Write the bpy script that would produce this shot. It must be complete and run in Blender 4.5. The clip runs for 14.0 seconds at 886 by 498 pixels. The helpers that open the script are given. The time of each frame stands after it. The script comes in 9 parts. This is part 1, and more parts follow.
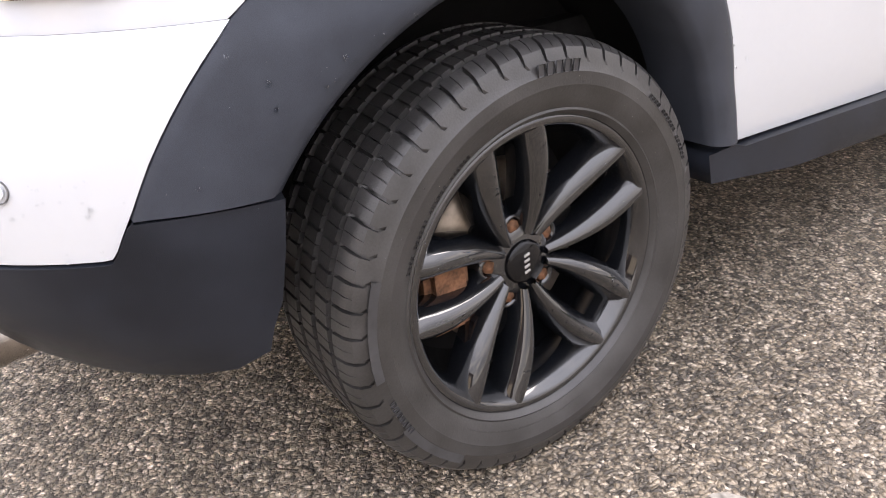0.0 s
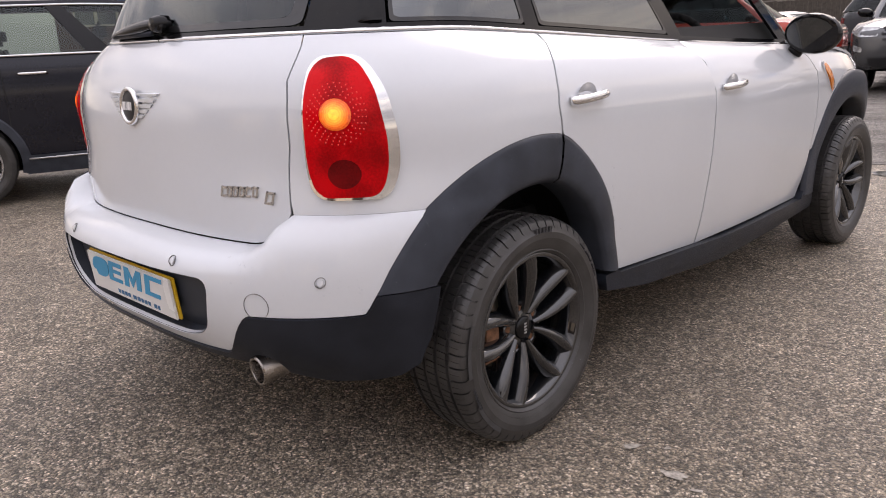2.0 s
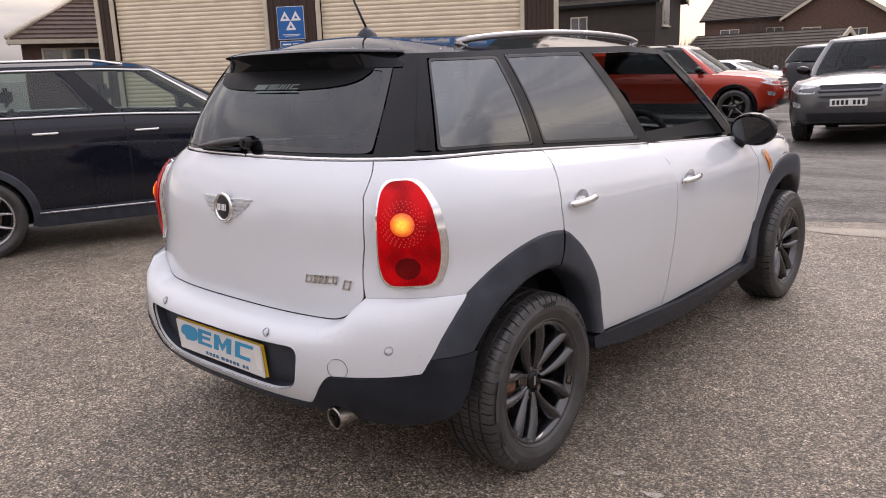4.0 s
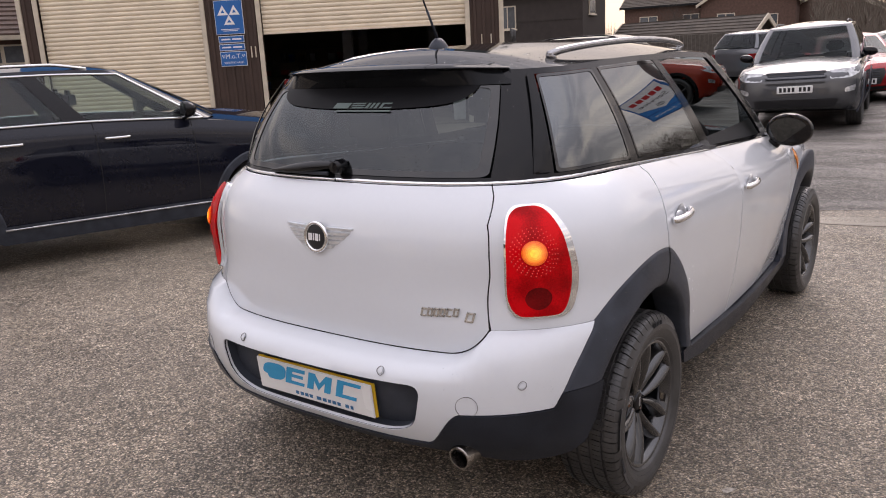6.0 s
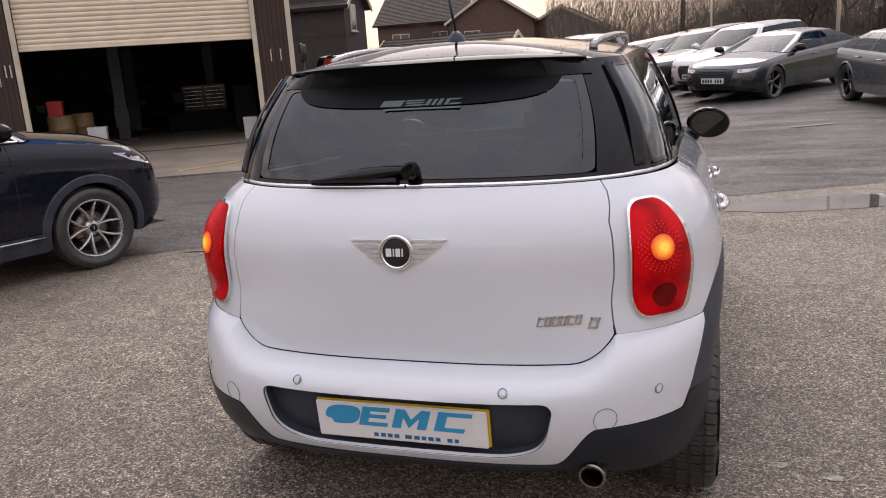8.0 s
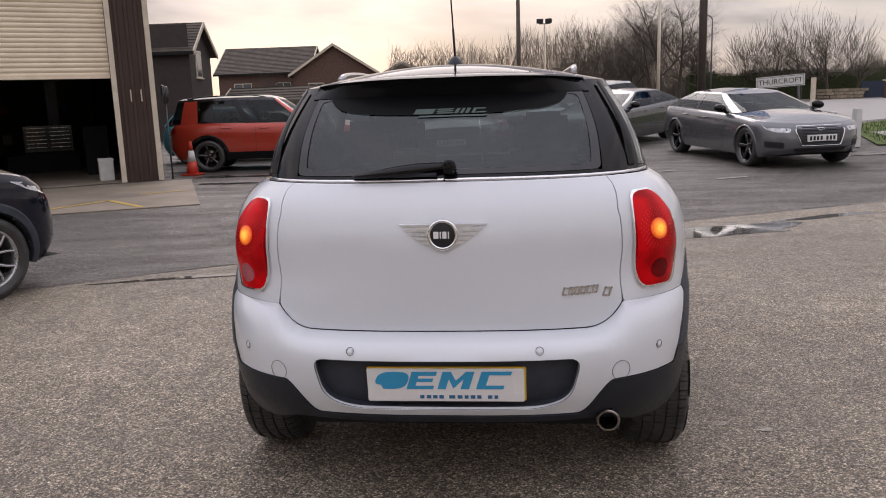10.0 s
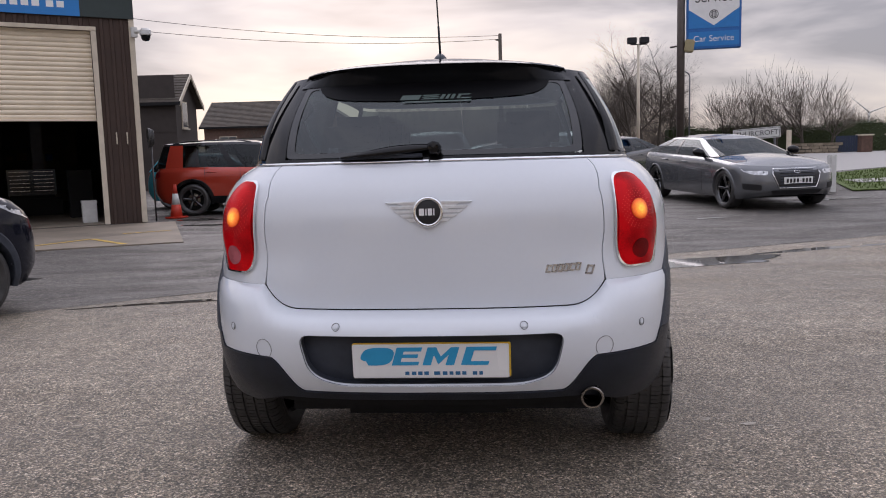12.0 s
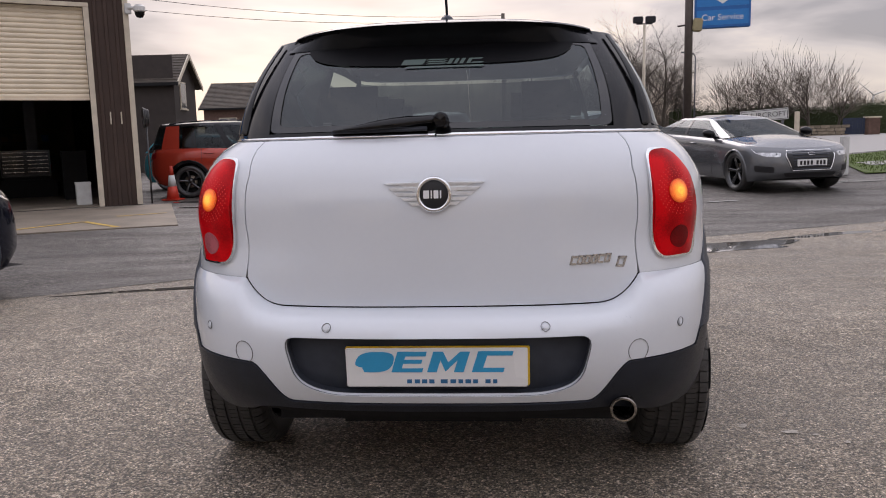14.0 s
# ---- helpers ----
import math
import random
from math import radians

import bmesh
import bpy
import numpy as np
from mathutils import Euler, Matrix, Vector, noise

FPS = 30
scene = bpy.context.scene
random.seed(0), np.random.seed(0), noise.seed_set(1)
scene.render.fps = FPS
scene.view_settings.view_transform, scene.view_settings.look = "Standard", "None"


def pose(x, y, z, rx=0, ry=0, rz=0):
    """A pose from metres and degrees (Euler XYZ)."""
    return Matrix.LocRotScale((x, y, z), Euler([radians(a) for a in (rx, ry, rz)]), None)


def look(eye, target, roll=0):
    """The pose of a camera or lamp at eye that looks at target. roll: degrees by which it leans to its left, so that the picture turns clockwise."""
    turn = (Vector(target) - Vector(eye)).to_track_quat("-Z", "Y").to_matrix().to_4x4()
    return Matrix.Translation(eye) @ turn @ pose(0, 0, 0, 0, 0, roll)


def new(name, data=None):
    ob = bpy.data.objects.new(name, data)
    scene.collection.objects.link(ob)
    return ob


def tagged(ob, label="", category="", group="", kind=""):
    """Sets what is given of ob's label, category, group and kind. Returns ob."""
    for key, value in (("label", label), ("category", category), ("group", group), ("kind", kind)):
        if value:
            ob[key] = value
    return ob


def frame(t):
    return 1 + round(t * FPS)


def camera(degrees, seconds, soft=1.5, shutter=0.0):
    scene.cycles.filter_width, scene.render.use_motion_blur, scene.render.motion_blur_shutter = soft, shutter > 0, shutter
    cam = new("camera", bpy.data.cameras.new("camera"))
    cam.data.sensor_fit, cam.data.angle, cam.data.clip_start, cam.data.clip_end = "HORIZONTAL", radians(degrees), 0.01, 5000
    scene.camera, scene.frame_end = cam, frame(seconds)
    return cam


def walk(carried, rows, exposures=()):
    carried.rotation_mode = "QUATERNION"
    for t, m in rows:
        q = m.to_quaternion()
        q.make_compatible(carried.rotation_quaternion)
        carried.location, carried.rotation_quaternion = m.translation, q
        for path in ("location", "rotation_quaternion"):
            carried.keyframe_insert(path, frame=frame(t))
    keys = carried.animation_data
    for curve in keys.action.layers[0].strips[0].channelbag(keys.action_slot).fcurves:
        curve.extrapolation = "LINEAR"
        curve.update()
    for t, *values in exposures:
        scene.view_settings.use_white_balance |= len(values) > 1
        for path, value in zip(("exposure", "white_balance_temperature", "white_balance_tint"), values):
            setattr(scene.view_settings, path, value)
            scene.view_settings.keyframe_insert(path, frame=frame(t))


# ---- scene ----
cam = camera(59.0, 14.0, soft=1.0)
PATH = [
    (0, (1.611, -0.643, 0.868), (0.113, 0.323, -0.038), -6.0),
    (0.5, (1.742, -0.887, 0.916), (0.296, 0.228, 0.1), -4.8),
    (1, (1.861, -1.128, 0.997), (0.444, 0.093, 0.29), -4.0),
    (1.5, (1.978, -1.398, 1.078), (0.589, -0.099, 0.457), -3.4),
    (2, (2.148, -1.634, 1.142), (0.787, -0.268, 0.61), -2.8),
    (2.5, (2.3, -1.852, 1.233), (0.964, -0.44, 0.763), -2.4),
    (3, (2.374, -2.037, 1.323), (1.055, -0.599, 0.883), -2.2),
    (5.5, (2.046, -2.309, 1.531), (0.843, -0.79, 1.036), -2.5),
    (6, (1.786, -2.437, 1.551), (0.646, -0.868, 1.061), -3.0),
    (6.5, (1.533, -2.512, 1.539), (0.485, -0.879, 1.052), -3.5),
    (7, (1.283, -2.54, 1.536), (0.362, -0.832, 1.052), -3.8),
    (7.5, (1.026, -2.605, 1.533), (0.259, -0.821, 1.05), -3.8),
    (8, (0.796, -2.675, 1.522), (0.191, -0.831, 1.041), -3.8),
    (10.5, (0.236, -3.274, 1.368), (0.066, -1.308, 1.039), -1.6),
    (11, (0.239, -3.288, 1.302), (0.077, -1.315, 1.015), -1.5),
    (11.5, (0.257, -3.278, 1.232), (0.097, -1.301, 0.977), -1.5),
    (12, (0.253, -3.278, 1.168), (0.096, -1.298, 0.936), -1.6),
    (12.5, (0.25, -3.267, 1.126), (0.092, -1.286, 0.903), -1.7),
    (13, (0.244, -3.228, 1.112), (0.09, -1.247, 0.885), -1.7),
    (13.5, (0.232, -3.113, 1.114), (0.076, -1.134, 0.869), -1.6),
    (14, (0.205, -2.916, 1.143), (0.044, -0.942, 0.867), -1.5),
]
walk(cam, [(t, look(eye, target, roll)) for t, eye, target, roll in PATH],
     exposures=[(0, 1.22, 6500, 19), (0.5, 0.80, 6250, 18), (1.0, 0.42, 6600, 20), (1.5, 0.20, 6680, 22), (2.5, 0.10, 6620, 22), (8, -0.10, 6560, 22), (10.5, -0.28, 6480, 21), (11.5, -0.32, 6200, 21), (12.5, -0.33, 6100, 21), (14, -0.26, 6350, 21)])

# ---------------------------------------------------------------- light
SUN_ELEV, SUN_AZ = 15.0, -10.0     # degrees; azimuth from +y towards +x
world = bpy.data.worlds.new("sky")
scene.world = world
world.use_nodes = True
wn, wl = world.node_tree.nodes, world.node_tree.links
wn.clear()


def wnode(kind, **sets):
    nd = wn.new(kind)
    for k, v in sets.items():
        nd.inputs[k].default_value = v
    return nd


def cloudy_sky():
    out, bg = wnode("ShaderNodeOutputWorld"), wnode("ShaderNodeBackground", Strength=1.0)
    sky = wnode("ShaderNodeTexSky")
    sky.sky_type, sky.sun_disc = "NISHITA", False
    sky.sun_elevation, sky.sun_rotation = radians(SUN_ELEV), radians(SUN_AZ)
    dim = wnode("ShaderNodeVectorMath")
    dim.operation = "SCALE"
    dim.inputs["Scale"].default_value = 0.012
    wl.new(sky.outputs[0], dim.inputs[0])
    co = wnode("ShaderNodeTexCoord")
    # cloud layer: flattened towards the horizon
    mp = wnode("ShaderNodeMapping", Scale=(1.6, 1.6, 6.5))
    wl.new(co.outputs["Generated"], mp.inputs[0])
    nz = wnode("ShaderNodeTexNoise", Scale=1.7, Detail=5.0, Roughness=0.5, Distortion=0.3)
    wl.new(mp.outputs[0], nz.inputs["Vector"])
    ramp = wnode("ShaderNodeValToRGB")
    e = ramp.color_ramp.elements
    e[0].position, e[0].color = 0.40, (0.42, 0.41, 0.405, 1)
    e[1].position, e[1].color = 0.61, (1.0, 0.92, 0.78, 1)
    mid = ramp.color_ramp.elements.new(0.50)
    mid.color = (0.68, 0.645, 0.605, 1)
    wl.new(nz.outputs[0], ramp.inputs[0])
    # brightness round the veiled sun
    dot = wnode("ShaderNodeVectorMath")
    dot.operation = "DOT_PRODUCT"
    az, el = radians(SUN_AZ), radians(SUN_ELEV)
    dot.inputs[1].default_value = (math.sin(az) * math.cos(el), math.cos(az) * math.cos(el), math.sin(el))
    nrm = wnode("ShaderNodeVectorMath")
    nrm.operation = "NORMALIZE"
    wl.new(co.outputs["Generated"], nrm.inputs[0])
    wl.new(nrm.outputs[0], dot.inputs[0])
    glow = wnode("ShaderNodeMapRange")
    for k, v in zip((1, 2, 3, 4), (0.86, 1.0, 0.0, 1.0)):
        glow.inputs[k].default_value = v
    wl.new(dot.outputs["Value"], glow.inputs[0])
    pw = wnode("ShaderNodeMath")
    pw.operation = "POWER"
    pw.inputs[1].default_value = 2.0
    wl.new(glow.outputs[0], pw.inputs[0])
    gcol = wnode("ShaderNodeVectorMath")
    gcol.operation = "SCALE"
    gcol.inputs[0].default_value = (1.0, 0.93, 0.84)
    gs = wnode("ShaderNodeMath")
    gs.operation = "MULTIPLY"
    gs.inputs[1].default_value = 0.12
    wl.new(pw.outputs[0], gs.inputs[0])
    wl.new(gs.outputs[0], gcol.inputs["Scale"])
    s1 = wnode("ShaderNodeVectorMath")
    s1.operation = "SCALE"
    sepz = wnode("ShaderNodeSeparateXYZ")
    wl.new(nrm.outputs[0], sepz.inputs[0])
    up = wnode("ShaderNodeMapRange")
    for k, v in zip((1, 2, 3, 4), (0.0, 0.8, CLOUD, CLOUD * 2.35)):
        up.inputs[k].default_value = v
    wl.new(sepz.outputs[2], up.inputs[0])
    wl.new(up.outputs[0], s1.inputs["Scale"])
    even = wnode("ShaderNodeMix")
    even.data_type = "RGBA"
    even.inputs[7].default_value = (0.685, 0.715, 0.765, 1)
    hi = wnode("ShaderNodeMapRange")
    for k, v in zip((1, 2, 3, 4), (0.22, 0.60, 0.0, 0.85)):
        hi.inputs[k].default_value = v
    wl.new(sepz.outputs[2], hi.inputs[0])
    wl.new(hi.outputs[0], even.inputs[0])
    wl.new(ramp.outputs[0], even.inputs[6])
    wl.new(even.outputs[2], s1.inputs[0])
    a1, a2 = wnode("ShaderNodeVectorMath"), wnode("ShaderNodeVectorMath")
    wl.new(s1.outputs[0], a1.inputs[0])
    wl.new(gcol.outputs[0], a1.inputs[1])
    wl.new(a1.outputs[0], a2.inputs[0])
    wl.new(dim.outputs[0], a2.inputs[1])
    wl.new(a2.outputs[0], bg.inputs[0])
    wl.new(bg.outputs[0], out.inputs[0])


CLOUD = 0.82
cloudy_sky()
sun = new("sun", bpy.data.lights.new("sun", "SUN"))
sun.data.energy, sun.data.angle, sun.data.color = 1.25, radians(36), (1.0, 0.93, 0.84)
sun.matrix_world = look((0, 0, 0), (-math.sin(radians(SUN_AZ)), -math.cos(radians(SUN_AZ)), -math.tan(radians(SUN_ELEV + 27))))
scene.view_settings.exposure = 0.0

# ---------------------------------------------------------------- materials
def mat(name, base, rough=0.5, metal=0.0, vary=0.12, scale=8.0, bump=0.0, bump_scale=60.0, coat=0.0, dark=None, detail=6.0,
        spread=(0.35, 0.65), rough_vary=0.1, alpha=1.0, emit=0.0, transmission=0.0, per_object=0.0, ior=1.45):
    """A surface with colour varied at two scales, relief and uneven gloss."""
    m = bpy.data.materials.new(name)
    m.use_nodes = True
    n, l = m.node_tree.nodes, m.node_tree.links
    b = n["Principled BSDF"]
    co = n.new("ShaderNodeTexCoord")
    n1, n2 = n.new("ShaderNodeTexNoise"), n.new("ShaderNodeTexNoise")
    n1.inputs["Scale"].default_value, n1.inputs["Detail"].default_value = scale, detail
    n2.inputs["Scale"].default_value, n2.inputs["Detail"].default_value = bump_scale, 4.0
    l.new(co.outputs["Object"], n1.inputs["Vector"])
    l.new(co.outputs["Object"], n2.inputs["Vector"])
    add = n.new("ShaderNodeMath")
    add.operation = "MULTIPLY_ADD"
    add.inputs[1].default_value = 0.3
    l.new(n2.outputs[0], add.inputs[0])
    sub = n.new("ShaderNodeMath")
    sub.operation = "MULTIPLY_ADD"
    sub.inputs[1].default_value, sub.inputs[2].default_value = 0.7, 0.0
    l.new(n1.outputs[0], sub.inputs[0])
    l.new(sub.outputs[0], add.inputs[2])
    ramp = n.new("ShaderNodeValToRGB")
    e = ramp.color_ramp.elements
    lo = dark or tuple(c * (1 - vary) for c in base)
    hi = tuple(min(1, c * (1 + vary)) for c in base) if dark is None else base
    e[0].position, e[0].color = spread[0], (*lo, 1)
    e[1].position, e[1].color = spread[1], (*hi, 1)
    l.new(add.outputs[0], ramp.inputs[0])
    colour = ramp.outputs[0]
    if per_object:
        info, mixn = n.new("ShaderNodeObjectInfo"), n.new("ShaderNodeVectorMath")
        mixn.operation = "SCALE"
        mr = n.new("ShaderNodeMapRange")
        mr.inputs[3].default_value, mr.inputs[4].default_value = 1 - per_object, 1 + per_object
        l.new(info.outputs["Random"], mr.inputs[0])
        l.new(colour, mixn.inputs[0])
        l.new(mr.outputs[0], mixn.inputs["Scale"])
        colour = mixn.outputs[0]
    l.new(colour, b.inputs["Base Color"])
    rr = n.new("ShaderNodeMapRange")
    rr.inputs[3].default_value, rr.inputs[4].default_value = max(0, rough - rough_vary), min(1, rough + rough_vary)
    l.new(n1.outputs[0], rr.inputs[0])
    l.new(rr.outputs[0], b.inputs["Roughness"])
    b.inputs["Metallic"].default_value = metal
    b.inputs["IOR"].default_value = ior
    if coat:
        b.inputs["Coat Weight"].default_value, b.inputs["Coat Roughness"].default_value = coat, 0.03
    if bump:
        bp = n.new("ShaderNodeBump")
        bp.inputs["Strength"].default_value, bp.inputs["Distance"].default_value = 1.0, bump
        l.new(n2.outputs[0], bp.inputs["Height"])
        l.new(bp.outputs[0], b.inputs["Normal"])
    if transmission:
        b.inputs["Transmission Weight"].default_value = transmission
    if emit:
        b.inputs["Emission Color"].default_value, b.inputs["Emission Strength"].default_value = (*base, 1), emit
    return m


def glass(name, tint, rough=0.0, reflect=1.0, ior=2.2):
    """Thin tinted pane: see-through tint below, mirror gloss above."""
    m = bpy.data.materials.new(name)
    m.use_nodes = True
    n, l = m.node_tree.nodes, m.node_tree.links
    n.remove(n["Principled BSDF"])
    tr, gl, mx, fr = n.new("ShaderNodeBsdfTransparent"), n.new("ShaderNodeBsdfGlossy"), n.new("ShaderNodeMixShader"), n.new("ShaderNodeLayerWeight")
    tr.inputs[0].default_value = (*tint, 1)
    gl.inputs["Roughness"].default_value = rough
    gl.inputs[0].default_value = (reflect * 0.93, reflect * 0.98, reflect, 1)
    # thin pane, alike from both sides: gloss rises from its square-on value to a mirror at grazing angles
    base = ((ior - 1) / (ior + 1)) ** 2
    fr.inputs[0].default_value = 0.5
    pw, ad = n.new("ShaderNodeMath"), n.new("ShaderNodeMath")
    pw.operation, ad.operation = "POWER", "MULTIPLY_ADD"
    pw.inputs[1].default_value = 4.5
    ad.inputs[1].default_value, ad.inputs[2].default_value = 1 - base, base
    l.new(fr.outputs["Facing"], pw.inputs[0])
    l.new(pw.outputs[0], ad.inputs[0])
    l.new(ad.outputs[0], mx.inputs[0])
    l.new(tr.outputs[0], mx.inputs[1])
    l.new(gl.outputs[0], mx.inputs[2])
    l.new(mx.outputs[0], n["Material Output"].inputs[0])
    return m


def lens_red(name, tint):
    """Ribbed coloured lamp lens with a glossy face."""
    m = mat(name, tint, rough=0.10, scale=13, detail=0.5, dark=tuple(c * 0.42 for c in tint), spread=(0.36, 0.60), bump=0.0003, bump_scale=190, coat=0.12, rough_vary=0.03, ior=1.17)
    return m


WHITE = mat("white_paint", (0.685, 0.715, 0.755), rough=0.22, vary=0.015, scale=3, coat=1.0, rough_vary=0.03)
TRIM = mat("grey_plastic", (0.044, 0.050, 0.064), rough=0.38, vary=0.28, scale=9, bump=0.0003, bump_scale=900, ior=1.30, rough_vary=0.14)
# Blacker than TRIM; shade under the bumper's curve is put into the colour too.
LOWTRIM = mat("shaded_black_plastic", (0.019, 0.022, 0.030), rough=0.36, vary=0.3, scale=9, bump=0.0003, bump_scale=900, ior=1.30, rough_vary=0.12)
BLACKTRIM = mat("gloss_black", (0.005, 0.005, 0.006), rough=0.10, vary=0.1, ior=1.38, rough_vary=0.04)
VOID = mat("dark_lining", (0.012, 0.012, 0.013), rough=0.9, vary=0.3, scale=20)
ROOF = mat("black_roof_paint", (0.010, 0.011, 0.013), rough=0.06, vary=0.15, scale=5, coat=0.0, ior=1.24, rough_vary=0.03)
CHROME = mat("chrome", (0.80, 0.80, 0.80), rough=0.08, metal=1.0, vary=0.04, scale=20, rough_vary=0.04)
STEEL = mat("brushed_steel", (0.30, 0.275, 0.25), rough=0.25, metal=1.0, vary=0.2, scale=40)
PRIV = glass("privacy_glass", (0.11, 0.13, 0.135), ior=2.5)
REARGLASS = glass("rear_window_glass", (0.19, 0.24, 0.24), ior=1.72)
BAND = mat("black_print_and_shade", (0.004, 0.004, 0.005), rough=0.45, vary=0.1, ior=1.22)
CLEAR = glass("clear_glass", (0.26, 0.29, 0.29), reflect=0.42, ior=1.5)
RUBBER = mat("tyre_rubber", (0.038, 0.037, 0.037), rough=0.38, vary=0.4, scale=16, bump=0.0003, bump_scale=350, rough_vary=0.16, ior=1.6)
RIM = mat("black_rim_paint", (0.007, 0.008, 0.010), rough=0.09, vary=0.25, scale=14, coat=1.0, rough_vary=0.05, ior=1.6)
RED = lens_red("red_lens", (0.72, 0.003, 0.006))
BRIGHTRED = mat("red_facet", (0.95, 0.05, 0.04), rough=0.15, vary=0.2, scale=40, coat=0.3)
DARKRED = lens_red("dark_red_lens", (0.20, 0.004, 0.005))
AMBER = mat("amber_lens", (0.95, 0.26, 0.02), rough=0.1, vary=0.25, scale=25, coat=1.0, bump=0.0002, bump_scale=250)
AMBERS = [mat("amber_lamp_glow", (1.0, 0.13 + 0.055 * k, 0.010 + 0.006 * k), rough=0.15, vary=0.3, scale=110, coat=0.4, emit=0.14 + 0.18 * k) for k in range(6)]
RUST = mat("rusty_steel", (0.20, 0.10, 0.055), rough=0.75, metal=0.3, vary=0.5, scale=50, bump=0.001, bump_scale=200)
DISC = mat("brake_disc_steel", (0.30, 0.25, 0.20), rough=0.4, metal=0.8, vary=0.35, scale=25)
SEAT = mat("seat_fabric", (0.025, 0.026, 0.028), rough=0.9, vary=0.3, scale=40, bump=0.001, bump_scale=300)
PLATEW = mat("white_plate_plastic", (0.78, 0.78, 0.77), rough=0.25, vary=0.03, scale=6)
PLATEY = mat("yellow_plate_plastic", (0.75, 0.50, 0.03), rough=0.3, vary=0.05)
LOGO = mat("light_blue_print", (0.03, 0.32, 0.58), rough=0.4, vary=0.05)
FRIT = mat("black_glass_print", (0.006, 0.0065, 0.007), rough=0.02, vary=0.1, ior=1.68, rough_vary=0.01)
INK = mat("black_print", (0.015, 0.015, 0.017), rough=0.4, vary=0.1)
WHITEINK = mat("white_print", (0.8, 0.8, 0.8), rough=0.4, vary=0.04)
WHITEPAINT = mat("dulled_white_print", (0.45, 0.44, 0.42), rough=0.5, vary=0.1)


def asphalt(name, stone, cell, wet, gap=0.42, streak=1.0, relief=0.006):
    """Rolled tarmac: stone chips of mixed tone bedded in bitumen, fine grit between, stains, and patchy damp gloss."""
    m = bpy.data.materials.new(name)
    m.use_nodes = True
    n, l = m.node_tree.nodes, m.node_tree.links
    b = n["Principled BSDF"]
    co = n.new("ShaderNodeTexCoord")

    def noise(scale, detail, src=None, rough=0.5):
        q = n.new("ShaderNodeTexNoise")
        q.inputs["Scale"].default_value, q.inputs["Detail"].default_value, q.inputs["Roughness"].default_value = scale, detail, rough
        l.new(src or co.outputs["Object"], q.inputs["Vector"])
        return q.outputs[0]

    def remap(src, a, b_, c, d):
        q = n.new("ShaderNodeMapRange")
        for k, val in zip((1, 2, 3, 4), (a, b_, c, d)):
            q.inputs[k].default_value = val
        l.new(src, q.inputs[0])
        return q.outputs[0]

    def times(*srcs):
        out = srcs[0]
        for s_ in srcs[1:]:
            q = n.new("ShaderNodeMath")
            q.operation = "MULTIPLY"
            l.new(out, q.inputs[0])
            l.new(s_, q.inputs[1])
            out = q.outputs[0]
        return out
    # chips, jostled out of the even grid
    warp = n.new("ShaderNodeVectorMath")
    warp.operation = "MULTIPLY_ADD"
    wob = n.new("ShaderNodeTexNoise")
    wob.inputs["Scale"].default_value, wob.inputs["Detail"].default_value = 55.0, 2.0
    l.new(co.outputs["Object"], wob.inputs["Vector"])
    l.new(wob.outputs["Color"], warp.inputs[0])
    warp.inputs[1].default_value = (0.016, 0.016, 0.016)
    l.new(co.outputs["Object"], warp.inputs[2])
    tones, heights = [], []
    for scale in (cell, cell * 2.3):
        v = n.new("ShaderNodeTexVoronoi")
        v.inputs["Scale"].default_value = scale
        l.new(warp.outputs[0], v.inputs["Vector"])
        sep = n.new("ShaderNodeSeparateColor")
        l.new(v.outputs["Color"], sep.inputs[0])
        tones.append(sep.outputs[0])
        heights.append(remap(v.outputs["Distance"], 0.15, 0.75, 1.0, gap))
    ramp = n.new("ShaderNodeValToRGB")
    e = ramp.color_ramp.elements
    shade = lambda k, w=0.0: (*[min(1, c * k * (1 - w) + w * k * sum(stone) / 3) for c in stone], 1)
    e[0].position, e[0].color = 0.0, shade(0.26, 0.3)
    e[1].position, e[1].color = 1.0, shade(2.2, 0.35)
    for p, k, w in ((0.30, 0.48, 0.25), (0.58, 0.88, 0.0), (0.84, 1.40, 0.1)):
        ramp.color_ramp.elements.new(p).color = shade(k, w)
    l.new(tones[0], ramp.inputs[0])
    grit = remap(tones[1], 0.0, 1.0, 0.72, 1.28)
    stains = remap(noise(0.38, 6, rough=0.6), 0.36, 0.64, 0.80, 1.16)
    blots = remap(noise(5.0, 6, rough=0.65), 0.34, 0.66, 0.80, 1.20)
    speck = remap(noise(26.0, 3), 0.34, 0.66, 0.80, 1.20)
    scale_ = times(heights[0], grit, stains, blots, speck)
    sc = n.new("ShaderNodeVectorMath")
    sc.operation = "SCALE"
    l.new(ramp.outputs[0], sc.inputs[0])
    l.new(scale_, sc.inputs["Scale"])
    l.new(sc.outputs[0], b.inputs["Base Color"])
    # damp: long soft streaks across the yard, glossier where water lies
    mp = n.new("ShaderNodeMapping")
    mp.inputs["Scale"].default_value = (0.45, 1.3, 1.0)
    l.new(co.outputs["Object"], mp.inputs[0])
    damp = noise(0.55 * streak, 5, mp.outputs[0], 0.6)
    l.new(remap(damp, 0.40, 0.62, wet, min(0.95, wet + 0.30)), b.inputs["Roughness"])
    b.inputs["IOR"].default_value = 1.5
    bp = n.new("ShaderNodeBump")
    bp.inputs["Distance"].default_value, bp.inputs["Strength"].default_value = relief, 1.0
    mixh = n.new("ShaderNodeMath")
    mixh.operation = "MULTIPLY_ADD"
    mixh.inputs[1].default_value = 0.35
    l.new(heights[1], mixh.inputs[0])
    l.new(heights[0], mixh.inputs[2])
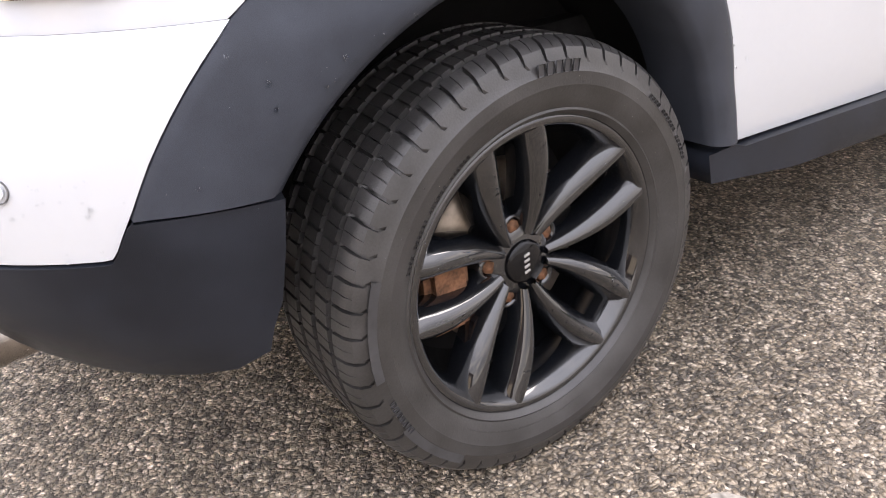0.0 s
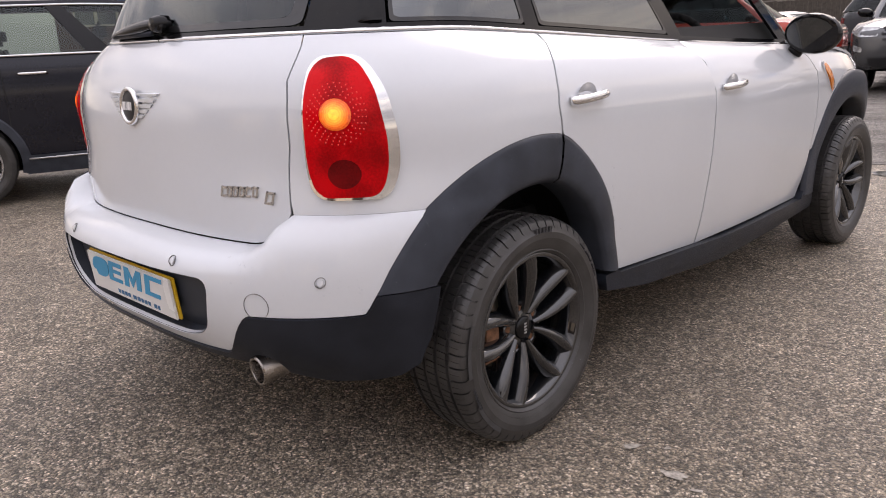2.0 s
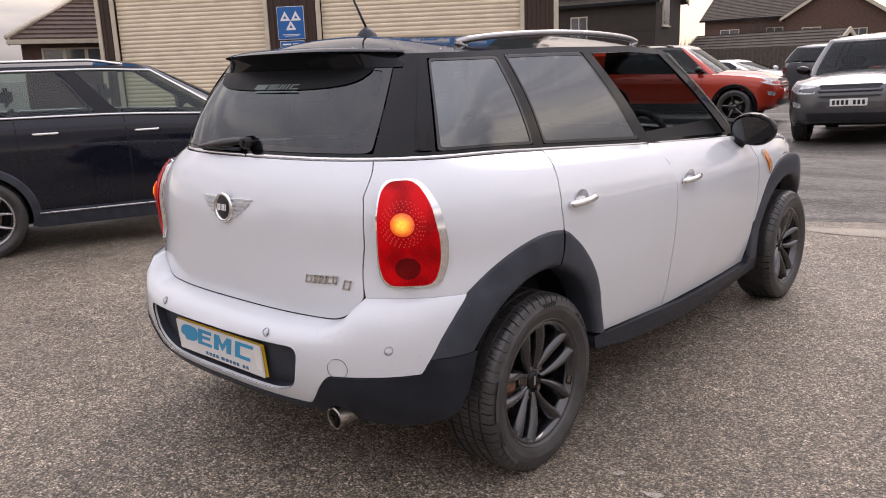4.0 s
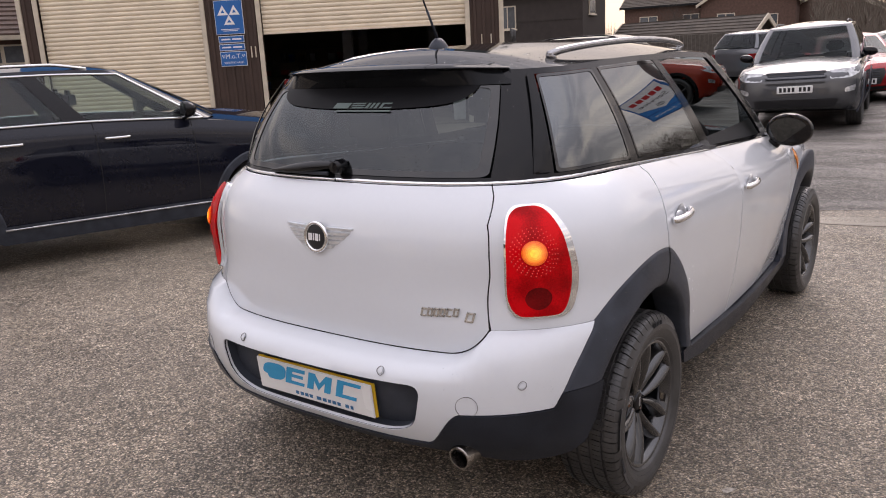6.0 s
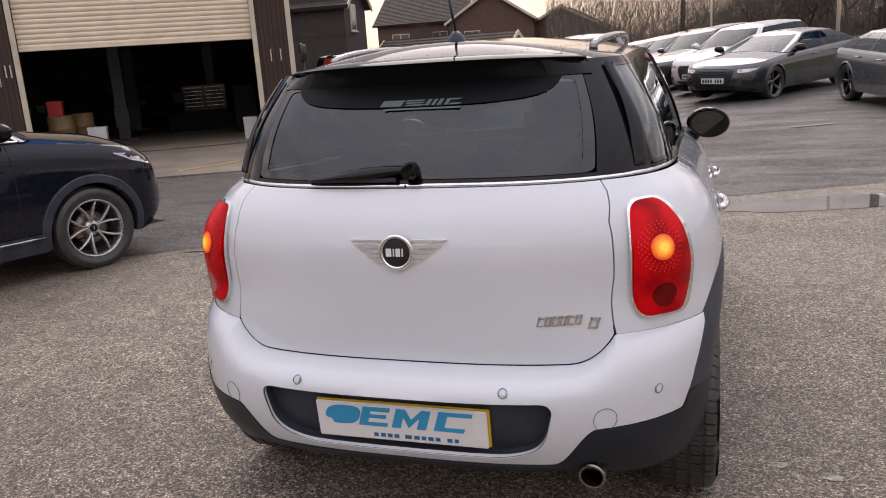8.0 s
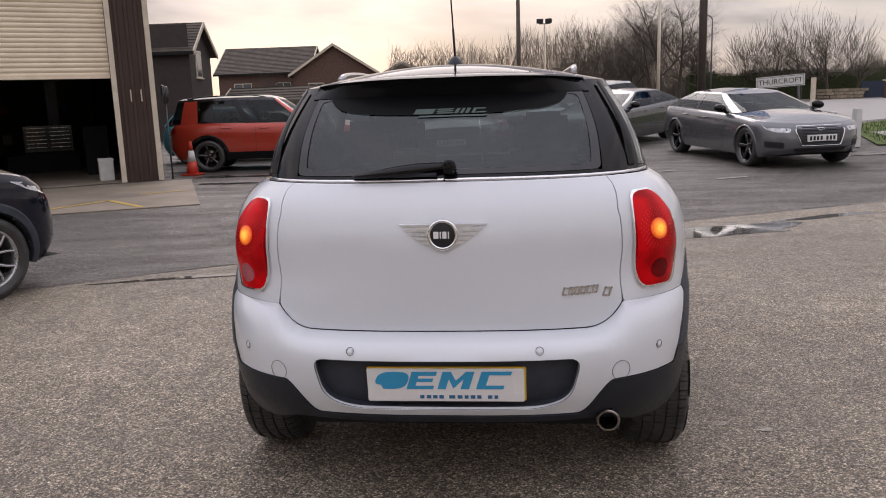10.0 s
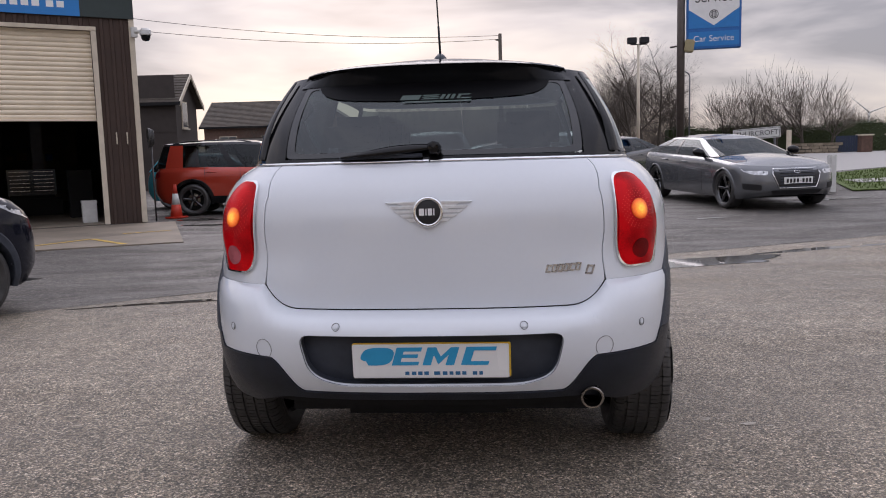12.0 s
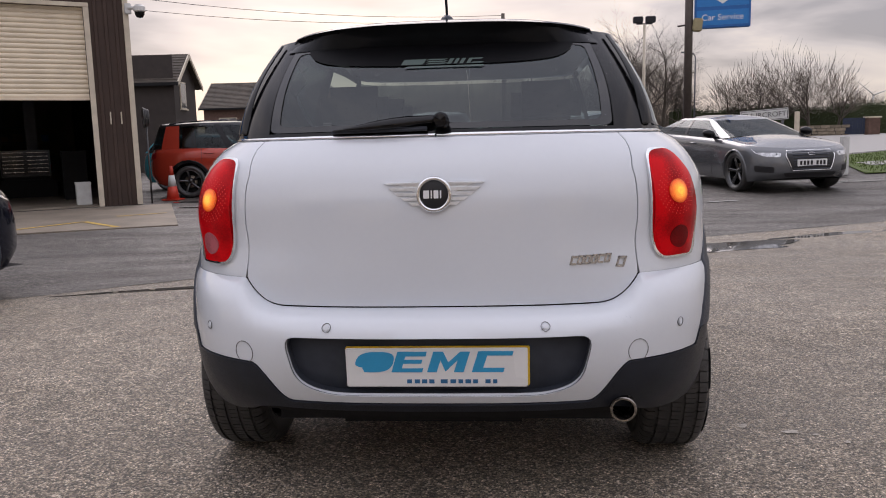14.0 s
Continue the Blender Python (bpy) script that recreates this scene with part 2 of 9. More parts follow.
    l.new(mixh.outputs[0], bp.inputs["Height"])
    l.new(bp.outputs[0], b.inputs["Normal"])
    return m


TARMAC = asphalt("chipped_tarmac", (0.45, 0.367, 0.266), 122, 0.36, gap=0.34)
TARMAC2 = asphalt("smooth_damp_tarmac", (0.155, 0.136, 0.116), 70, 0.46, gap=0.35, streak=2.2)
CONCRETE = mat("worn_concrete", (0.21, 0.175, 0.135), rough=0.7, vary=0.3, scale=1.3, bump=0.002, bump_scale=40)
YLINE = mat("worn_yellow_line", (0.50, 0.33, 0.06), rough=0.7, vary=0.4, scale=12)
BROWN = mat("brown_cladding", (0.056, 0.035, 0.027), rough=0.72, vary=0.18, scale=2, bump=0.0005, bump_scale=80)
CREAM = mat("cream_steel", (0.76, 0.655, 0.50), rough=0.45, vary=0.08, scale=2.5)
PALE = mat("off_white_trim", (0.60, 0.53, 0.42), rough=0.5, vary=0.12, scale=5)

# ---------------------------------------------------------------- mesh helpers
def mesh_object(name, verts, faces, material, smooth=True):
    me = bpy.data.meshes.new(name)
    me.from_pydata([tuple(v) for v in verts], [], faces)
    me.validate()
    me.materials.append(material)
    if smooth:
        me.polygons.foreach_set("use_smooth", [True] * len(me.polygons))
    return new(name, me)


def part(name, bm, material, parent, label="", smooth=True, angle=35):
    """Links a bmesh, or (verts, faces), as one mesh object under a thing or a part."""
    if isinstance(bm, tuple):
        ob = mesh_object(name, bm[0], bm[1], material, smooth)
    else:
        me = bpy.data.meshes.new(name)
        if smooth:
            for f in bm.faces:
                f.smooth = True
            for ed in bm.edges:
                if len(ed.link_faces) == 2 and ed.calc_face_angle(0) > radians(angle):
                    ed.smooth = False
        bm.to_mesh(me)
        bm.free()
        me.materials.append(material)
        ob = new(name, me)
    if parent is not None:
        ob.parent = parent
    if label:
        tagged(ob, label)
    return ob


def thing(name, label, category, at=None, group="", kind=""):
    ob = new(name)
    ob.empty_display_size = 0.1
    if at is not None:
        ob.matrix_world = at
    return tagged(ob, label, category, group, kind)


def box(bm, x0, x1, y0, y1, z0, z1, bevel=0.0, m=None):
    vs = [bm.verts.new((x, y, z)) for z in (z0, z1) for y in (y0, y1) for x in (x0, x1)]
    if m is not None:
        for v in vs:
            v.co = m @ v.co
    fs = [bm.faces.new([vs[i] for i in q]) for q in ((0, 2, 3, 1), (4, 5, 7, 6), (0, 1, 5, 4), (2, 6, 7, 3), (0, 4, 6, 2), (1, 3, 7, 5))]
    if bevel:
        es = {ed for f in fs for ed in f.edges}
        bmesh.ops.bevel(bm, geom=list(es), offset=bevel, segments=2, affect="EDGES")
    return bm


def cyl(bm, p, q, r0, r1=None, n=12, caps=True):
    """A tapered rod from p to q."""
    p, q = Vector(p), Vector(q)
    r1 = r0 if r1 is None else r1
    d = (q - p).normalized()
    a = d.orthogonal().normalized()
    b = d.cross(a)
    rings = [[bm.verts.new(c + r * (math.cos(t) * a + math.sin(t) * b)) for t in [2 * math.pi * i / n for i in range(n)]] for c, r in ((p, r0), (q, r1))]
    for i in range(n):
        bm.faces.new((rings[0][i], rings[0][(i + 1) % n], rings[1][(i + 1) % n], rings[1][i]))
    if caps:
        bm.faces.new(rings[0][::-1])
        bm.faces.new(rings[1])
    return bm


def lathe(bm, profile, n=48, axis="x", closed=True):
    """Turns (radius, offset) pairs round an axis."""
    rings = []
    for r, o in profile:
        ring = []
        for i in range(n):
            t = 2 * math.pi * i / n
            c, s = r * math.cos(t), r * math.sin(t)
            ring.append(bm.verts.new({"x": (o, c, s), "y": (c, o, s), "z": (c, s, o)}[axis]))
        rings.append(ring)
    for a, b in zip(rings, rings[1:]):
        for i in range(n):
            bm.faces.new((a[i], a[(i + 1) % n], b[(i + 1) % n], b[i]))
    return bm


def tube(bm, pts, r, n=8):
    """A rod of even thickness along a line of points, in one piece."""
    pts = [Vector(p) for p in pts]
    rings = []
    for i, p in enumerate(pts):
        d = (pts[min(i + 1, len(pts) - 1)] - pts[max(i - 1, 0)]).normalized()
        a = d.cross(Vector((0, 0, 1)))
        a = a.normalized() if a.length > 1e-3 else Vector((1, 0, 0))
        b = d.cross(a)
        rings.append([bm.verts.new(p + r * (math.cos(t) * a + math.sin(t) * b)) for t in [2 * math.pi * k / n for k in range(n)]])
    for A, B in zip(rings, rings[1:]):
        for k in range(n):
            bm.faces.new((A[k], A[(k + 1) % n], B[(k + 1) % n], B[k]))
    bm.faces.new(rings[0][::-1])
    bm.faces.new(rings[-1])
    return bm


def spline(xs, ys):
    """Smooth curve through control points (monotone cubic)."""
    xs, ys = np.array(xs, float), np.array(ys, float)
    h = np.diff(xs)
    d = np.diff(ys) / h
    m = np.zeros(len(xs))
    m[0], m[-1] = d[0], d[-1]
    for i in range(1, len(xs) - 1):
        m[i] = 0 if d[i - 1] * d[i] <= 0 else 2 * d[i - 1] * d[i] / (d[i - 1] + d[i])

    def f(x):
        x = min(max(x, xs[0]), xs[-1])
        i = min(max(int(np.searchsorted(xs, x)) - 1, 0), len(h) - 1)
        t = (x - xs[i]) / h[i]
        return float(ys[i] * (2 * t**3 - 3 * t**2 + 1) + ys[i + 1] * (3 * t**2 - 2 * t**3) + h[i] * (m[i] * (t**3 - 2 * t**2 + t) + m[i + 1] * (t**3 - t**2)))
    return f


def smooth01(a, b, x):
    t = min(max((x - a) / (b - a), 0), 1)
    return t * t * (3 - 2 * t)


def inside(poly, x, y):
    hit = False
    for (x0, y0), (x1, y1) in zip(poly, poly[1:] + poly[:1]):
        if (y0 > y) != (y1 > y) and x < (x1 - x0) * (y - y0) / (y1 - y0) + x0:
            hit = not hit
    return hit


def densify(poly, step):
    out = []
    for (x0, y0), (x1, y1) in zip(poly, poly[1:] + poly[:1]):
        k = max(1, int(math.hypot(x1 - x0, y1 - y0) / step))
        out += [(x0 + (x1 - x0) * i / k, y0 + (y1 - y0) * i / k) for i in range(k)]
    return out


def rounded(poly, r, n=5):
    """Rounds the corners of an outline; r: one radius, or one for each corner."""
    out, k = [], len(poly)
    for i, p in enumerate(poly):
        p, a, b = Vector(p), Vector(poly[i - 1]), Vector(poly[(i + 1) % k])
        ri = r if not isinstance(r, (list, tuple)) else r[i]
        ri = min(ri, (a - p).length * 0.49, (b - p).length * 0.49)
        if ri < 1e-4:
            out.append(tuple(p))
            continue
        s, e = p + (a - p).normalized() * ri, p + (b - p).normalized() * ri
        for j in range(n + 1):
            t = j / n
            out.append(tuple(s * (1 - t) ** 2 + p * 2 * t * (1 - t) + e * t * t))
    return out


from mathutils.geometry import delaunay_2d_cdt


def sheet(outline, surface, step=0.04, thick=0.012, lift=0.0, holes=()):
    """A panel cut to an outline in a surface's own coordinates, with turned-in edges. surface(a, b) gives the place."""
    ol = densify(outline, step)
    pts = [Vector(p) for p in ol]
    a0, a1 = min(p[0] for p in ol), max(p[0] for p in ol)
    b0, b1 = min(p[1] for p in ol), max(p[1] for p in ol)
    na, nb = max(1, int((a1 - a0) / step)), max(1, int((b1 - b0) / step))
    for i in range(1, na):
        for j in range(1, nb):
            p = (a0 + (a1 - a0) * i / na, b0 + (b1 - b0) * j / nb)
            if inside(ol, *p) and min((p[0] - q[0]) ** 2 + (p[1] - q[1]) ** 2 for q in ol) > (0.45 * step) ** 2:
                pts.append(Vector(p))
    n = len(ol)
    edges = [(i, (i + 1) % n) for i in range(n)]
    loops = [(ol, 1)]
    for h in holes:
        h = densify(h, step)
        pts = [p for i, p in enumerate(pts) if i < n or not (inside(h, p[0], p[1]) or min((p[0] - q[0]) ** 2 + (p[1] - q[1]) ** 2 for q in h) < (0.3 * step) ** 2)]
        k = len(pts)
        pts += [Vector(p) for p in h]
        loops.append((h, -1))
    # hole loops are found again by their first point
    edges += [(k0 + i, k0 + (i + 1) % len(h)) for h, _ in loops[1:] for k0 in [next(j for j in range(n, len(pts)) if tuple(pts[j]) == tuple(Vector(h[0])))] for i in range(len(h))]
    co, _, faces, *_ = delaunay_2d_cdt(pts, edges, [], 1, 1e-6)
    faces = [f for f in faces if not any(inside(h, sum(co[k][0] for k in f) / len(f), sum(co[k][1] for k in f) / len(f)) for h, _ in loops[1:])]
    eps = 0.002

    def normal(a, b):
        p = Vector(surface(a, b))
        d1, d2 = Vector(surface(a + eps, b)) - Vector(surface(a - eps, b)), Vector(surface(a, b + eps)) - Vector(surface(a, b - eps))
        nv = d1.cross(d2)
        return p, nv.normalized() if nv.length else Vector((0, 0, 1))
    verts = []
    for c in co:
        p, nv = normal(c[0], c[1])
        verts.append(p + nv * lift)
    out = [tuple(f) for f in faces]
    # orient faces along the surface normal
    fixed = []
    for f in out:
        a, b, c = (co[k] for k in f[:3])
        area = (b[0] - a[0]) * (c[1] - a[1]) - (b[1] - a[1]) * (c[0] - a[0])
        fixed.append(f if area > 0 else f[::-1])
    if thick:
        for loop, way in loops:
            ccw = (sum(p[0] * q[1] - q[0] * p[1] for p, q in zip(loop, loop[1:] + loop[:1])) > 0) == (way > 0)
            base, m = len(verts), len(loop)
            for p in loop:
                q, nv = normal(*p)
                verts += [q + nv * lift, q + nv * (lift - thick)]
            for i in range(m):
                a, b = base + 2 * i, base + 2 * ((i + 1) % m)
                fixed.append((a, a + 1, b + 1, b) if ccw else (a, b, b + 1, a + 1))
    return verts, fixed


def text_mesh(body, size, extrude, shear=0.0):
    """A word as a mesh lying in its xz plane, centred, read from -y."""
    cu = bpy.data.curves.new("word", "FONT")
    cu.body, cu.size, cu.extrude, cu.shear = body, size, extrude, shear
    cu.align_x, cu.align_y = "CENTER", "CENTER"
    ob = new("word", cu)
    dg = bpy.context.evaluated_depsgraph_get()
    me = bpy.data.meshes.new_from_object(ob.evaluated_get(dg))
    bpy.data.objects.remove(ob)
    bm = bmesh.new()
    bm.from_mesh(me)
    bmesh.ops.transform(bm, matrix=pose(0, 0, 0, 90, 0, 0), verts=bm.verts)
    return bm

# ---------------------------------------------------------------- ground
def ground_z(x, y):
    """The yard is level round the car and rises gently beyond it."""
    dip = 0.075 * smooth01(-1.8, -4.6, x) * smooth01(7.5, 4.5, y)        # falls away towards the navy car
    return 0.028 * smooth01(-2.0, 3.0, x) * min(max(y - 6.0, 0.0), 30.0) * smooth01(4.0, 10.0, y) - dip


def joint_y(x):
    """The line where the newer tarmac begins."""
    return 4.86 + 0.45 * x


def ground_patch(name, material, xs, rows, lift=0.0, label="", kind="structure", category="ground"):
    """A strip of ground between two lines, following the yard's rise."""
    verts, faces = [], []
    nx = len(xs)
    nr = 0
    for ys in rows:
        for x in xs:
            y = ys(x)
            verts.append((x, y, ground_z(x, y) + lift))
        nr += 1
    for j in range(nr - 1):
        for i in range(nx - 1):
            a = j * nx + i
            faces.append((a, a + 1, a + nx + 1, a + nx))
    ob = mesh_object(name, verts, faces, material)
    return tagged(ob, label, category, kind=kind)


XS = [-900, -300, -100, -50] + [i * 1.0 for i in range(-30, 31)] + [40, 60, 100, 300, 900]
near_rows = [lambda x, k=k: joint_y(x) - k for k in (900, 300, 80, 30, 12, 8, 5, 3, 2, 1, 0)]
ground_patch("ground", TARMAC, XS, near_rows, label="coarse chipped tan-grey tarmac yard, damp in patches")
far_rows = [lambda x, k=k: joint_y(x) + k for k in (0, 1, 2, 3, 4, 5, 6, 8, 10, 12, 15, 18, 22, 27, 33, 45, 80, 200, 600, 2000)]
ground_patch("road", TARMAC2, XS, far_rows, lift=-0.006, label="smoother dark grey damp tarmac beyond the joint", category="road")

# ---------------------------------------------------------------- garage
WALL_DIR = Vector((math.cos(radians(33.5)), math.sin(radians(33.5)), 0))
CORNER = Vector((-7.2, 12.55, 0))
GAR = Matrix.Translation(CORNER) @ pose(0, 0, 0, 0, 0, 33.5)      # local x runs along the front, y into the building
EAVE = 5.4
BAYS = ((-5.25, -0.76), (-10.10, -6.46))


def slab(name, x0, x1, y0, y1, z0, z1, material, label="", category="wall", kind="structure", bevel=0.0):
    bm = box(bmesh.new(), x0, x1, y0, y1, z0, z1, bevel)
    ob = part(name, bm, material, None, smooth=False)
    ob.matrix_world = GAR
    return tagged(ob, label, category, kind=kind)


def ribbed(name, x0, x1, z0, z1, material, parent, pitch=0.19, proud=0.028, y=0.0):
    """Vertical box-profile cladding."""
    verts, faces = [], []
    prof, x = [], x0
    while x < x1:
        for dx, dy in ((0, 0), (0.05, 0), (0.07, -proud), (0.12, -proud), (0.14, 0)):
            if x + dx < x1:
                prof.append((x + dx, y + dy))
        x += pitch
    prof.append((x1, y))
    for px, py in prof:
        verts += [(px, py, z0), (px, py, z1)]
    for i in range(len(prof) - 1):
        faces.append((2 * i, 2 * i + 2, 2 * i + 3, 2 * i + 1))
    return part(name, (verts, faces), material, parent, smooth=False)


def garage():
    wall = thing("wall_front", "dark brown ribbed metal garage front with cream corner trims", "wall", GAR, kind="structure")
    for x0, x1 in ((-0.76, 0.0), (-6.46, -5.25), (-10.5, -10.10)):
        part("pier", box(bmesh.new(), x0, x1, 0.0, 0.25, 0.0, EAVE), BROWN, wall, smooth=False)
        ribbed("cladding", x0 + 0.06, x1 - 0.06, 0.0, 4.1, BROWN, wall, y=-0.003)
    for x0, x1 in BAYS:
        part("lintel", box(bmesh.new(), x0, x1, 0.0, 0.25, 3.86, EAVE), BROWN, wall, smooth=False)
        ribbed("cladding", x0, x1, 3.86, 4.1, BROWN, wall, y=-0.003)
        for x in (x0, x1):
            part("door_trim", box(bmesh.new(), x - 0.05, x + 0.05, -0.045, 0.0, 0.0, 3.86, 0.006), PALE, wall, smooth=False)
        part("door_trim", box(bmesh.new(), x0 - 0.05, x1 + 0.05, -0.05, 0.0, 3.86, 3.94, 0.006), PALE, wall, smooth=False)
    part("corner_trim", box(bmesh.new(), -0.09, 0.012, -0.04, 0.08, 0.0, EAVE, 0.008), PALE, wall, smooth=False)
    part("corner_trim", box(bmesh.new(), -10.52, -10.42, -0.04, 0.08, 0.0, EAVE, 0.008), PALE, wall, smooth=False)
    slab("wall_side", -0.16, 0.0, 0.25, 14.0, 0.0, EAVE, BROWN, "brown metal garage side wall")
    slab("wall_far_side", -10.5, -10.35, 0.25, 14.0, 0.0, EAVE, BROWN, "brown metal garage side wall")
    slab("wall_back", -10.5, 0.0, 14.0, 14.2, 0.0, EAVE, CONCRETE, "block back wall of the workshop")
    slab("ceiling", -10.6, 0.1, -0.05, 14.3, EAVE, EAVE + 0.12, BROWN, "metal workshop roof", "ceiling")
    slab("floor", -10.35, -0.16, 0.0, 14.0, 0.0, 0.012, CONCRETE, "worn grey concrete workshop floor", "floor")
    for (x0, x1), z0 in zip(BAYS, (2.12, 0.0)):
        shut = thing("roller_shutter", "cream steel roller shutter, half raised" if z0 else "closed cream steel roller shutter", "shutter", GAR)
        z = z0
        while z < 3.86:
            h = 0.094
            z1 = min(z + h, 3.87)
            prof = [(0.096, z), (0.080, z + 0.012), (0.072, z + 0.05), (0.080, z + 0.088), (0.096, z1)]
            verts = [(x, y, zz) for y, zz in prof for x in (x0 + 0.05, x1 - 0.05)]
            part("slat", (verts, [(2 * i, 2 * i + 1, 2 * i + 3, 2 * i + 2) for i in range(4)]), CREAM, shut)
            z += h
        part("bottom_rail", box(bmesh.new(), x0 + 0.05, x1 - 0.05, 0.05, 0.11, z0 - 0.03 if z0 else 0.0, z0 + 0.02, 0.006), CREAM, shut, smooth=False)


garage()

# ---------------------------------------------------------------- the white hatchback
HUBZ, TYRE_R = 0.322, 0.325
BELT = spline((-0.7, -0.2, 0.2, 1.1, 1.95, 2.4, 3.4), (1.162, 1.158, 1.136, 1.078, 1.035, 1.02, 0.90))
HALF_W = spline((0.25, 0.35, 0.5, 0.7, 0.9, 1.0, 1.08, 1.13, 1.165, 1.3), (0.80, 0.840, 0.868, 0.886, 0.890, 0.876, 0.836, 0.790, 0.738, 0.69))
REAR_Y = spline((0.25, 0.6, 0.8, 0.95, 1.05, 1.11, 1.165, 1.3), (-0.62, -0.66, -0.672, -0.670, -0.645, -0.608, -0.560, -0.50))
EXPO = spline((0.3, 0.72, 0.85, 1.165), (3.0, 2.85, 2.6, 2.8))
YC, YCF, YF = 0.0, 2.2, 3.36
TH = np.linspace(0, math.pi / 2, 3000)


def arc(w, depth, n):
    x, y = w * np.sin(TH) ** (2 / n), -depth * np.cos(TH) ** (2 / n)
    return np.concatenate([[0], np.cumsum(np.hypot(np.diff(x), np.diff(y)))])


REAR_ARC, FRONT_ARC = arc(0.88, 0.672, 2.6), arc(0.862, YF - YCF, 3.0)
U1 = REAR_ARC[-1]
U2 = U1 + YCF - YC
U3 = U2 + FRONT_ARC[-1]


def plan(u, w, yr, n, yc=YC, yf=YF):
    """Place on a rounded plan outline; u: metres round it from the rear middle, plus to the right."""
    a = min(abs(u), U3 - 1e-6)
    if a <= U1:
        t = float(np.interp(a, REAR_ARC, TH))
        x, y = w * math.sin(t) ** (2 / n), yc - (yc - yr) * max(math.cos(t), 0) ** (2 / n)
    elif a <= U2:
        x, y = w, yc + (a - U1) / (U2 - U1) * (YCF - yc)
    else:
        t = float(np.interp(U3 - a, FRONT_ARC, TH))
        x, y = w * math.sin(t) ** (2 / 3.0), YCF + (yf - YCF) * max(math.cos(t), 0) ** (2 / 3.0)
    return (x if u >= 0 else -x), y


def body(u, z):
    """The painted body's side and rear."""
    _, y = plan(u, 0.88, -0.672, 2.6)
    ze = z + (1.162 - BELT(y)) * min(max((z - 0.6) / 0.45, 0), 1.3)
    w = HALF_W(ze) - 0.055 * smooth01(1.3, 2.9, y)
    x, y = plan(u, w, REAR_Y(ze), EXPO(ze))
    return x, y, z


def u_at_y(y):
    """u on the right side at a given y."""
    if y >= YC:
        return U1 + (y - YC)
    return float(np.interp(y, YC - 0.672 * np.cos(TH) ** (2 / 2.6), REAR_ARC))


def u_at(y, z):
    """u on the right side where the body is at y, at height z."""
    if y >= YC:
        return u_at_y(y)
    a, b = 0.0, U1
    for _ in range(30):
        m = (a + b) / 2
        a, b = (m, b) if body(m, z)[1] < y else (a, m)
    return a


def u_at_x(x, z=0.9):
    """u on the right at which the body is x wide at height z."""
    a, b = 0.0, U1
    for _ in range(30):
        m = (a + b) / 2
        a, b = (m, b) if body(m, z)[0] < x else (a, m)
    return a


def top_z(u):
    """Height of the joint between the bumper and the panels over it."""
    k = min(max((abs(u) - 0.430) / 0.152, 0.0), 1.0)
    return 0.655 + 0.0825 * k ** 2.5


def bumper_x(y, z):
    """Half width of the bumper's outer face at y."""
    yr = bumper_outer(0.0, z).y
    w = bumper_outer(U1, z).x
    return w * max(0.0, 1 - (max(0.02 - y, 0) / (0.02 - yr)) ** 3.0) ** (1 / 3.0)


def bumper_outer(u, z):
    yr = spline((0.25, 0.34, 0.42, 0.52, 0.58, 0.62), (-0.60, -0.70, -0.757, -0.783, -0.785, -0.775))(z)
    w = spline((0.25, 0.34, 0.45, 0.55, 0.62), (0.825, 0.862, 0.877, 0.884, 0.886))(z)
    x, y = plan(u, w, yr, 3.0, yc=0.02)
    return Vector((x, y, z))


def bumper_top(u):
    k = smooth01(0.50, 0.63, abs(u))
    x, y, z = body(u, top_z(u))
    return Vector((x, y, z)) + Vector((0.003 * (1 if u > 0 else -1) * k, 0, 0))


def bumper(u, v):
    """v up to 0.61 is height on the outer face; beyond it the top curls in to the tailgate."""
    if v <= 0.61:
        return bumper_outer(u, v)
    t = min((v - 0.61) / 0.12, 1.0)
    o, e = bumper_outer(u, 0.61), bumper_top(u)
    s, c = math.sin(t * math.pi / 2), 1 - math.cos(t * math.pi / 2)
    return Vector((o.x + (e.x - o.x) * c, o.y + (e.y - o.y) * c, o.z + (e.z - o.z) * s))


GH_TOP = 1.484


def house(u, h):
    """The glasshouse between the waistline (h=0) and the roof edge (h=1)."""
    _, y0 = plan(u, 0.75, -0.56, 2.8)
    zb = BELT(y0)
    wb = HALF_W(1.162) + 0.0
    xb, yb = plan(u, wb, -0.560, 2.8, yf=2.62)
    xt, yt = plan(u, 0.585, -0.325, 3.0, yf=1.75)
    if abs(u) > U1:
        k = (abs(u) - U1) / (U2 - U1)
        if k <= 1:
            yb, yt = YC + k * (2.02 - YC), YC + k * (1.42 - YC)
        else:
            kk = (abs(u) - U2) / (U3 - U2)
            yb, yt = 2.02 + (yb - YCF) * 0.62, 1.42 + (yt - YCF) * -0.55
    bow = math.sin(math.pi * h) * 0.018
    zt = GH_TOP + 0.012 * smooth01(-0.2, 0.6, yt) - 0.02 * smooth01(1.0, 1.6, yt)
    x, y = xb + (xt - xb) * h, yb + (yt - yb) * h
    return x + bow * (1 if x > 0 else -1) * min(abs(x) / 0.5, 1), y - bow * (1 if y < -0.1 else 0), zb + (zt - zb) * h


def roof(u, k):
    """The roof from its edge (k=0) to the crown line (k=1)."""
    x, y, z = house(u, 1.0)
    s = math.sin(k * math.pi / 2)
    cx, cy = 0.0, min(max(y, -0.05), 1.25)
    f = 1 - k
    xx = x * f
    yy = cy + (y - cy) * f if abs(y - cy) > 1e-6 else y
    return xx, yy, z + 0.078 * s


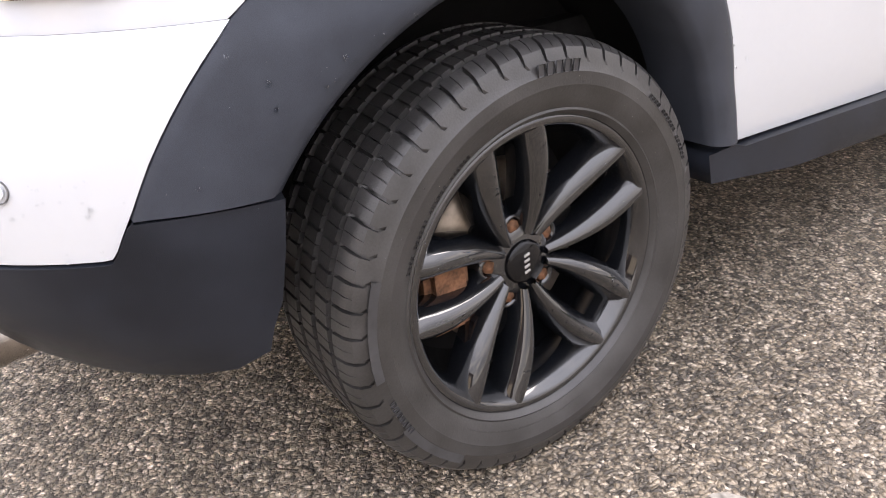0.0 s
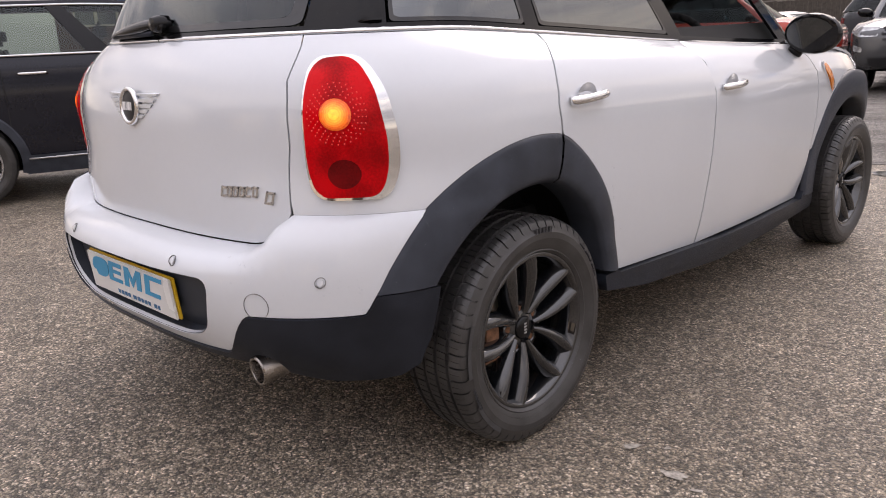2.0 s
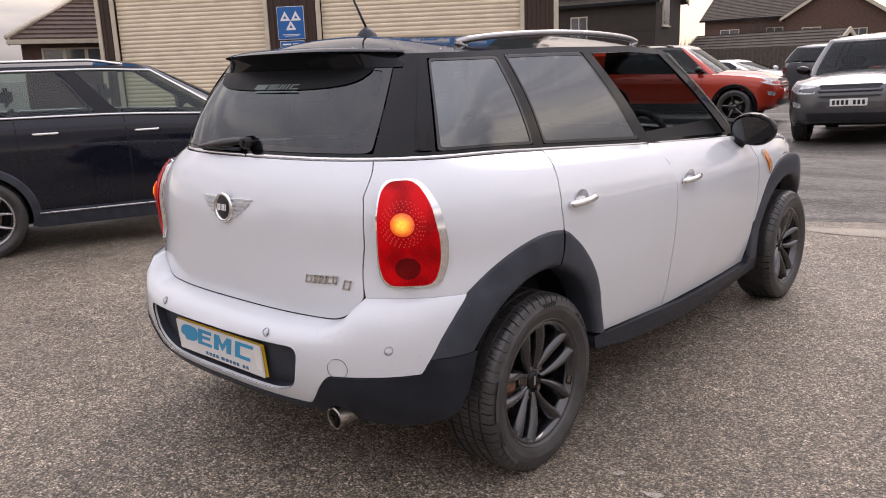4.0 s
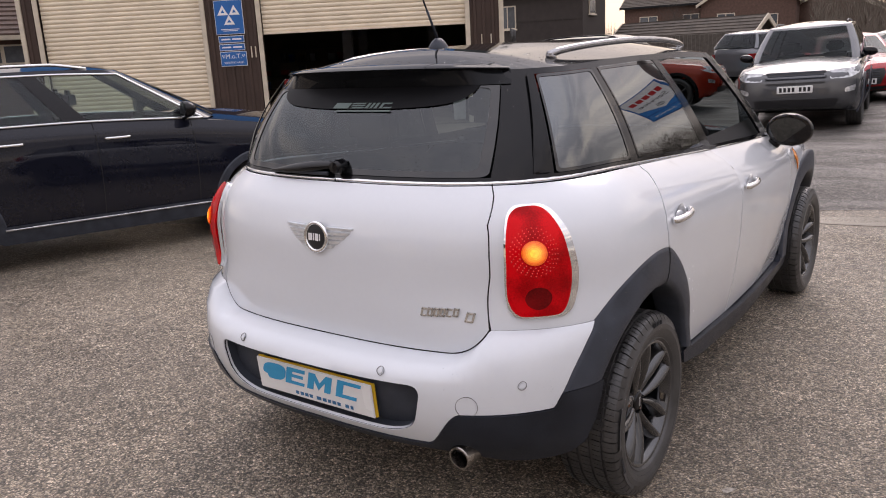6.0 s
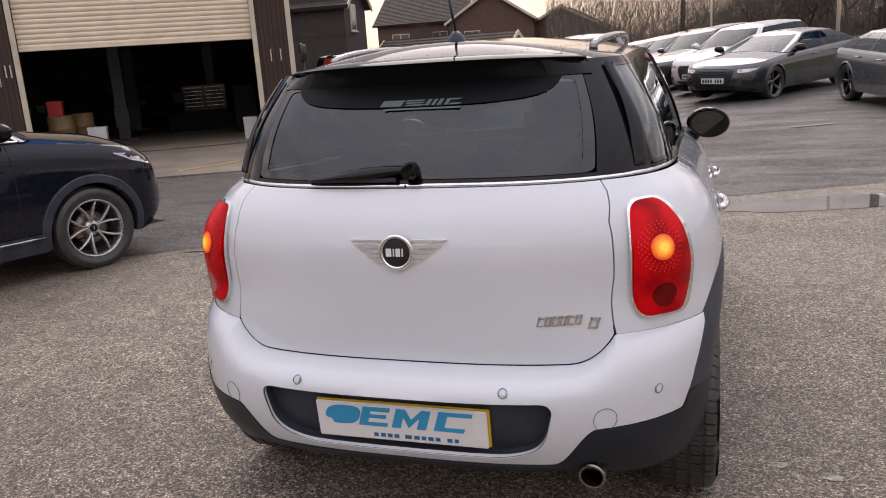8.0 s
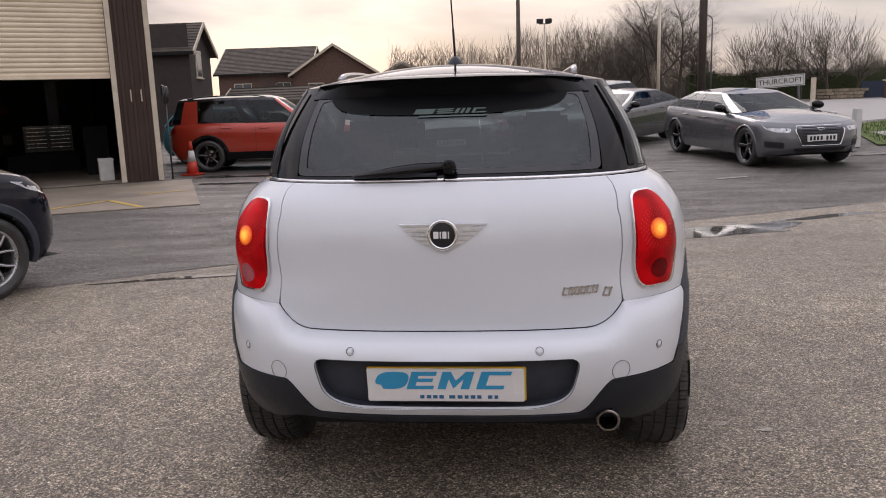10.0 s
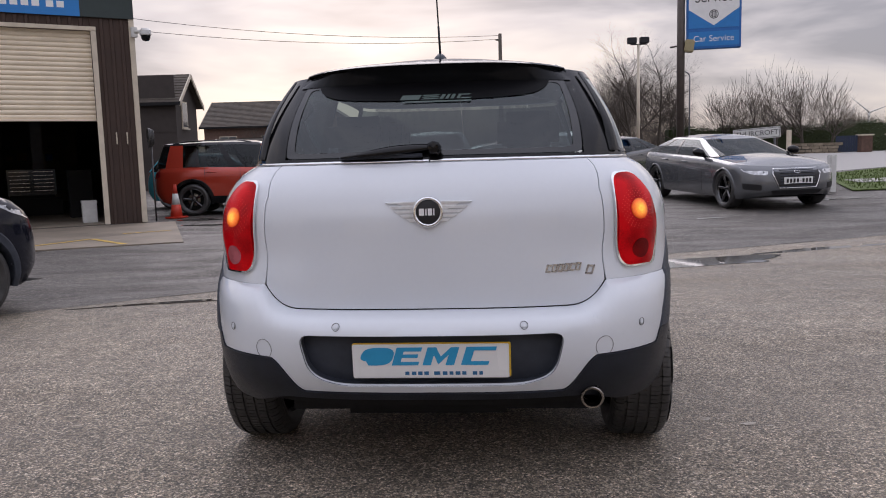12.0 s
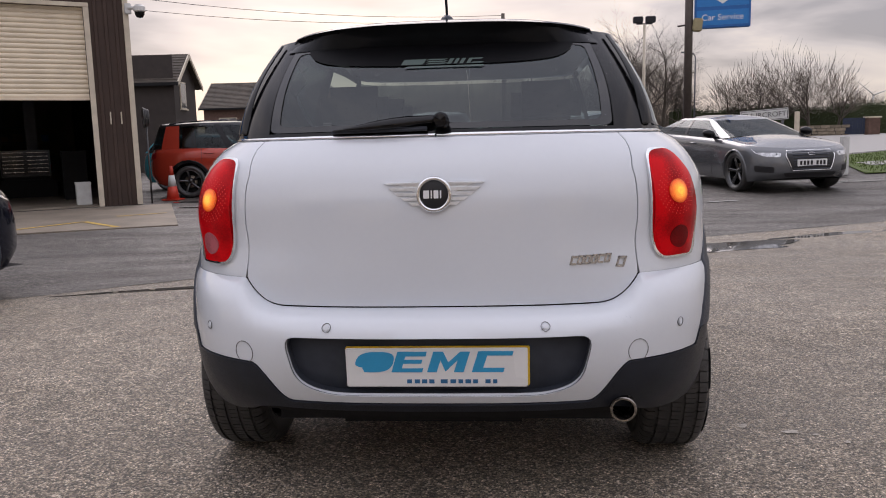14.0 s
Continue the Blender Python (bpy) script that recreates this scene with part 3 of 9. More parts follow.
def strip(f, us, vs, closed=False):
    verts = [f(u, v) for v in vs for u in us]
    n = len(us)
    return verts, [(j * n + i, j * n + i + 1, (j + 1) * n + i + 1, (j + 1) * n + i) for j in range(len(vs) - 1) for i in range(n - 1)]


def span(a, b, n):
    return [a + (b - a) * i / n for i in range(n + 1)]


def arch_pts(cy, r, a0, a1, n=24):
    """Points of a wheel arch in (y, z), degrees from the front level, counter-clockwise."""
    return [(cy + r * math.cos(radians(a)), HUBZ + r * math.sin(radians(a))) for a in span(a0, a1, n)]


ARCH_OUT = spline((0, 12, 23, 37.5, 57, 70, 78.3, 200), (0.436, 0.438, 0.446, 0.468, 0.503, 0.532, 0.5505, 0.5505))
ARCH_IN = spline((0, 12, 23, 37.5, 57, 70, 78.3, 200), (0.364, 0.366, 0.372, 0.384, 0.402, 0.413, 0.418, 0.418))


def door_arch(a0, a1, n):
    """The rear door's edge along the narrower front limb of the rear arch."""
    return [((ARCH_OUT(a) + 0.0015) * math.cos(radians(a)), HUBZ + (ARCH_OUT(a) + 0.0015) * math.sin(radians(a))) for a in span(a0, a1, n)]


def mirror_panel(name, outline, surface, material, parent, label="", both=True, **kw):
    """A panel on the right, and its twin on the left."""
    obs = [part(name, sheet(outline, surface, **kw), material, parent, label)]
    if both:
        def flip(a, b):
            p = surface(a, b)
            return (-p[0], p[1], p[2])
        v, f = sheet(outline, flip, **{**kw, "lift": -kw.get("lift", 0.0), "thick": -kw.get("thick", 0.012)})
        obs.append(part(name, (v, [q[::-1] for q in f]), material, parent, label))
    return obs


GAP = 0.003


def compact_car():
    car = thing("car", "white compact hatchback with black roof and grey plastic arches", "car", pose(0, 0, 0))
    yz = lambda pts: [(u_at(y, z), z) for y, z in pts]
    # tailgate
    zt = 1.152
    us_ = [u_at_x(x_, z_) for x_, z_ in ((0.548, zt), (0.578, 1.05), (0.592, 0.9), (0.590, 0.77))]
    side = list(zip(us_, (zt, 1.05, 0.9, 0.77))) + [(u_, top_z(u_) + 0.004) for u_ in span(us_[3] - 0.003, 0.44, 18)] + [(0.2, 0.659)]
    gate = side + [(-a, b) for a, b in side[::-1]]
    part("tailgate", sheet(gate[::-1], body, step=0.028), WHITE, car, "plain white painted tailgate")
    # quarter panel with the lamp's bay left whole
    q = [(us_[3] + 0.005, 0.7375), (us_[3] + 0.0045, 0.77), (us_[2] + 0.0045, 0.9), (us_[1] + 0.0045, 1.05), (us_[0] + 0.0045, zt)]
    yb = lambda y, d: BELT(y) - d
    q += [(u_at_y(y), yb(y, 0.01)) for y in (-0.3, -0.2, -0.05, 0.1, 0.185)]
    q += yz([(0.150, 1.08), (0.112, 1.01), (0.098, 0.94), (0.105, 0.872)])
    q += yz(arch_pts(0, 0.552, 79, 130.5, 18))
    q += yz([(-0.364, 0.7375)])
    mirror_panel("quarter_panel", q[::-1], body, WHITE, car, step=0.026)
    # doors
    rd = yz([(0.193, yb(0.19, 0.01)), (0.158, 1.08), (0.120, 1.01), (0.106, 0.94), (0.113, 0.872)])
    rd += yz(door_arch(78, 9.5, 18))
    rd += yz([(0.452, 0.386), (0.99, 0.350), (1.00, 0.55), (1.015, 0.75), (1.02, 0.9), (1.015, 1.0), (1.00, yb(1.0, 0.01))])
    rd += [(u_at_y(y), yb(y, 0.01)) for y in (0.9, 0.6, 0.4)]
    mirror_panel("rear_door", rd, body, WHITE, car, step=0.028)
    fd = yz([(1.008, yb(1.0, 0.01)), (1.023, 1.0), (1.028, 0.9), (1.023, 0.75), (1.008, 0.55), (0.998, 0.349), (2.02, 0.335)])
    fd += yz([(2.06, 0.5), (2.08, 0.7), (2.07, 0.9), (2.02, yb(2.02, 0.012))])
    fd += [(u_at_y(y), yb(y, 0.01)) for y in (1.7, 1.4)]
    mirror_panel("front_door", fd, body, WHITE, car, step=0.06)
    fen = yz([(2.028, yb(2.02, 0.012)), (2.078, 0.9), (2.088, 0.7), (2.07, 0.55)])
    fen += yz(arch_pts(2.595, 0.552, 155, 20, 20))
    fen += [(U2 + 0.9, 0.5), (U2 + 1.15, 0.5), (U2 + 1.15, 0.86), (U2 + 0.9, 0.93), (u_at_y(2.6), 0.985)]
    mirror_panel("front_wing", fen, body, WHITE, car, step=0.06)
    front = [(U3 - 0.001, 0.3), (U3 - 0.001, 0.86), (U2 + 1.155, 0.86), (U2 + 1.155, 0.3)]
    mirror_panel("front_bumper", front[::-1], body, WHITE, car, step=0.08)
    # bonnet
    def bonnet(a, b):
        y = 1.98 + 1.36 * b
        w = 0.80 - 0.22 * b ** 3
        return (w * a, y, 1.05 - 0.12 * b - 0.14 * b ** 4 + 0.045 * (1 - a * a) - 0.015)
    part("bonnet", sheet([(-1, 0), (1, 0), (1, 1), (-1, 1)], bonnet, step=0.1), WHITE, car)
    # bumper, painted part and grey lower part
    def low(x):
        return 0.387 + 0.120 * smooth01(0.44, 0.56, abs(x)) + 0.048 * smooth01(0.776, 0.798, abs(x))
    def bx(u):
        return bumper_outer(u, 0.55).x
    # right edge follows the arch
    def u_for(y, v):
        lo, hi = 0.6, 1.5
        for _ in range(30):
            m = (lo + hi) / 2
            lo, hi = (m, hi) if bumper(m, v).y < y else (lo, m)
        return lo
    def b_arch(r, a0, a1, n):
        out = []
        for y, z in arch_pts(0, r, a0, a1, n):
            v_ = z if z < 0.61 else 0.61 + 0.12 * math.asin(min((z - 0.61) / 0.1275, 1)) / (math.pi / 2)
            out.append((u_for(y, v_), v_))
        return out
    right = b_arch(0.553, 154.5, 131, 8)
    ur = right[0][0]
    bot = [(u_, low(bx(u_))) for u_ in span(-ur, ur, 200)]
    top = [(u_, 0.73) for u_ in span(right[-1][0], -right[-1][0], 260)]
    left = [(-u_, z) for u_, z in right[::-1]]
    rc = rounded([(-0.404, 0.590), (-0.372, 0.446), (-0.275, 0.411), (0.275, 0.411), (0.372, 0.446), (0.404, 0.590)], [0.045, 0.06, 0.09, 0.09, 0.06, 0.045])
    part("bumper", sheet(bot[:-1] + right + top[1:-1] + left[:-1], bumper, step=0.04, thick=0.014, holes=[rc]), WHITE, car, "white painted rear bumper")
    rl = [(u_for(y_, z_), z_) for y_, z_ in ((-0.47, 0.312), (-0.425, 0.318), (-0.39, 0.345), (-0.372, 0.42), (-0.360, 0.49), (-0.352, 0.5475))]
    ul = rl[0][0]
    lowtop = [(u_, low(bx(u_)) - GAP) for u_ in span(ur, -ur, 200)]
    zbot = lambda u_: 0.358 - 0.046 * smooth01(0.5, 0.7, abs(bx(u_)))
    lower = [(u_, zbot(u_)) for u_ in span(-ul, ul, 50)] + rl + [(ur, 0.5485)] + lowtop + [(-ur, 0.5485)] + [(-u_, z) for u_, z in rl[::-1]]
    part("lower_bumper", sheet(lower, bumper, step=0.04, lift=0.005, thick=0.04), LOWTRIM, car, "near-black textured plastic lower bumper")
    # number plate recess
    rim_ = densify(rc, 0.03)
    near_ = [bumper(a_ * 0.996, 0.50 + (b_ - 0.50) * 0.985) for a_, b_ in rim_]
    deep_ = [bumper(a_ * 0.99, 0.50 + (b_ - 0.50) * 0.97) for a_, b_ in rim_]
    nl = len(rim_)
    part("recess_lining", ([p_ + Vector((0, 0.002, 0)) for p_ in near_] + [p_ + Vector((0, 0.052, 0.006)) for p_ in deep_], [(i, (i + 1) % nl, nl + (i + 1) % nl, nl + i) for i in range(nl)]), TRIM, car)
    rin = [(a_ * 1.01, 0.50 + (b_ - 0.50) * 1.06) for a_, b_ in rc]
    part("plate_recess", sheet(rin, lambda u_, v_: bumper(u_, v_) + Vector((0, 0.046, 0.006)), step=0.04, thick=0.0), TRIM, car, "dark grey recessed number plate surround")
    # wheel arches
    def skin_x(y, z):
        """Half width of the outer skin, bumper or body, at a place on the flank."""
        if y > -0.15 or z > 0.737:
            return body(u_at(min(y, 2.3), max(z, 0.5)), max(z, 0.5))[0]
        if z <= 0.61:
            return bumper_x(y, z)
        lo_, hi_ = 0.6, 1.6
        for _ in range(24):
            m_ = (lo_ + hi_) / 2
            v_ = 0.61 + 0.12 * math.asin(min((z - 0.61) / max(bumper_top(m_).z - 0.61, 1e-3), 1)) / (math.pi / 2)
            lo_, hi_ = (m_, hi_) if bumper(m_, v_).y < y else (lo_, m_)
        return bumper(lo_, v_).x
    for cy in (0.0, 2.595):
        for sx in (1, -1):
            def flare(a, r, sx=sx, cy=cy):
                k_, lo_a, hi_a = a
                end = lambda q_: (math.pi - math.asin((0.5515 - HUBZ) / r)) if q_ == 'rear' else (math.asin((0.394 - HUBZ) / (r - 0.114 if cy == 0 else r)) if q_ == 'sill' else radians(q_))
                a = end(lo_a) + (end(hi_a) - end(lo_a)) * k_
                t = min(max((r - 0.418) / (0.5505 - 0.418), 0), 1)
                if cy == 0:
                    lean = math.degrees(a)
                    r = ARCH_IN(lean) + (ARCH_OUT(lean) - ARCH_IN(lean)) * t
                y, z = cy + r * math.cos(a), HUBZ + r * math.sin(a)
                x = max(skin_x(y, z), 0.80) if cy == 0 else max(body(u_at_y(min(y, 2.3)), max(z, 0.5))[0] - 0.11 * max(0, (y - 2.6) / 0.55) ** 2, 0.74)
                return (sx * (x + 0.0015 + 0.010 * math.sin(math.pi * t) ** 0.7 * (1 - 0.3 * t) - 0.012 * max(0, 1 - t / 0.12) ** 2), y, z)
            spans = ((('sill', 78.0), (79.1, 'rear')) if cy == 0 else ((38, 178),))
            for a0, a1 in spans:
                v, f = strip(lambda a, r: flare((a, a0, a1), r), span(0, 1, 26), span(0.418, 0.5505, 10))
                k = len(v)
                # inner return edge
                v2 = v + [(p[0] - sx * 0.09, p[1], p[2]) for p in v[:27]] + [(p[0] - sx * 0.02, p[1], p[2]) for p in v[-27:]]
                f2 = f + [(i, k + i, k + i + 1, i + 1) for i in range(26)] + [(k - 27 + i, k - 26 + i, k + 28 + i, k + 27 + i) for i in range(26)]
                if sx < 0:
                    f2 = [q_[::-1] for q_ in f2]
                part("wheel_arch", (v2, f2), TRIM, car, "dark grey plastic wheel arch trim")
            # liner
            bm = bmesh.new()
            lathe(bm, [(0.432, -0.055), (0.44, -0.30), (0.05, -0.34)], n=40)
            bmesh.ops.transform(bm, matrix=Matrix.Translation((sx * 0.86, cy, HUBZ)) @ Matrix.Diagonal((sx, 1, 1, 1)), verts=bm.verts)
            bmesh.ops.delete(bm, geom=[v_ for v_ in bm.verts if v_.co.z < (0.33 if v_.co.y < cy else 0.28)], context="VERTS")
            part("wheel_well", bm, VOID, car)
    # sills
    sill = yz([(0.372, 0.338), (0.362, 0.390), (0.434, 0.390), (0.456, 0.380), (1.17, 0.338), (2.02, 0.33), (2.12, 0.45), (2.16, 0.38), (2.2, 0.26), (1.2, 0.240), (0.6, 0.300)])
    def sill_face(u_, z_):
        p_ = body(u_, max(z_, 0.47))
        return (p_[0] - 0.35 * max(0, 0.30 - z_), p_[1], z_)
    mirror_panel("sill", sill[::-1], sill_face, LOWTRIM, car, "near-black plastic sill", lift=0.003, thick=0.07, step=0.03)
    # inner shell behind the joints
    zs = span(0.30, 1.12, 12)
    for a, b in ((-u_at_y(-0.42), u_at_y(-0.42)), (u_at_y(0.60), u_at_y(2.05)), (-u_at_y(2.05), -u_at_y(0.60))):
        v, f = strip(lambda u_, z: Vector(body(u_, z)) * 1.0 - 0.022 * Vector((body(u_, z)[0] / 0.86, (body(u_, z)[1] / 0.67 if body(u_, z)[1] < 0 else 0), 0)), span(a, b, 50), zs)
        part("inner_shell", (v, f), VOID, car)
    for sx in (1, -1):
        v, f = strip(lambda y, z: (sx * (body(u_at_y(y), z)[0] - 0.045), y, z), span(-0.33, 0.62, 20), span(0.86, 1.10, 6))
        part("inner_shell", (v, f), VOID, car)
    bm = box(bmesh.new(), -0.55, 0.55, -0.46, 3.1, 0.24, 0.30)
    part("underbody", bm, VOID, car, smooth=False)
    # glasshouse: panes and black pillars
    v, f = strip(house, span(-U2, U2, 120), [-0.0, 0.04])
    part("waist_seal", (v, f), BLACKTRIM, car)
    def pane(name, pts, lab, both=True, m=PRIV, r=0.03):
        return mirror_panel(name, rounded(pts, r), house, m, car, lab, both=both, step=0.05, thick=0.004)
    uy = lambda y: u_at_y(y)
    UB = us_[0] - 0.008
    back = rounded([(-UB, 0.045), (UB, 0.045), (UB + 0.058, 0.90), (-UB - 0.058, 0.90)], 0.05)
    part("rear_window", sheet(back, house, step=0.05, thick=0.004), REARGLASS, car, "tinted rear window with wiped sheen")
    border = rounded([(-UB + 0.045, 0.10), (UB - 0.045, 0.10), (UB + 0.010, 0.84), (-UB - 0.010, 0.84)], 0.05)
    part("window_border", sheet(back, house, step=0.05, thick=0.0, lift=0.002, holes=[border]), FRIT, car, "black printed window border")
    dpl = [(UB + 0.008, 0.03), (0.905, 0.03), (0.905, 0.965), (UB + 0.068, 0.965)]
    mirror_panel("rear_pillar", dpl, house, BLACKTRIM, car, "gloss black rear pillar", step=0.05)
    UQ0, UQ1, UD0, UD1, UF0, UF1 = 0.915, uy(0.16), uy(0.235), uy(1.04), uy(1.15), uy(2.10)
    pane("quarter_window", [(UQ0, 0.045), (UQ1, 0.045), (UQ1 + 0.02, 0.94), (UQ0, 0.94)], "tinted rear quarter window")
    pane("rear_side_window", [(UD0, 0.045), (UD1, 0.045), (UD1 + 0.0, 0.95), (UD0 + 0.02, 0.95)], "tinted rear side window")
    for a0_, a1_, k0, k1 in ((UQ0, UQ1, 0, 0.02), (UD0, UD1, 0.02, 0.0)):
        o_ = rounded([(a0_, 0.045), (a1_, 0.045), (a1_ + (0.02 if k0 == 0 else 0.0), 0.94), (a0_ + k0, 0.94)], 0.03)
        i_ = rounded([(a0_ + 0.014, 0.075), (a1_ - 0.012, 0.075), (a1_ - 0.004, 0.915), (a0_ + k0 + 0.012, 0.915)], 0.03)
        mirror_panel("window_border", o_, house, FRIT, car, step=0.05, thick=0.0, lift=0.002, holes=[i_])
    for a, b in ((UQ1, UD0), (UD1, UF0)):
        mirror_panel("pillar", [(a + 0.003, 0.03), (b - 0.003, 0.03), (b + 0.015, 0.97), (a + 0.023, 0.97)], house, BLACKTRIM, car, step=0.06)
    v, f = strip(house, span(-U2 - 0.1, U2 + 0.1, 130), [0.945, 1.0])
    part("window_header", (v, f), BLACKTRIM, car)
    mirror_panel("windscreen_pillar", [(UF1 + 0.0, 0.0), (UF1 + 0.14, 0.0), (UF1 + 0.14, 1.0), (UF1 + 0.02, 1.0)], house, ROOF, car, step=0.06)
    part("windscreen", sheet([(U2 + 0.1, 0.02), (U3 - 0.002, 0.02), (U3 - 0.002, 0.97), (U2 + 0.1, 0.97)], house, step=0.08, thick=0.0), CLEAR, car)
    part("windscreen", sheet([(-U3 + 0.002, 0.02), (-U2 - 0.1, 0.02), (-U2 - 0.1, 0.97), (-U3 + 0.002, 0.97)], house, step=0.08, thick=0.0), CLEAR, car)
    # chrome waistline
    for sx in (1, -1):
        v, f = strip(lambda u_, k: Vector(house(u_, 0.0)) + Vector((sx * (0.006 - 0.02 * abs(k - 0.5)), -0.006 + 0.02 * abs(k - 0.5) if abs(u_) < 0.8 else 0, -0.012 + 0.017 * k)), [sx * q_ for q_ in span(0, U2 - 0.12, 90)], (0, 0.35, 0.65, 1))
        if sx < 0:
            f = [q_[::-1] for q_ in f]
        part("waist_strip", (v, f), CHROME, car, "thin chrome waistline strip")
    # roof
    ks = [0, 0.02, 0.06, 0.12, 0.2, 0.32, 0.46, 0.62, 0.8, 1.0]
    v, f = strip(roof, span(-U3 + 0.001, U3 - 0.001, 200), ks)
    part("roof", (v, f), ROOF, car, "black painted roof beaded with rain drops")
    # wheels are things of the car
    return car


CAR = compact_car()

# ---------------------------------------------------------------- wheels
def tyre_mesh(R, rim_r, half, n=420, sipe=True):
    """Tyre with circumferential grooves, slanting shoulder grooves and a ridged sidewall; axis x, outer side +x."""
    h = R - rim_r
    prof = [(rim_r - 0.004, half * 0.80), (rim_r + 0.004, half * 0.90), (rim_r + 0.010, half * 0.955), (rim_r + 0.013, half * 0.94), (rim_r + h * 0.30, half * 1.035), (rim_r + h * 0.42, half * 1.055),
            (rim_r + h * 0.435, half * 1.062), (rim_r + h * 0.60, half * 1.055), (rim_r + h * 0.615, half * 1.045), (R - 0.030, half * 1.0), (R - 0.022, half * 0.975), (R - 0.012, half * 0.925), (R - 0.005, half * 0.84), (R - 0.002, half * 0.74)]
    tread = []
    for c in (0.60, 0.20, -0.20, -0.60):
        tread += [(R, half * (c + 0.060)), (R - 0.007, half * (c + 0.050)), (R - 0.007, half * (c - 0.050)), (R, half * (c - 0.060))]
    full = prof + tread + [(r, -o) for r, o in prof[::-1]]
    steps = []
    if sipe:
        pitch = 2 * math.pi / 54
        for i in range(54):
            steps += [(i * pitch + f * pitch, d, e) for f, d, e in ((0, 0, 0), (0.012, 1, 0), (0.13, 1, 0), (0.142, 0, 0), (0.35, 0, 0), (0.56, 0, 0), (0.57, 0, 1), (0.60, 0, 1), (0.61, 0, 0), (0.8, 0, 0))]
    else:
        steps = [(2 * math.pi * i / n, 0, 0) for i in range(n)]
    verts, faces, k = [], [], len(steps)
    for r, o in full:
        q = abs(o) / half
        turn = (0.05 * (q - 0.6) if q > 0.58 else 0.22 * o) if r > R - 0.026 else 0.0
        for t, d, e in steps:
            rr = r
            if r > R - 0.024 and q > 0.58:
                rr -= 0.0085 * d + (0.002 * e if q < 0.9 else 0)
            elif r > R - 0.001:
                rr -= 0.004 * d + 0.0035 * e
            verts.append((o, rr * math.cos(t + turn), rr * math.sin(t + turn)))
    for j in range(len(full) - 1):
        for i in range(k):
            faces.append((j * k + i, j * k + (i + 1) % k, (j + 1) * k + (i + 1) % k, (j + 1) * k + i))
    me = bpy.data.meshes.new("tread")
    me.from_pydata(verts, [], faces)
    bm = bmesh.new()
    bm.from_mesh(me)
    bpy.data.meshes.remove(me)
    return bm


def spoke(bm, a_root, a_tip, r0, r1, w0, w1, x0, x1, crown, back):
    """One spoke with a raised ridge, from the hub to the rim; angles from +y towards +z."""
    rows = []
    for i in range(9):
        t = i / 8
        r, a = r0 + (r1 - r0) * t, a_root + (a_tip - a_root) * t
        w = w0 + (w1 - w0) * t + 0.006 * math.sin(math.pi * t)
        x = x0 + (x1 - x0) * math.sin(t * math.pi / 2)
        c, s = math.cos(a), math.sin(a)
        row = []
        for k, dx in ((-1, -back), (-1, -0.016), (-0.62, 0), (-0.2, crown), (0.2, crown), (0.65, 0), (1, -0.016), (1, -back)):
            q = k * w / 2
            rr = r + (0.012 * k * (1 if a_tip > a_root else -1) if i == 8 else 0)      # slanting tip
            row.append(bm.verts.new((x + dx, rr * c - q * s, rr * s + q * c)))
        rows.append(row)
    for a, b in zip(rows, rows[1:]):
        for i in range(7):
            bm.faces.new((a[i], b[i], b[i + 1], a[i + 1]))


MESHES = {}


def shared(key, name, build, material, parent, label="", angle=35):
    """A part on a mesh that alike parts share."""
    if key not in MESHES:
        bm = build()
        me = bpy.data.meshes.new(name)
        for f in bm.faces:
            f.smooth = True
        for ed in bm.edges:
            if len(ed.link_faces) == 2 and ed.calc_face_angle(0) > radians(angle):
                ed.smooth = False
        bm.to_mesh(me)
        bm.free()
        me.materials.append(material)
        MESHES[key] = me
    ob = new(name, MESHES[key])
    ob.parent = parent
    if label:
        tagged(ob, label)
    return ob


def moved(bm, m):
    bmesh.ops.transform(bm, matrix=m, verts=bm.verts)
    return bm


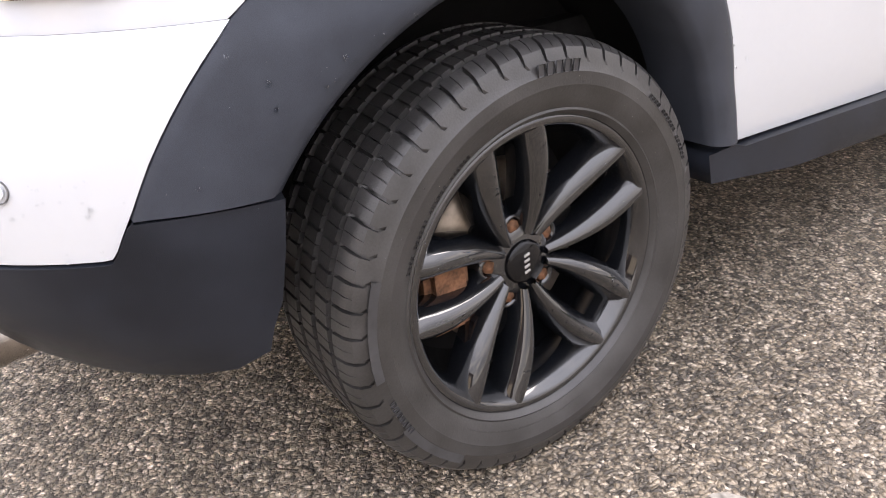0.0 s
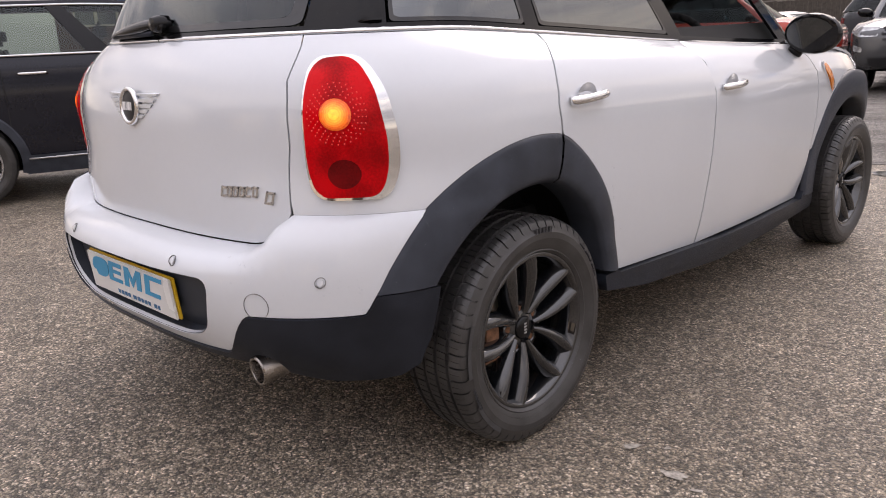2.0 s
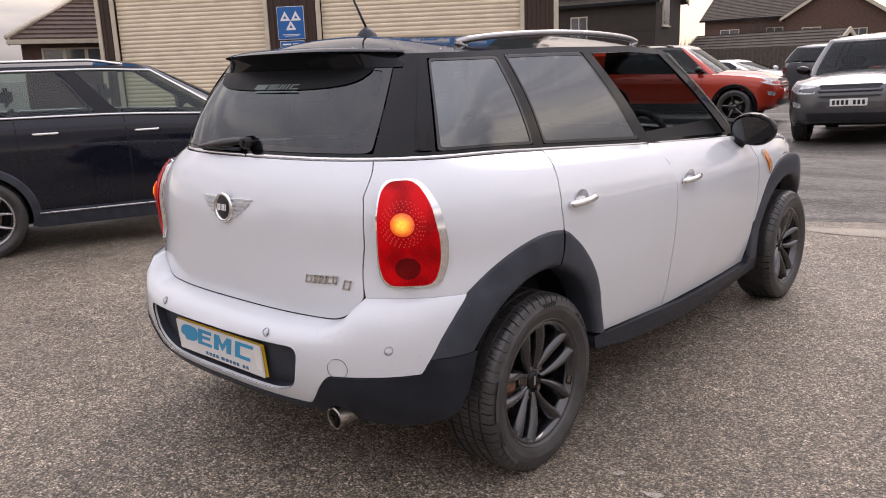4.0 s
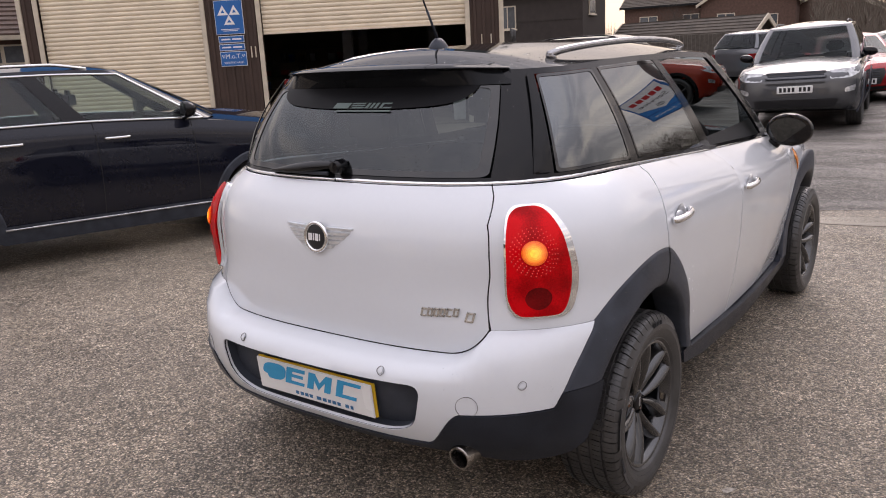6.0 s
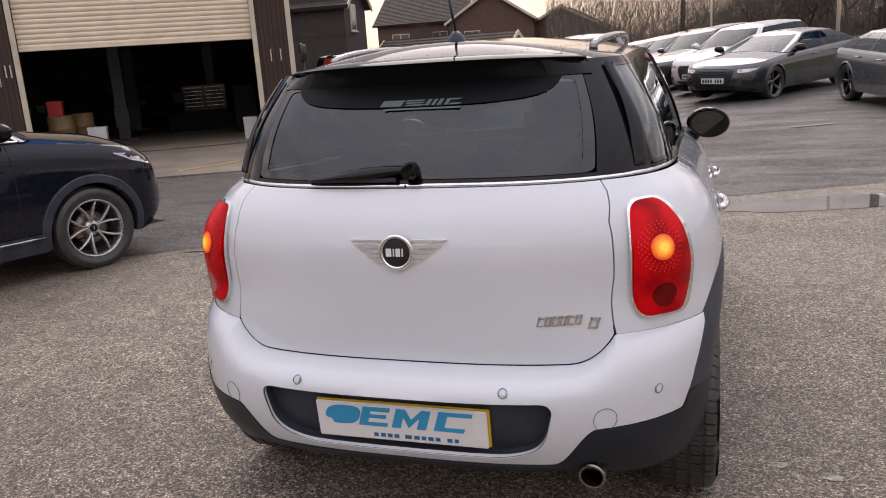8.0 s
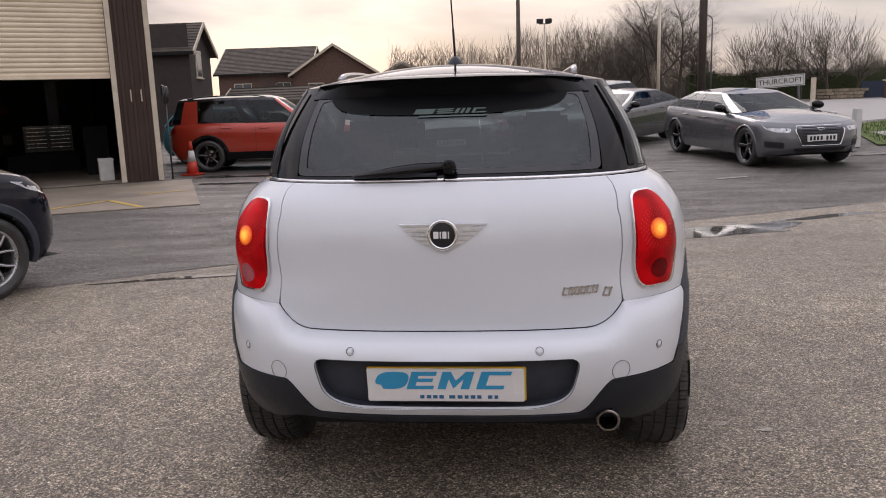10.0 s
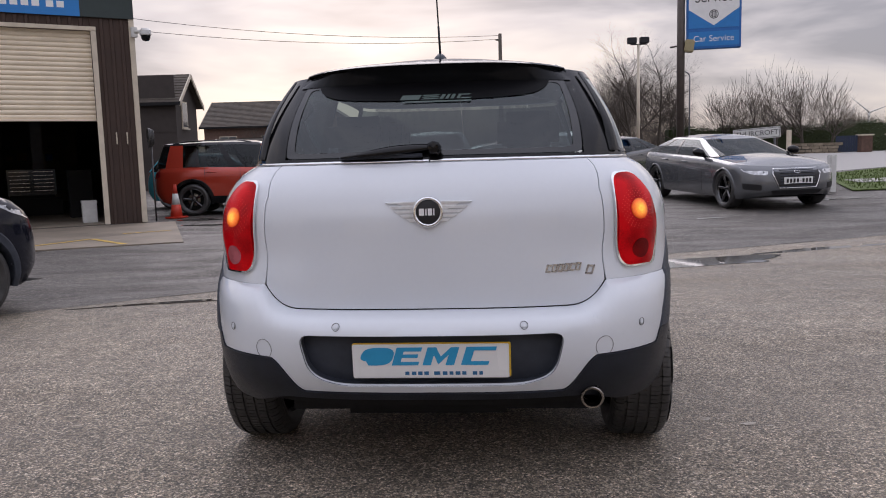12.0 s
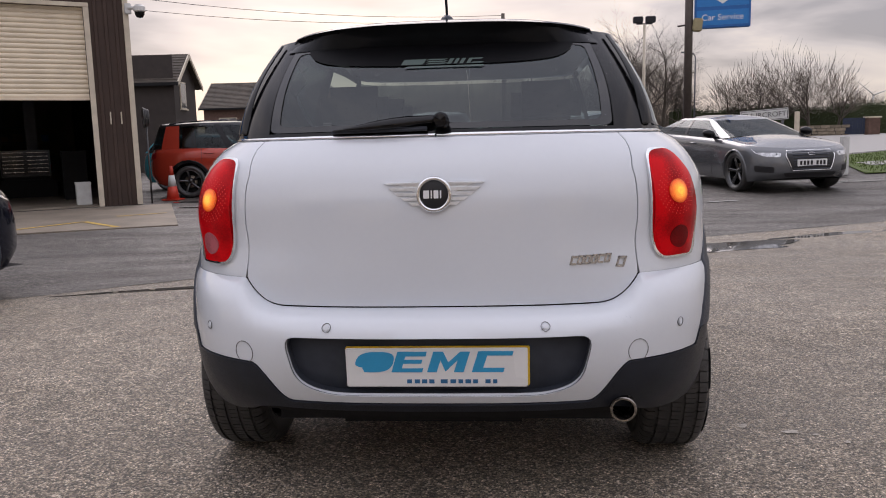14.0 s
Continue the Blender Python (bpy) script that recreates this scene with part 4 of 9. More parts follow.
def wheel(parent, m, R=0.325, rim_r=0.222, half=0.108, style="twin", material=None, n=420, detail=True, lead=171.5, tread=True):
    """Rim with its spokes, tyre, brake and bolts; outer side +x."""
    material = material or RIM
    key = (R, rim_r, half, style, material.name, n, tread)
    x_hub, x_rim = half * 0.46, half * 0.78
    rt = rim_r - 0.010

    def rim_mesh():
        bm = bmesh.new()
        lathe(bm, [(rim_r + 0.004, half * 0.72), (rim_r + 0.006, half * 0.86), (rim_r - 0.004, half * 0.90), (rim_r - 0.012, half * 0.84), (rim_r - 0.022, half * 0.50), (rim_r - 0.035, -half * 0.6), (rim_r - 0.02, -half * 0.95)], n=72)
        return bm
    w = shared(("rim", *key), "wheel", rim_mesh, material, parent)
    w.matrix_local = m

    def hub_mesh():
        bm = bmesh.new()
        return lathe(bm, [(0.0, x_hub + 0.002), (0.046, x_hub + 0.002), (0.060, x_hub - 0.008), (0.078, x_hub - 0.03), (0.085, x_hub - 0.06)], n=36)
    shared(("hub", *key), "hub", hub_mesh, material, w)
    kinds = {"twin": (5, [(-25, -11.5, 0.044, 0.026, 0.053, 0.010, 0.045), (25, 11.5, 0.044, 0.026, 0.053, 0.010, 0.045)]),
             "split": (5, [(-4, -21, 0.045, 0.020, 0.022, 0.003, 0.03), (4, 21, 0.045, 0.020, 0.022, 0.003, 0.03)]),
             "five": (5, [(0, 4, 0.045, 0.050, 0.062, 0.004, 0.03)]),
             "ten": (10, [(0, 6, 0.045, 0.026, 0.034, 0.003, 0.03)])}[style]
    for j, (a0, a1, r0, w0, w1, cr, bk) in enumerate(kinds[1]):
        def spoke_mesh():
            bm = bmesh.new()
            spoke(bm, radians(a0), radians(a1), r0, rt + 0.004, w0, w1, x_hub, x_rim, cr, bk)
            return bm
        for k in range(kinds[0]):
            o = shared(("spoke", j, *key), "spoke", spoke_mesh, material, w, angle=24)
            o.matrix_local = pose(0, 0, 0, lead + 360 / kinds[0] * k, 0, 0)
    shared(("tyre", *key), "tyre", lambda: tyre_mesh(R, rim_r, half, n, tread), RUBBER, w, "black rubber tyre", angle=24)
    shared(("disc", *key), "brake_disc", lambda: lathe(bmesh.new(), [(0.07, 0.005), (0.142, 0.005), (0.142, -0.018), (0.07, -0.018)], n=48), DISC, w, "rust-tinged steel brake disc")
    shared(("back", *key), "backing", lambda: lathe(bmesh.new(), [(0.0, -half * 0.45), (rim_r - 0.03, -half * 0.5)], n=40), VOID, w)
    if detail:
        shared("caliper", "caliper", lambda: box(bmesh.new(), -0.02, 0.05, -0.165, -0.09, -0.07, 0.05, 0.012), RUST, w, "rusty brake caliper")
        for k in range(5):
            a = radians(lead + 72 * k)
            c = (0.058 * math.cos(a), 0.058 * math.sin(a))
            o = shared("bolt", "bolt", lambda: cyl(bmesh.new(), (-0.03, 0, 0), (-0.002, 0, 0), 0.011, 0.010, 6), RUST, w, "rusty wheel bolt")
            o.location = (x_hub, *c)
            o = shared(("seat", material.name), "bolt_seat", lambda: lathe(bmesh.new(), [(0.019, -0.004), (0.018, 0.008), (0.014, 0.008), (0.012, -0.03)], n=20), material, w)
            o.location = (x_hub - 0.010, *c)
        cap = shared("cap", "centre_cap", lambda: lathe(bmesh.new(), [(0.0, 0.008), (0.028, 0.007), (0.034, 0.002), (0.034, -0.01)], n=36), BLACKTRIM, w)
        cap.location = (x_hub + 0.004, 0, 0)
        for k in range(4):
            o = shared("capmark", "cap_mark", lambda: box(bmesh.new(), 0, 0.0012, -0.005, 0.005, -0.0022, 0.0022), WHITEPAINT, cap)
            o.location = (0.0078, 0.0, 0.0135 - k * 0.009)
            o.rotation_euler = (radians(12), 0, 0)
    return w


def compact_wheels():
    for cy in (0.0, 2.595):
        for sx in (1, -1):
            m = Matrix.Translation((sx * 0.773, cy, HUBZ)) @ (pose(0, 0, 0) if sx > 0 else pose(0, 0, 0, 0, 0, 180))
            w = wheel(CAR, m, lead=171.5 if cy == 0 else 150)
            if cy == 0 and sx == 1:
                # tyre markings: balance dots, a size band and bars in place of the maker's word
                def side(a, r):
                    t = (r - 0.222) / (0.325 - 0.222)
                    x = 0.108 * (0.93 + 0.13 * math.sin(min(max(t / 0.75, 0), 1) * math.pi * 0.55))
                    return (x, r * math.cos(a), r * math.sin(a))
                def mark(name, a, r, da, dr, material, lab="", lift=0.0012):
                    a = radians(a)
                    part(name, sheet([(a - da, r - dr), (a + da, r - dr), (a + da, r + dr), (a - da, r + dr)], side, step=0.01, thick=0.002, lift=lift), material, w, lab)
                mark("balance_dot", 64, 0.268, 0.010, 0.006, PLATEY, "small yellow balance dot")
                mark("balance_dot", 219, 0.270, 0.022, 0.006, WHITEINK, "small white ring stamp")
                for k in range(5):
                    mark("raised_bar", 93 - k * 2.9 - 2, 0.292, 0.018, 0.008, WORN, "grey raised moulding on the sidewall", 0.001)
                for k in range(7):
                    mark("raised_bar", 196 + k * 1.9, 0.288, 0.010, 0.0045, WORN, "", 0.0008)
                for a0, a1, r in ((120, 160, 0.243), (-60, -10, 0.262), (230, 285, 0.25), (20, 50, 0.288)):
                    for k in range(int((a1 - a0) / 1.6)):
                        if k % 7 != 6:
                            mark("raised_letter", a0 + k * 1.6, r, 0.008, 0.0025, RUBBER, "", 0.0008)
                # polished scuff bands
                for a0, a1 in ((206, 232), (160, 188)):
                    part("scuff_band", sheet([(radians(a0), 0.285), (radians((a0 + a1) / 2), 0.273), (radians(a1), 0.285), (radians(a1), 0.298), (radians(a0), 0.298)], side, step=0.02, thick=0.0, lift=0.0007), WORN, w)


WORN = mat("worn_rubber", (0.055, 0.055, 0.058), rough=0.35, vary=0.2, scale=30)
compact_wheels()


# ---------------------------------------------------------------- rain drops
def rain_drops():
    """Beads of water on the arch trim, bumper side, roof edge and glass."""
    rng = random.Random(11)
    bm = bmesh.new()

    def bead(p, nv, r):
        t1 = nv.orthogonal().normalized()
        t2 = nv.cross(t1)
        rings = [[bm.verts.new(p + nv * (r * 0.55 * math.sin(e)) + (t1 * math.cos(a) + t2 * math.sin(a)) * r * math.cos(e)) for a in [2 * math.pi * i / 8 for i in range(8)]] for e in (-0.3, 0.35, 0.95)]
        top = bm.verts.new(p + nv * r * 0.56)
        for A, B in zip(rings, rings[1:]):
            for i in range(8):
                bm.faces.new((A[i], A[(i + 1) % 8], B[(i + 1) % 8], B[i]))
        for i in range(8):
            bm.faces.new((rings[2][i], rings[2][(i + 1) % 8], top))
    for _ in range(110):
        a, r = radians(rng.uniform(25, 152)), rng.uniform(0.43, 0.545)
        y, z = r * math.cos(a), HUBZ + r * math.sin(a)
        x = (bumper_x(y, min(z, 0.61)) if y < -0.15 and z < 0.737 else body(u_at_y(y), max(z, 0.5))[0]) + 0.008
        bead(Vector((x, y, z)), Vector((1, 0, 0.15)).normalized(), rng.choice((0.0016, 0.002, 0.002, 0.003, 0.004)))
    for _ in range(40):
        y, z = rng.uniform(-0.62, -0.37), rng.uniform(0.34, 0.54)
        bead(Vector((bumper_x(y, z) + 0.004, y, z)), Vector((0.9, -0.3, 0)).normalized(), rng.choice((0.0014, 0.002, 0.0025)))
    for _ in range(120):
        y, z = rng.uniform(-0.74, -0.36), rng.uniform(0.50, 0.66)
        if z > 0.56:
            bead(Vector((bumper_x(y, min(z, 0.61)) - 0.3 * max(z - 0.60, 0), y, z)), Vector((0.85, -0.45, 0.2)).normalized(), rng.choice((0.0012, 0.0016, 0.002, 0.003)))
    for _ in range(260):
        a, h = rng.uniform(-1.6, 1.6), rng.uniform(0.0, 0.35)
        p, q, w_ = Vector(roof(a, h)), Vector(roof(a + 0.01, h)), Vector(roof(a, h + 0.01))
        nv = (q - p).cross(w_ - p).normalized()
        bead(p, nv if nv.z > 0 else -nv, rng.uniform(0.0012, 0.0028))
    for _ in range(70):
        a, h = rng.uniform(0.60, 0.88), rng.uniform(0.05, 0.95)
        p, q, w_ = Vector(house(a, h)), Vector(house(a + 0.01, h)), Vector(house(a, h + 0.01))
        nv = (q - p).cross(w_ - p).normalized()
        bead(p + nv * 0.004, nv, rng.uniform(0.001, 0.0022))
    for _ in range(160):
        a, r = rng.uniform(0, 2 * math.pi), rng.uniform(0.235, 0.30)
        bead(Vector((0.773 + 0.1145, r * math.cos(a), HUBZ + r * math.sin(a))), Vector((1, 0, 0)), rng.uniform(0.0008, 0.0018))
    for _ in range(140):
        k, d = rng.randrange(5), rng.choice((-1, 1))
        t = rng.uniform(0.15, 0.9)
        a, r = radians(171.5 + 72 * k + d * (26 - 15.5 * t) + rng.uniform(-3, 3)), 0.05 + 0.155 * t
        bead(Vector((0.773 + 0.0497 + 0.0345 * math.sin(t * math.pi / 2) + 0.009, r * math.cos(a), HUBZ + r * math.sin(a))), Vector((1, 0, 0)), rng.uniform(0.001, 0.0022))
    ob = part("rain_drop", bm, WATER, CAR, angle=80)
    tagged(ob, "clear beads of rain water on trim, roof and wheel", kind="stuff")


WATER = mat("rain_water", (0.9, 0.92, 0.93), rough=0.0, vary=0.0, transmission=1.0, rough_vary=0.0, ior=1.33)
rain_drops()


# ---------------------------------------------------------------- fittings of the hatchback
def bulged(surface, cx, cz, rx, rz, h):
    """A surface raised into a dome over an ellipse."""
    eps = 0.002

    def f(a, b):
        p = Vector(surface(a, b))
        nv = (Vector(surface(a + eps, b)) - Vector(surface(a - eps, b))).cross(Vector(surface(a, b + eps)) - Vector(surface(a, b - eps)))
        d = ((a - cx) / rx) ** 2 + ((b - cz) / rz) ** 2
        return p + nv.normalized() * h * max(0.0, 1 - d) ** 0.7
    return f


def ring_outline(cx, cz, rx, rz=None, n=28):
    rz = rx if rz is None else rz
    return [(cx + rx * math.cos(2 * math.pi * i / n), cz + rz * math.sin(2 * math.pi * i / n)) for i in range(n)]


def compact_lights():
    ui, uo = u_at_x(0.622, 0.93), u_at_y(-0.385)
    egg = lambda pts: [(ui + (uo - ui) * (0.48 + (a_ - 0.5) * 0.88), 0.935 + (b_ - 0.933) * 0.90) for a_, b_ in pts]
    bez = rounded(egg([(0.05, 0.752), (0.90, 0.752), (1.0, 0.83), (1.0, 0.93), (0.93, 1.03), (0.74, 1.114), (0.15, 1.114), (0.02, 1.04), (0.0, 0.86)]), 0.08, 8)
    lens = rounded(egg([(0.075, 0.759), (0.80, 0.759), (0.875, 0.835), (0.872, 0.93), (0.81, 1.025), (0.66, 1.105), (0.18, 1.105), (0.05, 1.037), (0.03, 0.86)]), 0.08, 8)
    cx, cz = ui + 0.46 * (uo - ui), 0.93
    for sx in (1, -1):
        def srf(a, b, sx=sx):
            return body(sx * a, b)
        flip = (lambda vf: vf) if sx > 0 else (lambda vf: (vf[0], [q[::-1] for q in vf[1]]))
        sg = sx
        base = part("tail_lamp", flip(sheet(bez, bulged(srf, cx, cz, 0.16, 0.2, 0.012 * sg), step=0.02, thick=0.012 * sg, lift=0.006 * sg, holes=[lens])), CHROME, CAR, "red tail lamp in a chrome surround")
        dome = bulged(srf, cx, cz, 0.125, 0.19, 0.034 * sg)
        part("lens", flip(sheet(lens, dome, step=0.016, thick=0.02 * sg, lift=0.004 * sg)), RED, base, "glossy red lens")
        bulb = part("indicator_bulb", flip(sheet(ring_outline(cx - 0.018, 0.970, 0.034, 0.031), bulged(dome, cx - 0.018, 0.970, 0.040, 0.038, 0.004 * sg), step=0.01, thick=0.003 * sg, lift=0.0065 * sg)), AMBERS[0], base, "amber indicator roundel, lit")
        for k, rb in enumerate((0.0295, 0.025, 0.0205, 0.016, 0.011)):
            part("lit_ring", flip(sheet(ring_outline(cx - 0.019, 0.970, rb, rb * 0.92), bulged(dome, cx - 0.018, 0.970, 0.040, 0.038, 0.004 * sg), step=0.01, thick=0.0, lift=(0.0075 + 0.0007 * k) * sg)), AMBERS[k + 1], bulb)
        facets = bmesh.new()
        for ring_r, count in ((0.042, 20), (0.050, 24), (0.058, 27), (0.066, 30)):
            for k in range(count):
                t = 2 * math.pi * (k + 0.5 * (ring_r > 0.045)) / count
                a_, b_ = cx - 0.018 + ring_r * math.cos(t), 0.970 + ring_r * 0.95 * math.sin(t)
                if not inside(lens, a_, b_) or b_ < 0.885:
                    continue
                p, q, w_ = dome(a_, b_), dome(a_ + 0.003, b_), dome(a_, b_ + 0.003)
                nv = (q - p).cross(w_ - p).normalized() * sg
                e1 = (q - p).normalized()
                e2 = nv.cross(e1)
                c_ = [facets.verts.new(p + nv * 0.0046 + (e1 * math.cos(f) + e2 * math.sin(f)) * 0.0021) for f in [math.pi * i / 3 for i in range(6)]]
                apex = facets.verts.new(p + nv * 0.0060)
                for i in range(6):
                    facets.faces.new((c_[i], c_[(i + 1) % 6], apex))
        tagged(part("lens_relief", facets, BRIGHTRED, base, smooth=False), "small bright facets in the lens", kind="stuff")
        part("fog_bulb", flip(sheet(ring_outline(cx - 0.010, 0.836, 0.037), dome, step=0.012, thick=0.003 * sg, lift=0.0062 * sg)), DARKRED if sx > 0 else PINK, base, "dark round lamp" if sx > 0 else "pale round lamp")


PINK = lens_red("pale_pink_lens", (0.48, 0.13, 0.15))
compact_lights()


def compact_rear_details():
    # spoiler
    SW = 0.76
    def spo(u, k):
        f = 1 - abs(u / SW) ** 2.5
        e = Vector(house(u, 1.0))
        top = Vector(roof(u, 0.14)) + Vector((0, 0, 0.003))
        tail = e + Vector((0, -0.006 - 0.099 * f, 0.004 + 0.014 * f))
        low = tail + Vector((0, 0.022, -0.005 - 0.006 * f))
        inn = Vector(house(u, 0.87)) + Vector((0, -0.006, 0))
        pts = (top, top.lerp(tail, 0.35) + Vector((0, 0, 0.012 * f)), top.lerp(tail, 0.7) + Vector((0, 0, 0.014 * f)), tail + Vector((0, 0.012, 0.006)), tail, low, low.lerp(inn, 0.5), inn)
        return pts[k]
    us = span(-SW, SW, 48)
    v, f = strip(lambda u, k: spo(u, k), us, list(range(8)))
    n = len(us)
    f += [tuple(j * n for j in range(8)), tuple(j * n + n - 1 for j in range(8))[::-1]]
    bm = bmesh.new()
    vs = [bm.verts.new(p) for p in v]
    for q in f:
        bm.faces.new([vs[i] for i in q])
    bmesh.ops.recalc_face_normals(bm, faces=bm.faces)
    part("spoiler", bm, ROOF, CAR, "gloss black roof spoiler", angle=50)
    # black print plus painted-in spoiler shadow atop the rear window, and its printed sticker
    band = [(u, 0.655 + 0.07 * (abs(u) / 0.60) ** 2 + 0.15 * (abs(u) / 0.60) ** 9) for u in span(-0.60, 0.60, 36)] + [(0.605, 0.945), (-0.605, 0.945)]
    part("window_band", sheet(band, house, step=0.05, thick=0.0, lift=0.004), BAND, CAR, "black printed band and painted spoiler shadow along the window top")
    bm = bmesh.new()
    def slip(x0, x1, h0, h1):
        bm.faces.new([bm.verts.new(Vector(house(x + s, h)) + Vector((0, -0.0065, 0))) for x, h, s in ((x0, h0, 0), (x1, h0, 0), (x1, h1, 0.012), (x0, h1, 0.012))])
    slip(-0.125, -0.045, 0.672, 0.725)
    slip(-0.110, 0.150, 0.640, 0.655)
    for z0 in (0.672, 0.692, 0.712):
        slip(-0.035, 0.018, z0, z0 + 0.013)
    for x0, x1 in ((0.026, 0.040), (0.048, 0.060), (0.068, 0.082), (0.094, 0.108)):
        slip(x0, x1, 0.672, 0.725)
    for z0 in (0.672, 0.712):
        slip(0.108, 0.150, z0, z0 + 0.013)
    part("window_sticker", bm, STICK, CAR, "faint green-grey dealer sticker", smooth=False)
    # aerial
    bm = bmesh.new()
    lathe(bm, [(0.0, 0.040), (0.012, 0.038), (0.026, 0.026), (0.038, 0.006), (0.042, -0.012)], n=28, axis="z")
    bmesh.ops.transform(bm, matrix=Matrix.Translation((0.0, 0.06, 1.560)) @ Matrix.Diagonal((0.85, 1.25, 1, 1)), verts=bm.verts)
    cyl(bm, (0, 0.06, 1.59), (0, -0.002, 1.70), 0.005, 0.0045, 10)
    cyl(bm, (0, -0.002, 1.70), (0, -0.17, 2.0), 0.0032, 0.0022, 8)
    part("aerial", bm, TRIM, CAR, "black rod aerial on a domed base")
    # roof rails
    for sx in (1, -1):
        bm = bmesh.new()
        pts = [(sx * (0.475 + 0.035 * math.sin(math.pi * t)), 0.05 + 1.35 * t, 1.520 + 0.036 * math.sin(math.pi * min(max(t * 1.0, 0), 1)) ** 0.6) for t in span(0, 1, 22)]
        tube(bm, pts, 0.013, 10)
        for k in (0, -1):
            cyl(bm, pts[k], (pts[k][0], pts[k][1] + (0.05 if k == 0 else -0.05), pts[k][2] - 0.02), 0.014, 0.012, 10)
        part("roof_rail", bm, RAIL, CAR, "satin grey roof rail")
    # wiper
    bm = bmesh.new()
    g = lambda x, h, d: Vector(house(u_at_x(abs(x) * 1.18) * (1 if x > 0 else -1), h)) + Vector((0, -d, 0.0))
    lathe(bm, [(0.0, -0.03), (0.018, -0.027), (0.024, -0.010), (0.024, 0.02)], n=20, axis="y")
    bmesh.ops.transform(bm, matrix=Matrix.Translation(g(0.012, 0.125, 0.02)), verts=bm.verts)
    cyl(bm, g(0.030, 0.075, 0.018), g(0.010, 0.14, 0.034), 0.012, 0.017, 10)
    # the arm: a flat tapering leaf, humped near the pivot
    rows = []
    for i in range(15):
        t = i / 14
        x, h = 0.015 - 0.315 * t, 0.142 - 0.092 * t ** 1.25
        w = (0.045 + 0.05 * math.sin(math.pi * min(t * 1.15, 1)) ** 0.8) * (1 - 0.75 * t ** 2.5)
        d = 0.030 + 0.010 * math.sin(math.pi * t)
        rows.append([bm.verts.new(g(x, h + w * k, d - e)) for k, e in ((-0.55, 0.012), (-0.45, 0.002), (0.1, 0.0), (0.5, 0.004), (0.55, 0.014))])
    for A, B in zip(rows, rows[1:]):
        for k in range(4):
            bm.faces.new((A[k], B[k], B[k + 1], A[k + 1]))
    bm.faces.new(rows[0])
    bm.faces.new(rows[-1][::-1])
    part("rear_wiper", bm, BLACKTRIM, CAR, "black rear wiper arm")
    bm = bmesh.new()
    cyl(bm, g(-0.305, 0.040, 0.012), g(-0.02, 0.052, 0.018), 0.006, 0.007, 8)
    part("wiper_blade", bm, TRIM, CAR)
    # drainage slots of the rear pillar
    for sx in (1, -1):
        o = [(sx * a, b) for a, b in rounded([(0.815, 0.05), (0.893, 0.05), (0.878, 0.95), (0.852, 0.95)], 0.014)]
        ridge = bulged(house, sx * 0.868, 0.5, 0.05, 0.75, 0.014)
        part("pillar_insert", sheet(o, ridge, step=0.02, thick=0.004, lift=0.003), BLACKTRIM, CAR, "gloss black ridged pillar insert")
    # badge
    bm = bmesh.new()
    lathe(bm, [(0.049, 0.0), (0.049, -0.007), (0.044, -0.011), (0.038, -0.008), (0.038, 0.0)], n=44, axis="y")
    badge = part("badge", bm, CHROME, CAR, "chrome winged round badge")
    badge.matrix_local = Matrix.Translation((0.0, -0.670, 0.988)) @ pose(0, 0, 0, -4, 0, 0) @ Matrix.Scale(1.06, 4)
    for sx in (1, -1):
        bm = bmesh.new()
        # four feathers, each under a thin bright rule, on a darker backing
        back_ = [bm.verts.new((sx * x, 0.003 + 0.25 * x ** 1.5, z)) for x, z in ((0.040, 0.034), (0.136, 0.034), (0.120, 0.006), (0.094, -0.022), (0.036, -0.032))]
        bm.faces.new(back_ if sx < 0 else back_[::-1])
        for j in range(5):
            z1, z0 = 0.034 - 0.0135 * j, 0.034 - 0.0135 * j - (0.005 if j == 0 else 0.0085)
            x1 = 0.138 - 0.0105 * j - 0.0016 * j * j
            vs = [(0.040, z1), (x1, z1), (x1 - 0.010, z0), (0.038, z0)]
            bot = [bm.verts.new((sx * x, 0.003 + 0.25 * x ** 1.5, z)) for x, z in vs]
            top = [bm.verts.new((sx * x, -0.006 + 0.25 * x ** 1.5, z - 0.001)) for x, z in vs]
            bm.faces.new(top)
            for k in range(4):
                bm.faces.new((bot[k], bot[(k + 1) % 4], top[(k + 1) % 4], top[k]))
        bmesh.ops.recalc_face_normals(bm, faces=bm.faces)
        part("wing", bm, BADGE, badge, smooth=False)
    bm = bmesh.new()
    lathe(bm, [(0.0, -0.0075), (0.030, -0.0072), (0.039, -0.004)], n=36, axis="y")
    part("roundel", bm, INK, badge, "black enamel roundel")
    bm = bmesh.new()
    for x0, x1 in ((-0.0285, -0.0125), (-0.0085, -0.0045), (-0.0005, 0.0125), (0.0165, 0.0205)):
        box(bm, x0, x1, -0.0095, -0.0074, -0.011, 0.011, 0.0008)
    part("badge_mark", bm, WHITEINK, badge, smooth=False)
    # model script as plain slanted bars
    script = part("model_script", bmesh.new(), CHROME, CAR, "chrome model script as raised bars")
    def hoop(w, h, t, lean, gap=False):
        """A slanted chrome loop, or one open to the side."""
        bm = bmesh.new()
        for x0, x1, z0, z1 in ((-w, -w + t, -h, h), (-w, w, h - t, h), (-w, w, -h, -h + t)) + (() if gap else ((w - t, w, -h, h),)):
            box(bm, x0, x1, -0.004, 0.002, z0, z1, 0.0012)
        for v_ in bm.verts:
            v_.co.x += lean * v_.co.z
        return bm
